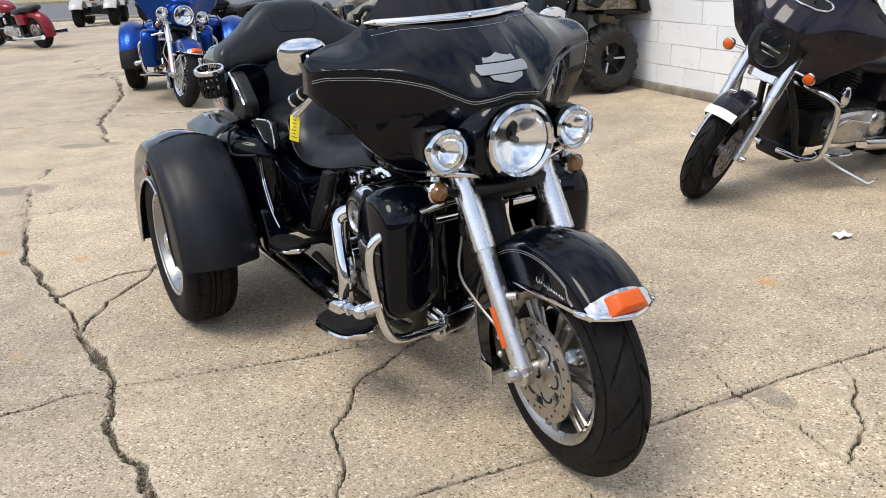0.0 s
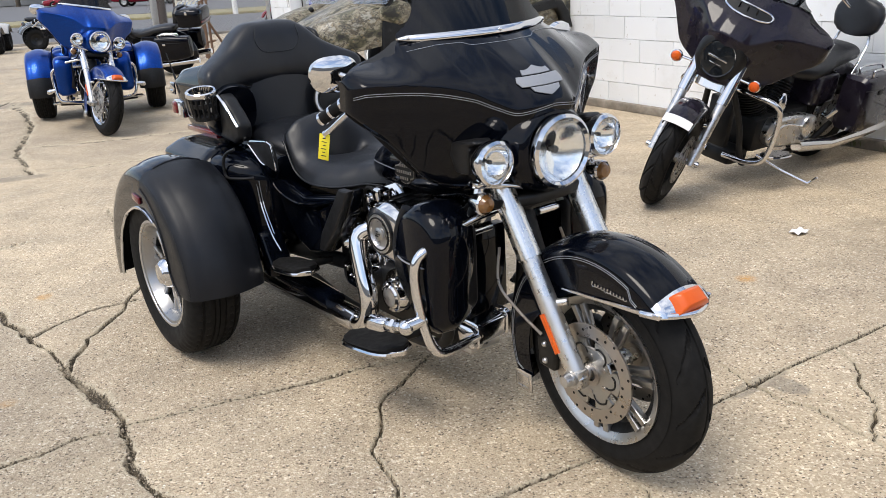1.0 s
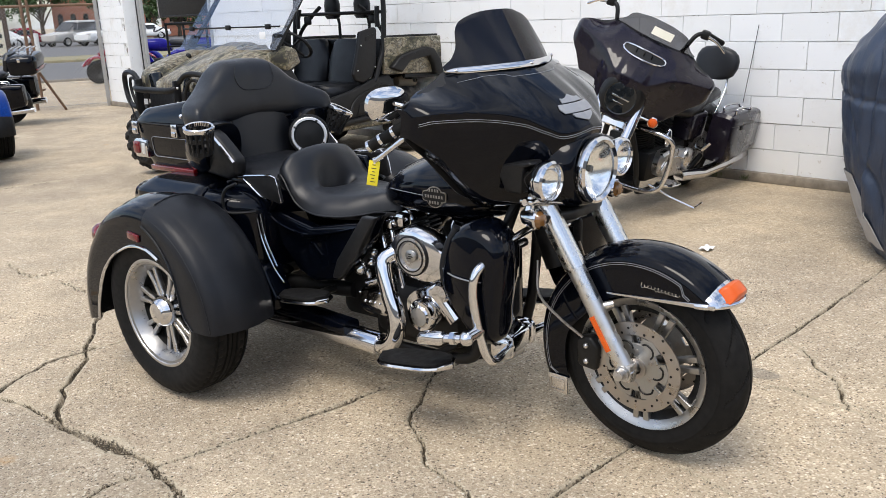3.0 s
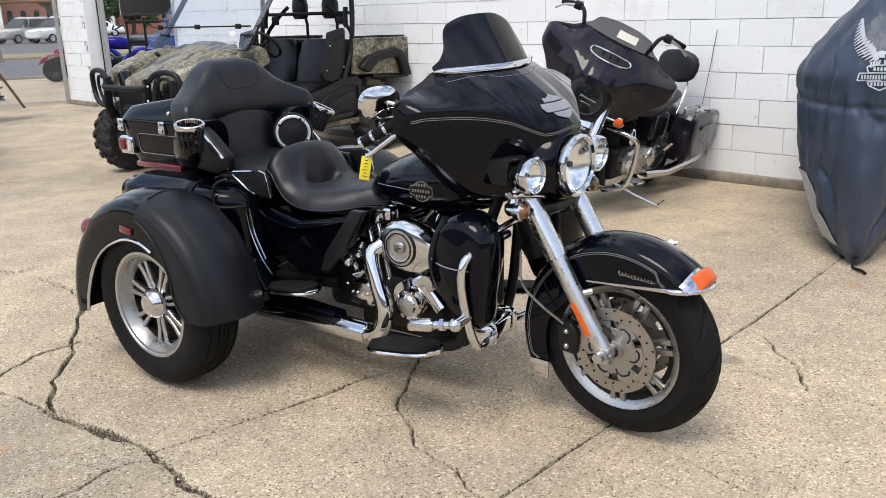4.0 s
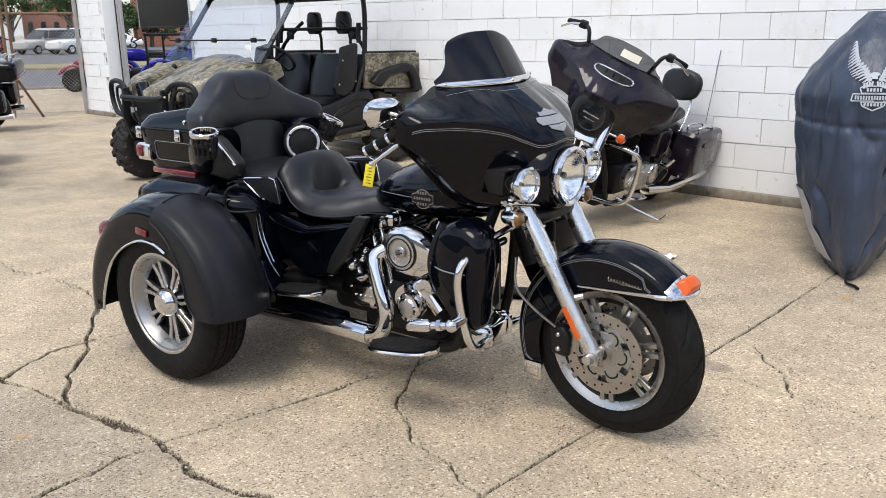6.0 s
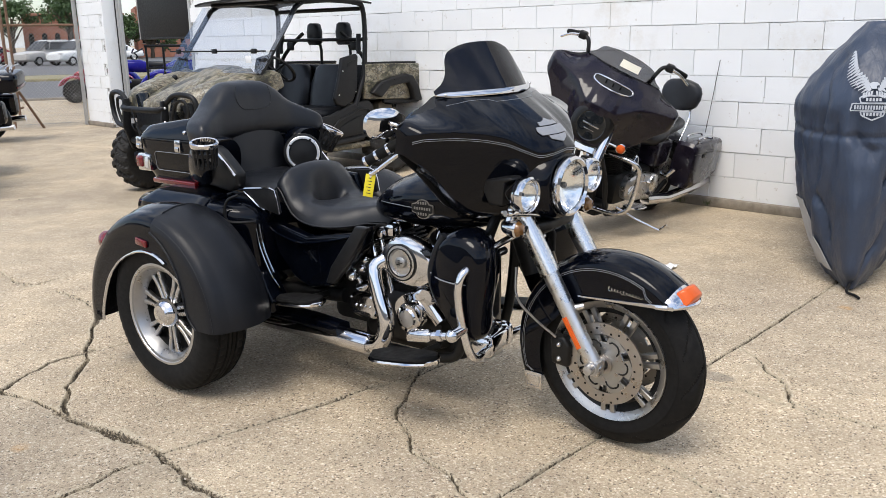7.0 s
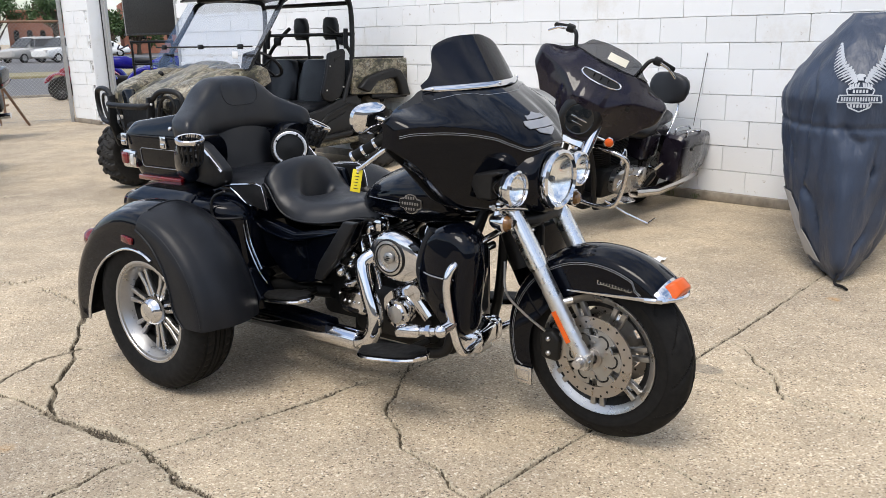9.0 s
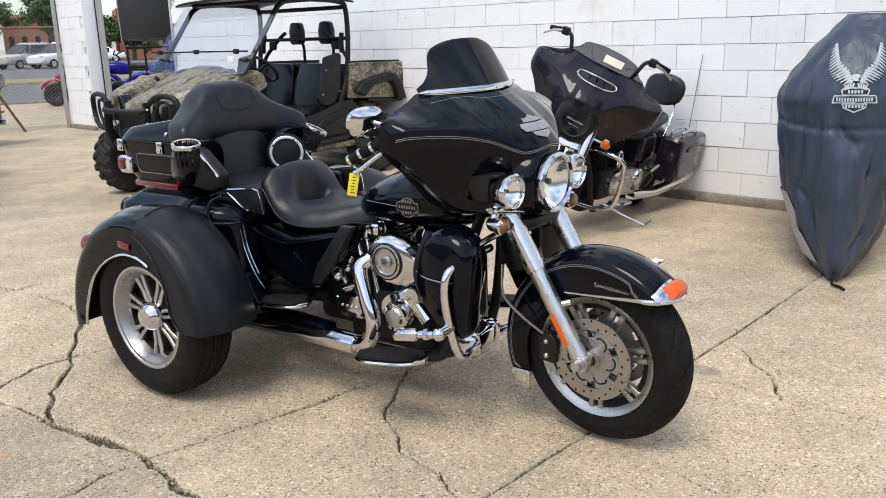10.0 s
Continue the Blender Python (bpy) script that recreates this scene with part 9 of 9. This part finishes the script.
# ---- weeds at the foot of the wall ----
def weed(at, seed, size):
    r = random.Random(seed)
    sh = Shape()
    for k in range(26):
        a = r.uniform(0, math.tau)
        lean = r.uniform(0.2, 1.1)
        h = size * r.uniform(0.5, 1.0)
        base = Vector((r.gauss(0, size * 0.25), r.gauss(0, size * 0.10), 0.0))
        tip = base + Vector((math.cos(a) * lean * h, math.sin(a) * lean * h * 0.6, h))
        mid = base.lerp(tip, 0.55) + Vector((0, 0, h * 0.12))
        w = Vector((-math.sin(a), math.cos(a), 0)) * size * r.uniform(0.03, 0.08)
        sh.add([base, mid - w, tip, mid + w], [(0, 1, 2, 3)])
    ob = tagged(new("weed_tuft", sh.moved(WM @ Matrix.Translation(at)).mesh("weed_tuft", WEED, flip=False)), "small green weed tuft at the foot of the wall", "weed", "weeds along the wall")
    return ob


for at, seed, size in (((1.05, 0.07, 0.0), 1, 0.10), ((1.30, 0.06, 0.0), 2, 0.05), ((1.75, 0.06, 0.0), 3, 0.04), ((0.80, 0.06, 0.0), 4, 0.06), ((2.6, 0.06, 0.0), 5, 0.04)):
    weed(at, seed, size)


# ---- behind the camera: unseen walls added to darken reflections ----
structure("wall_south", Shape().box((0, -15, 2.2), (70, 0.3, 4.4)), GREYBODY, "unseen plain grey wall added to darken reflections", "wall")
structure("wall_west", Shape().box((-34, 5, 2.0), (0.3, 40, 4.0)), GREYBODY, "unseen plain grey wall added to darken reflections", "wall")

# ---- the wall's blocks ----
rest, count = Shape(), 0
for row in range(20):
    z = 0.045 + COURSE * (row + 0.5)
    shift = (row % 2) * BLOCK_L / 2
    col = math.floor((S_END - shift) / BLOCK_L) + 1
    while True:
        s = col * BLOCK_L + shift + BLOCK_L / 2
        col += 1
        if s > S_POST:
            break
        a, b = s - BLOCK_L / 2 + 0.0025, s + BLOCK_L / 2 - 0.0025
        home = None
        if b <= S_OPEN_A + BLOCK_L / 2 and a < S_OPEN_A - 0.1:
            home, b = wall_east, min(b, S_OPEN_A - 0.002)
        elif a >= S_OPEN_B - BLOCK_L / 2 and b > S_OPEN_B + 0.08:
            home, a, b = wall_pier, max(a, S_OPEN_B + 0.004), min(b, S_POST - 0.004)
        elif z > 2.85:
            home = wall_lintel
        if home is None or b - a < 0.05:
            continue
        full = abs(b - a - BLOCK_L) < 0.02
        proud = block_rng.uniform(-0.0025, 0.0025)
        m = WM @ Matrix.Translation(((a + b) / 2, proud - 0.001, z)) @ Matrix.Rotation(block_rng.uniform(-0.003, 0.003), 4, "Y")
        if full and count < 300 and home is wall_east and -2.2 < s < 7.0 and z < 2.4:
            ob = new("block", BLOCK_MESHES[block_rng.randrange(5)])
            ob.matrix_world = m
            ob.parent = home
            count += 1
        else:
            piece = Shape().box((0, 0, 0), (b - a, 0.022, COURSE - 0.005))
            rest.add(piece.moved(m).v, piece.f)
ob = part("blocks", rest, BLOCK, wall_east, "remaining white-painted blocks")
ob["kind"] = "stuff"
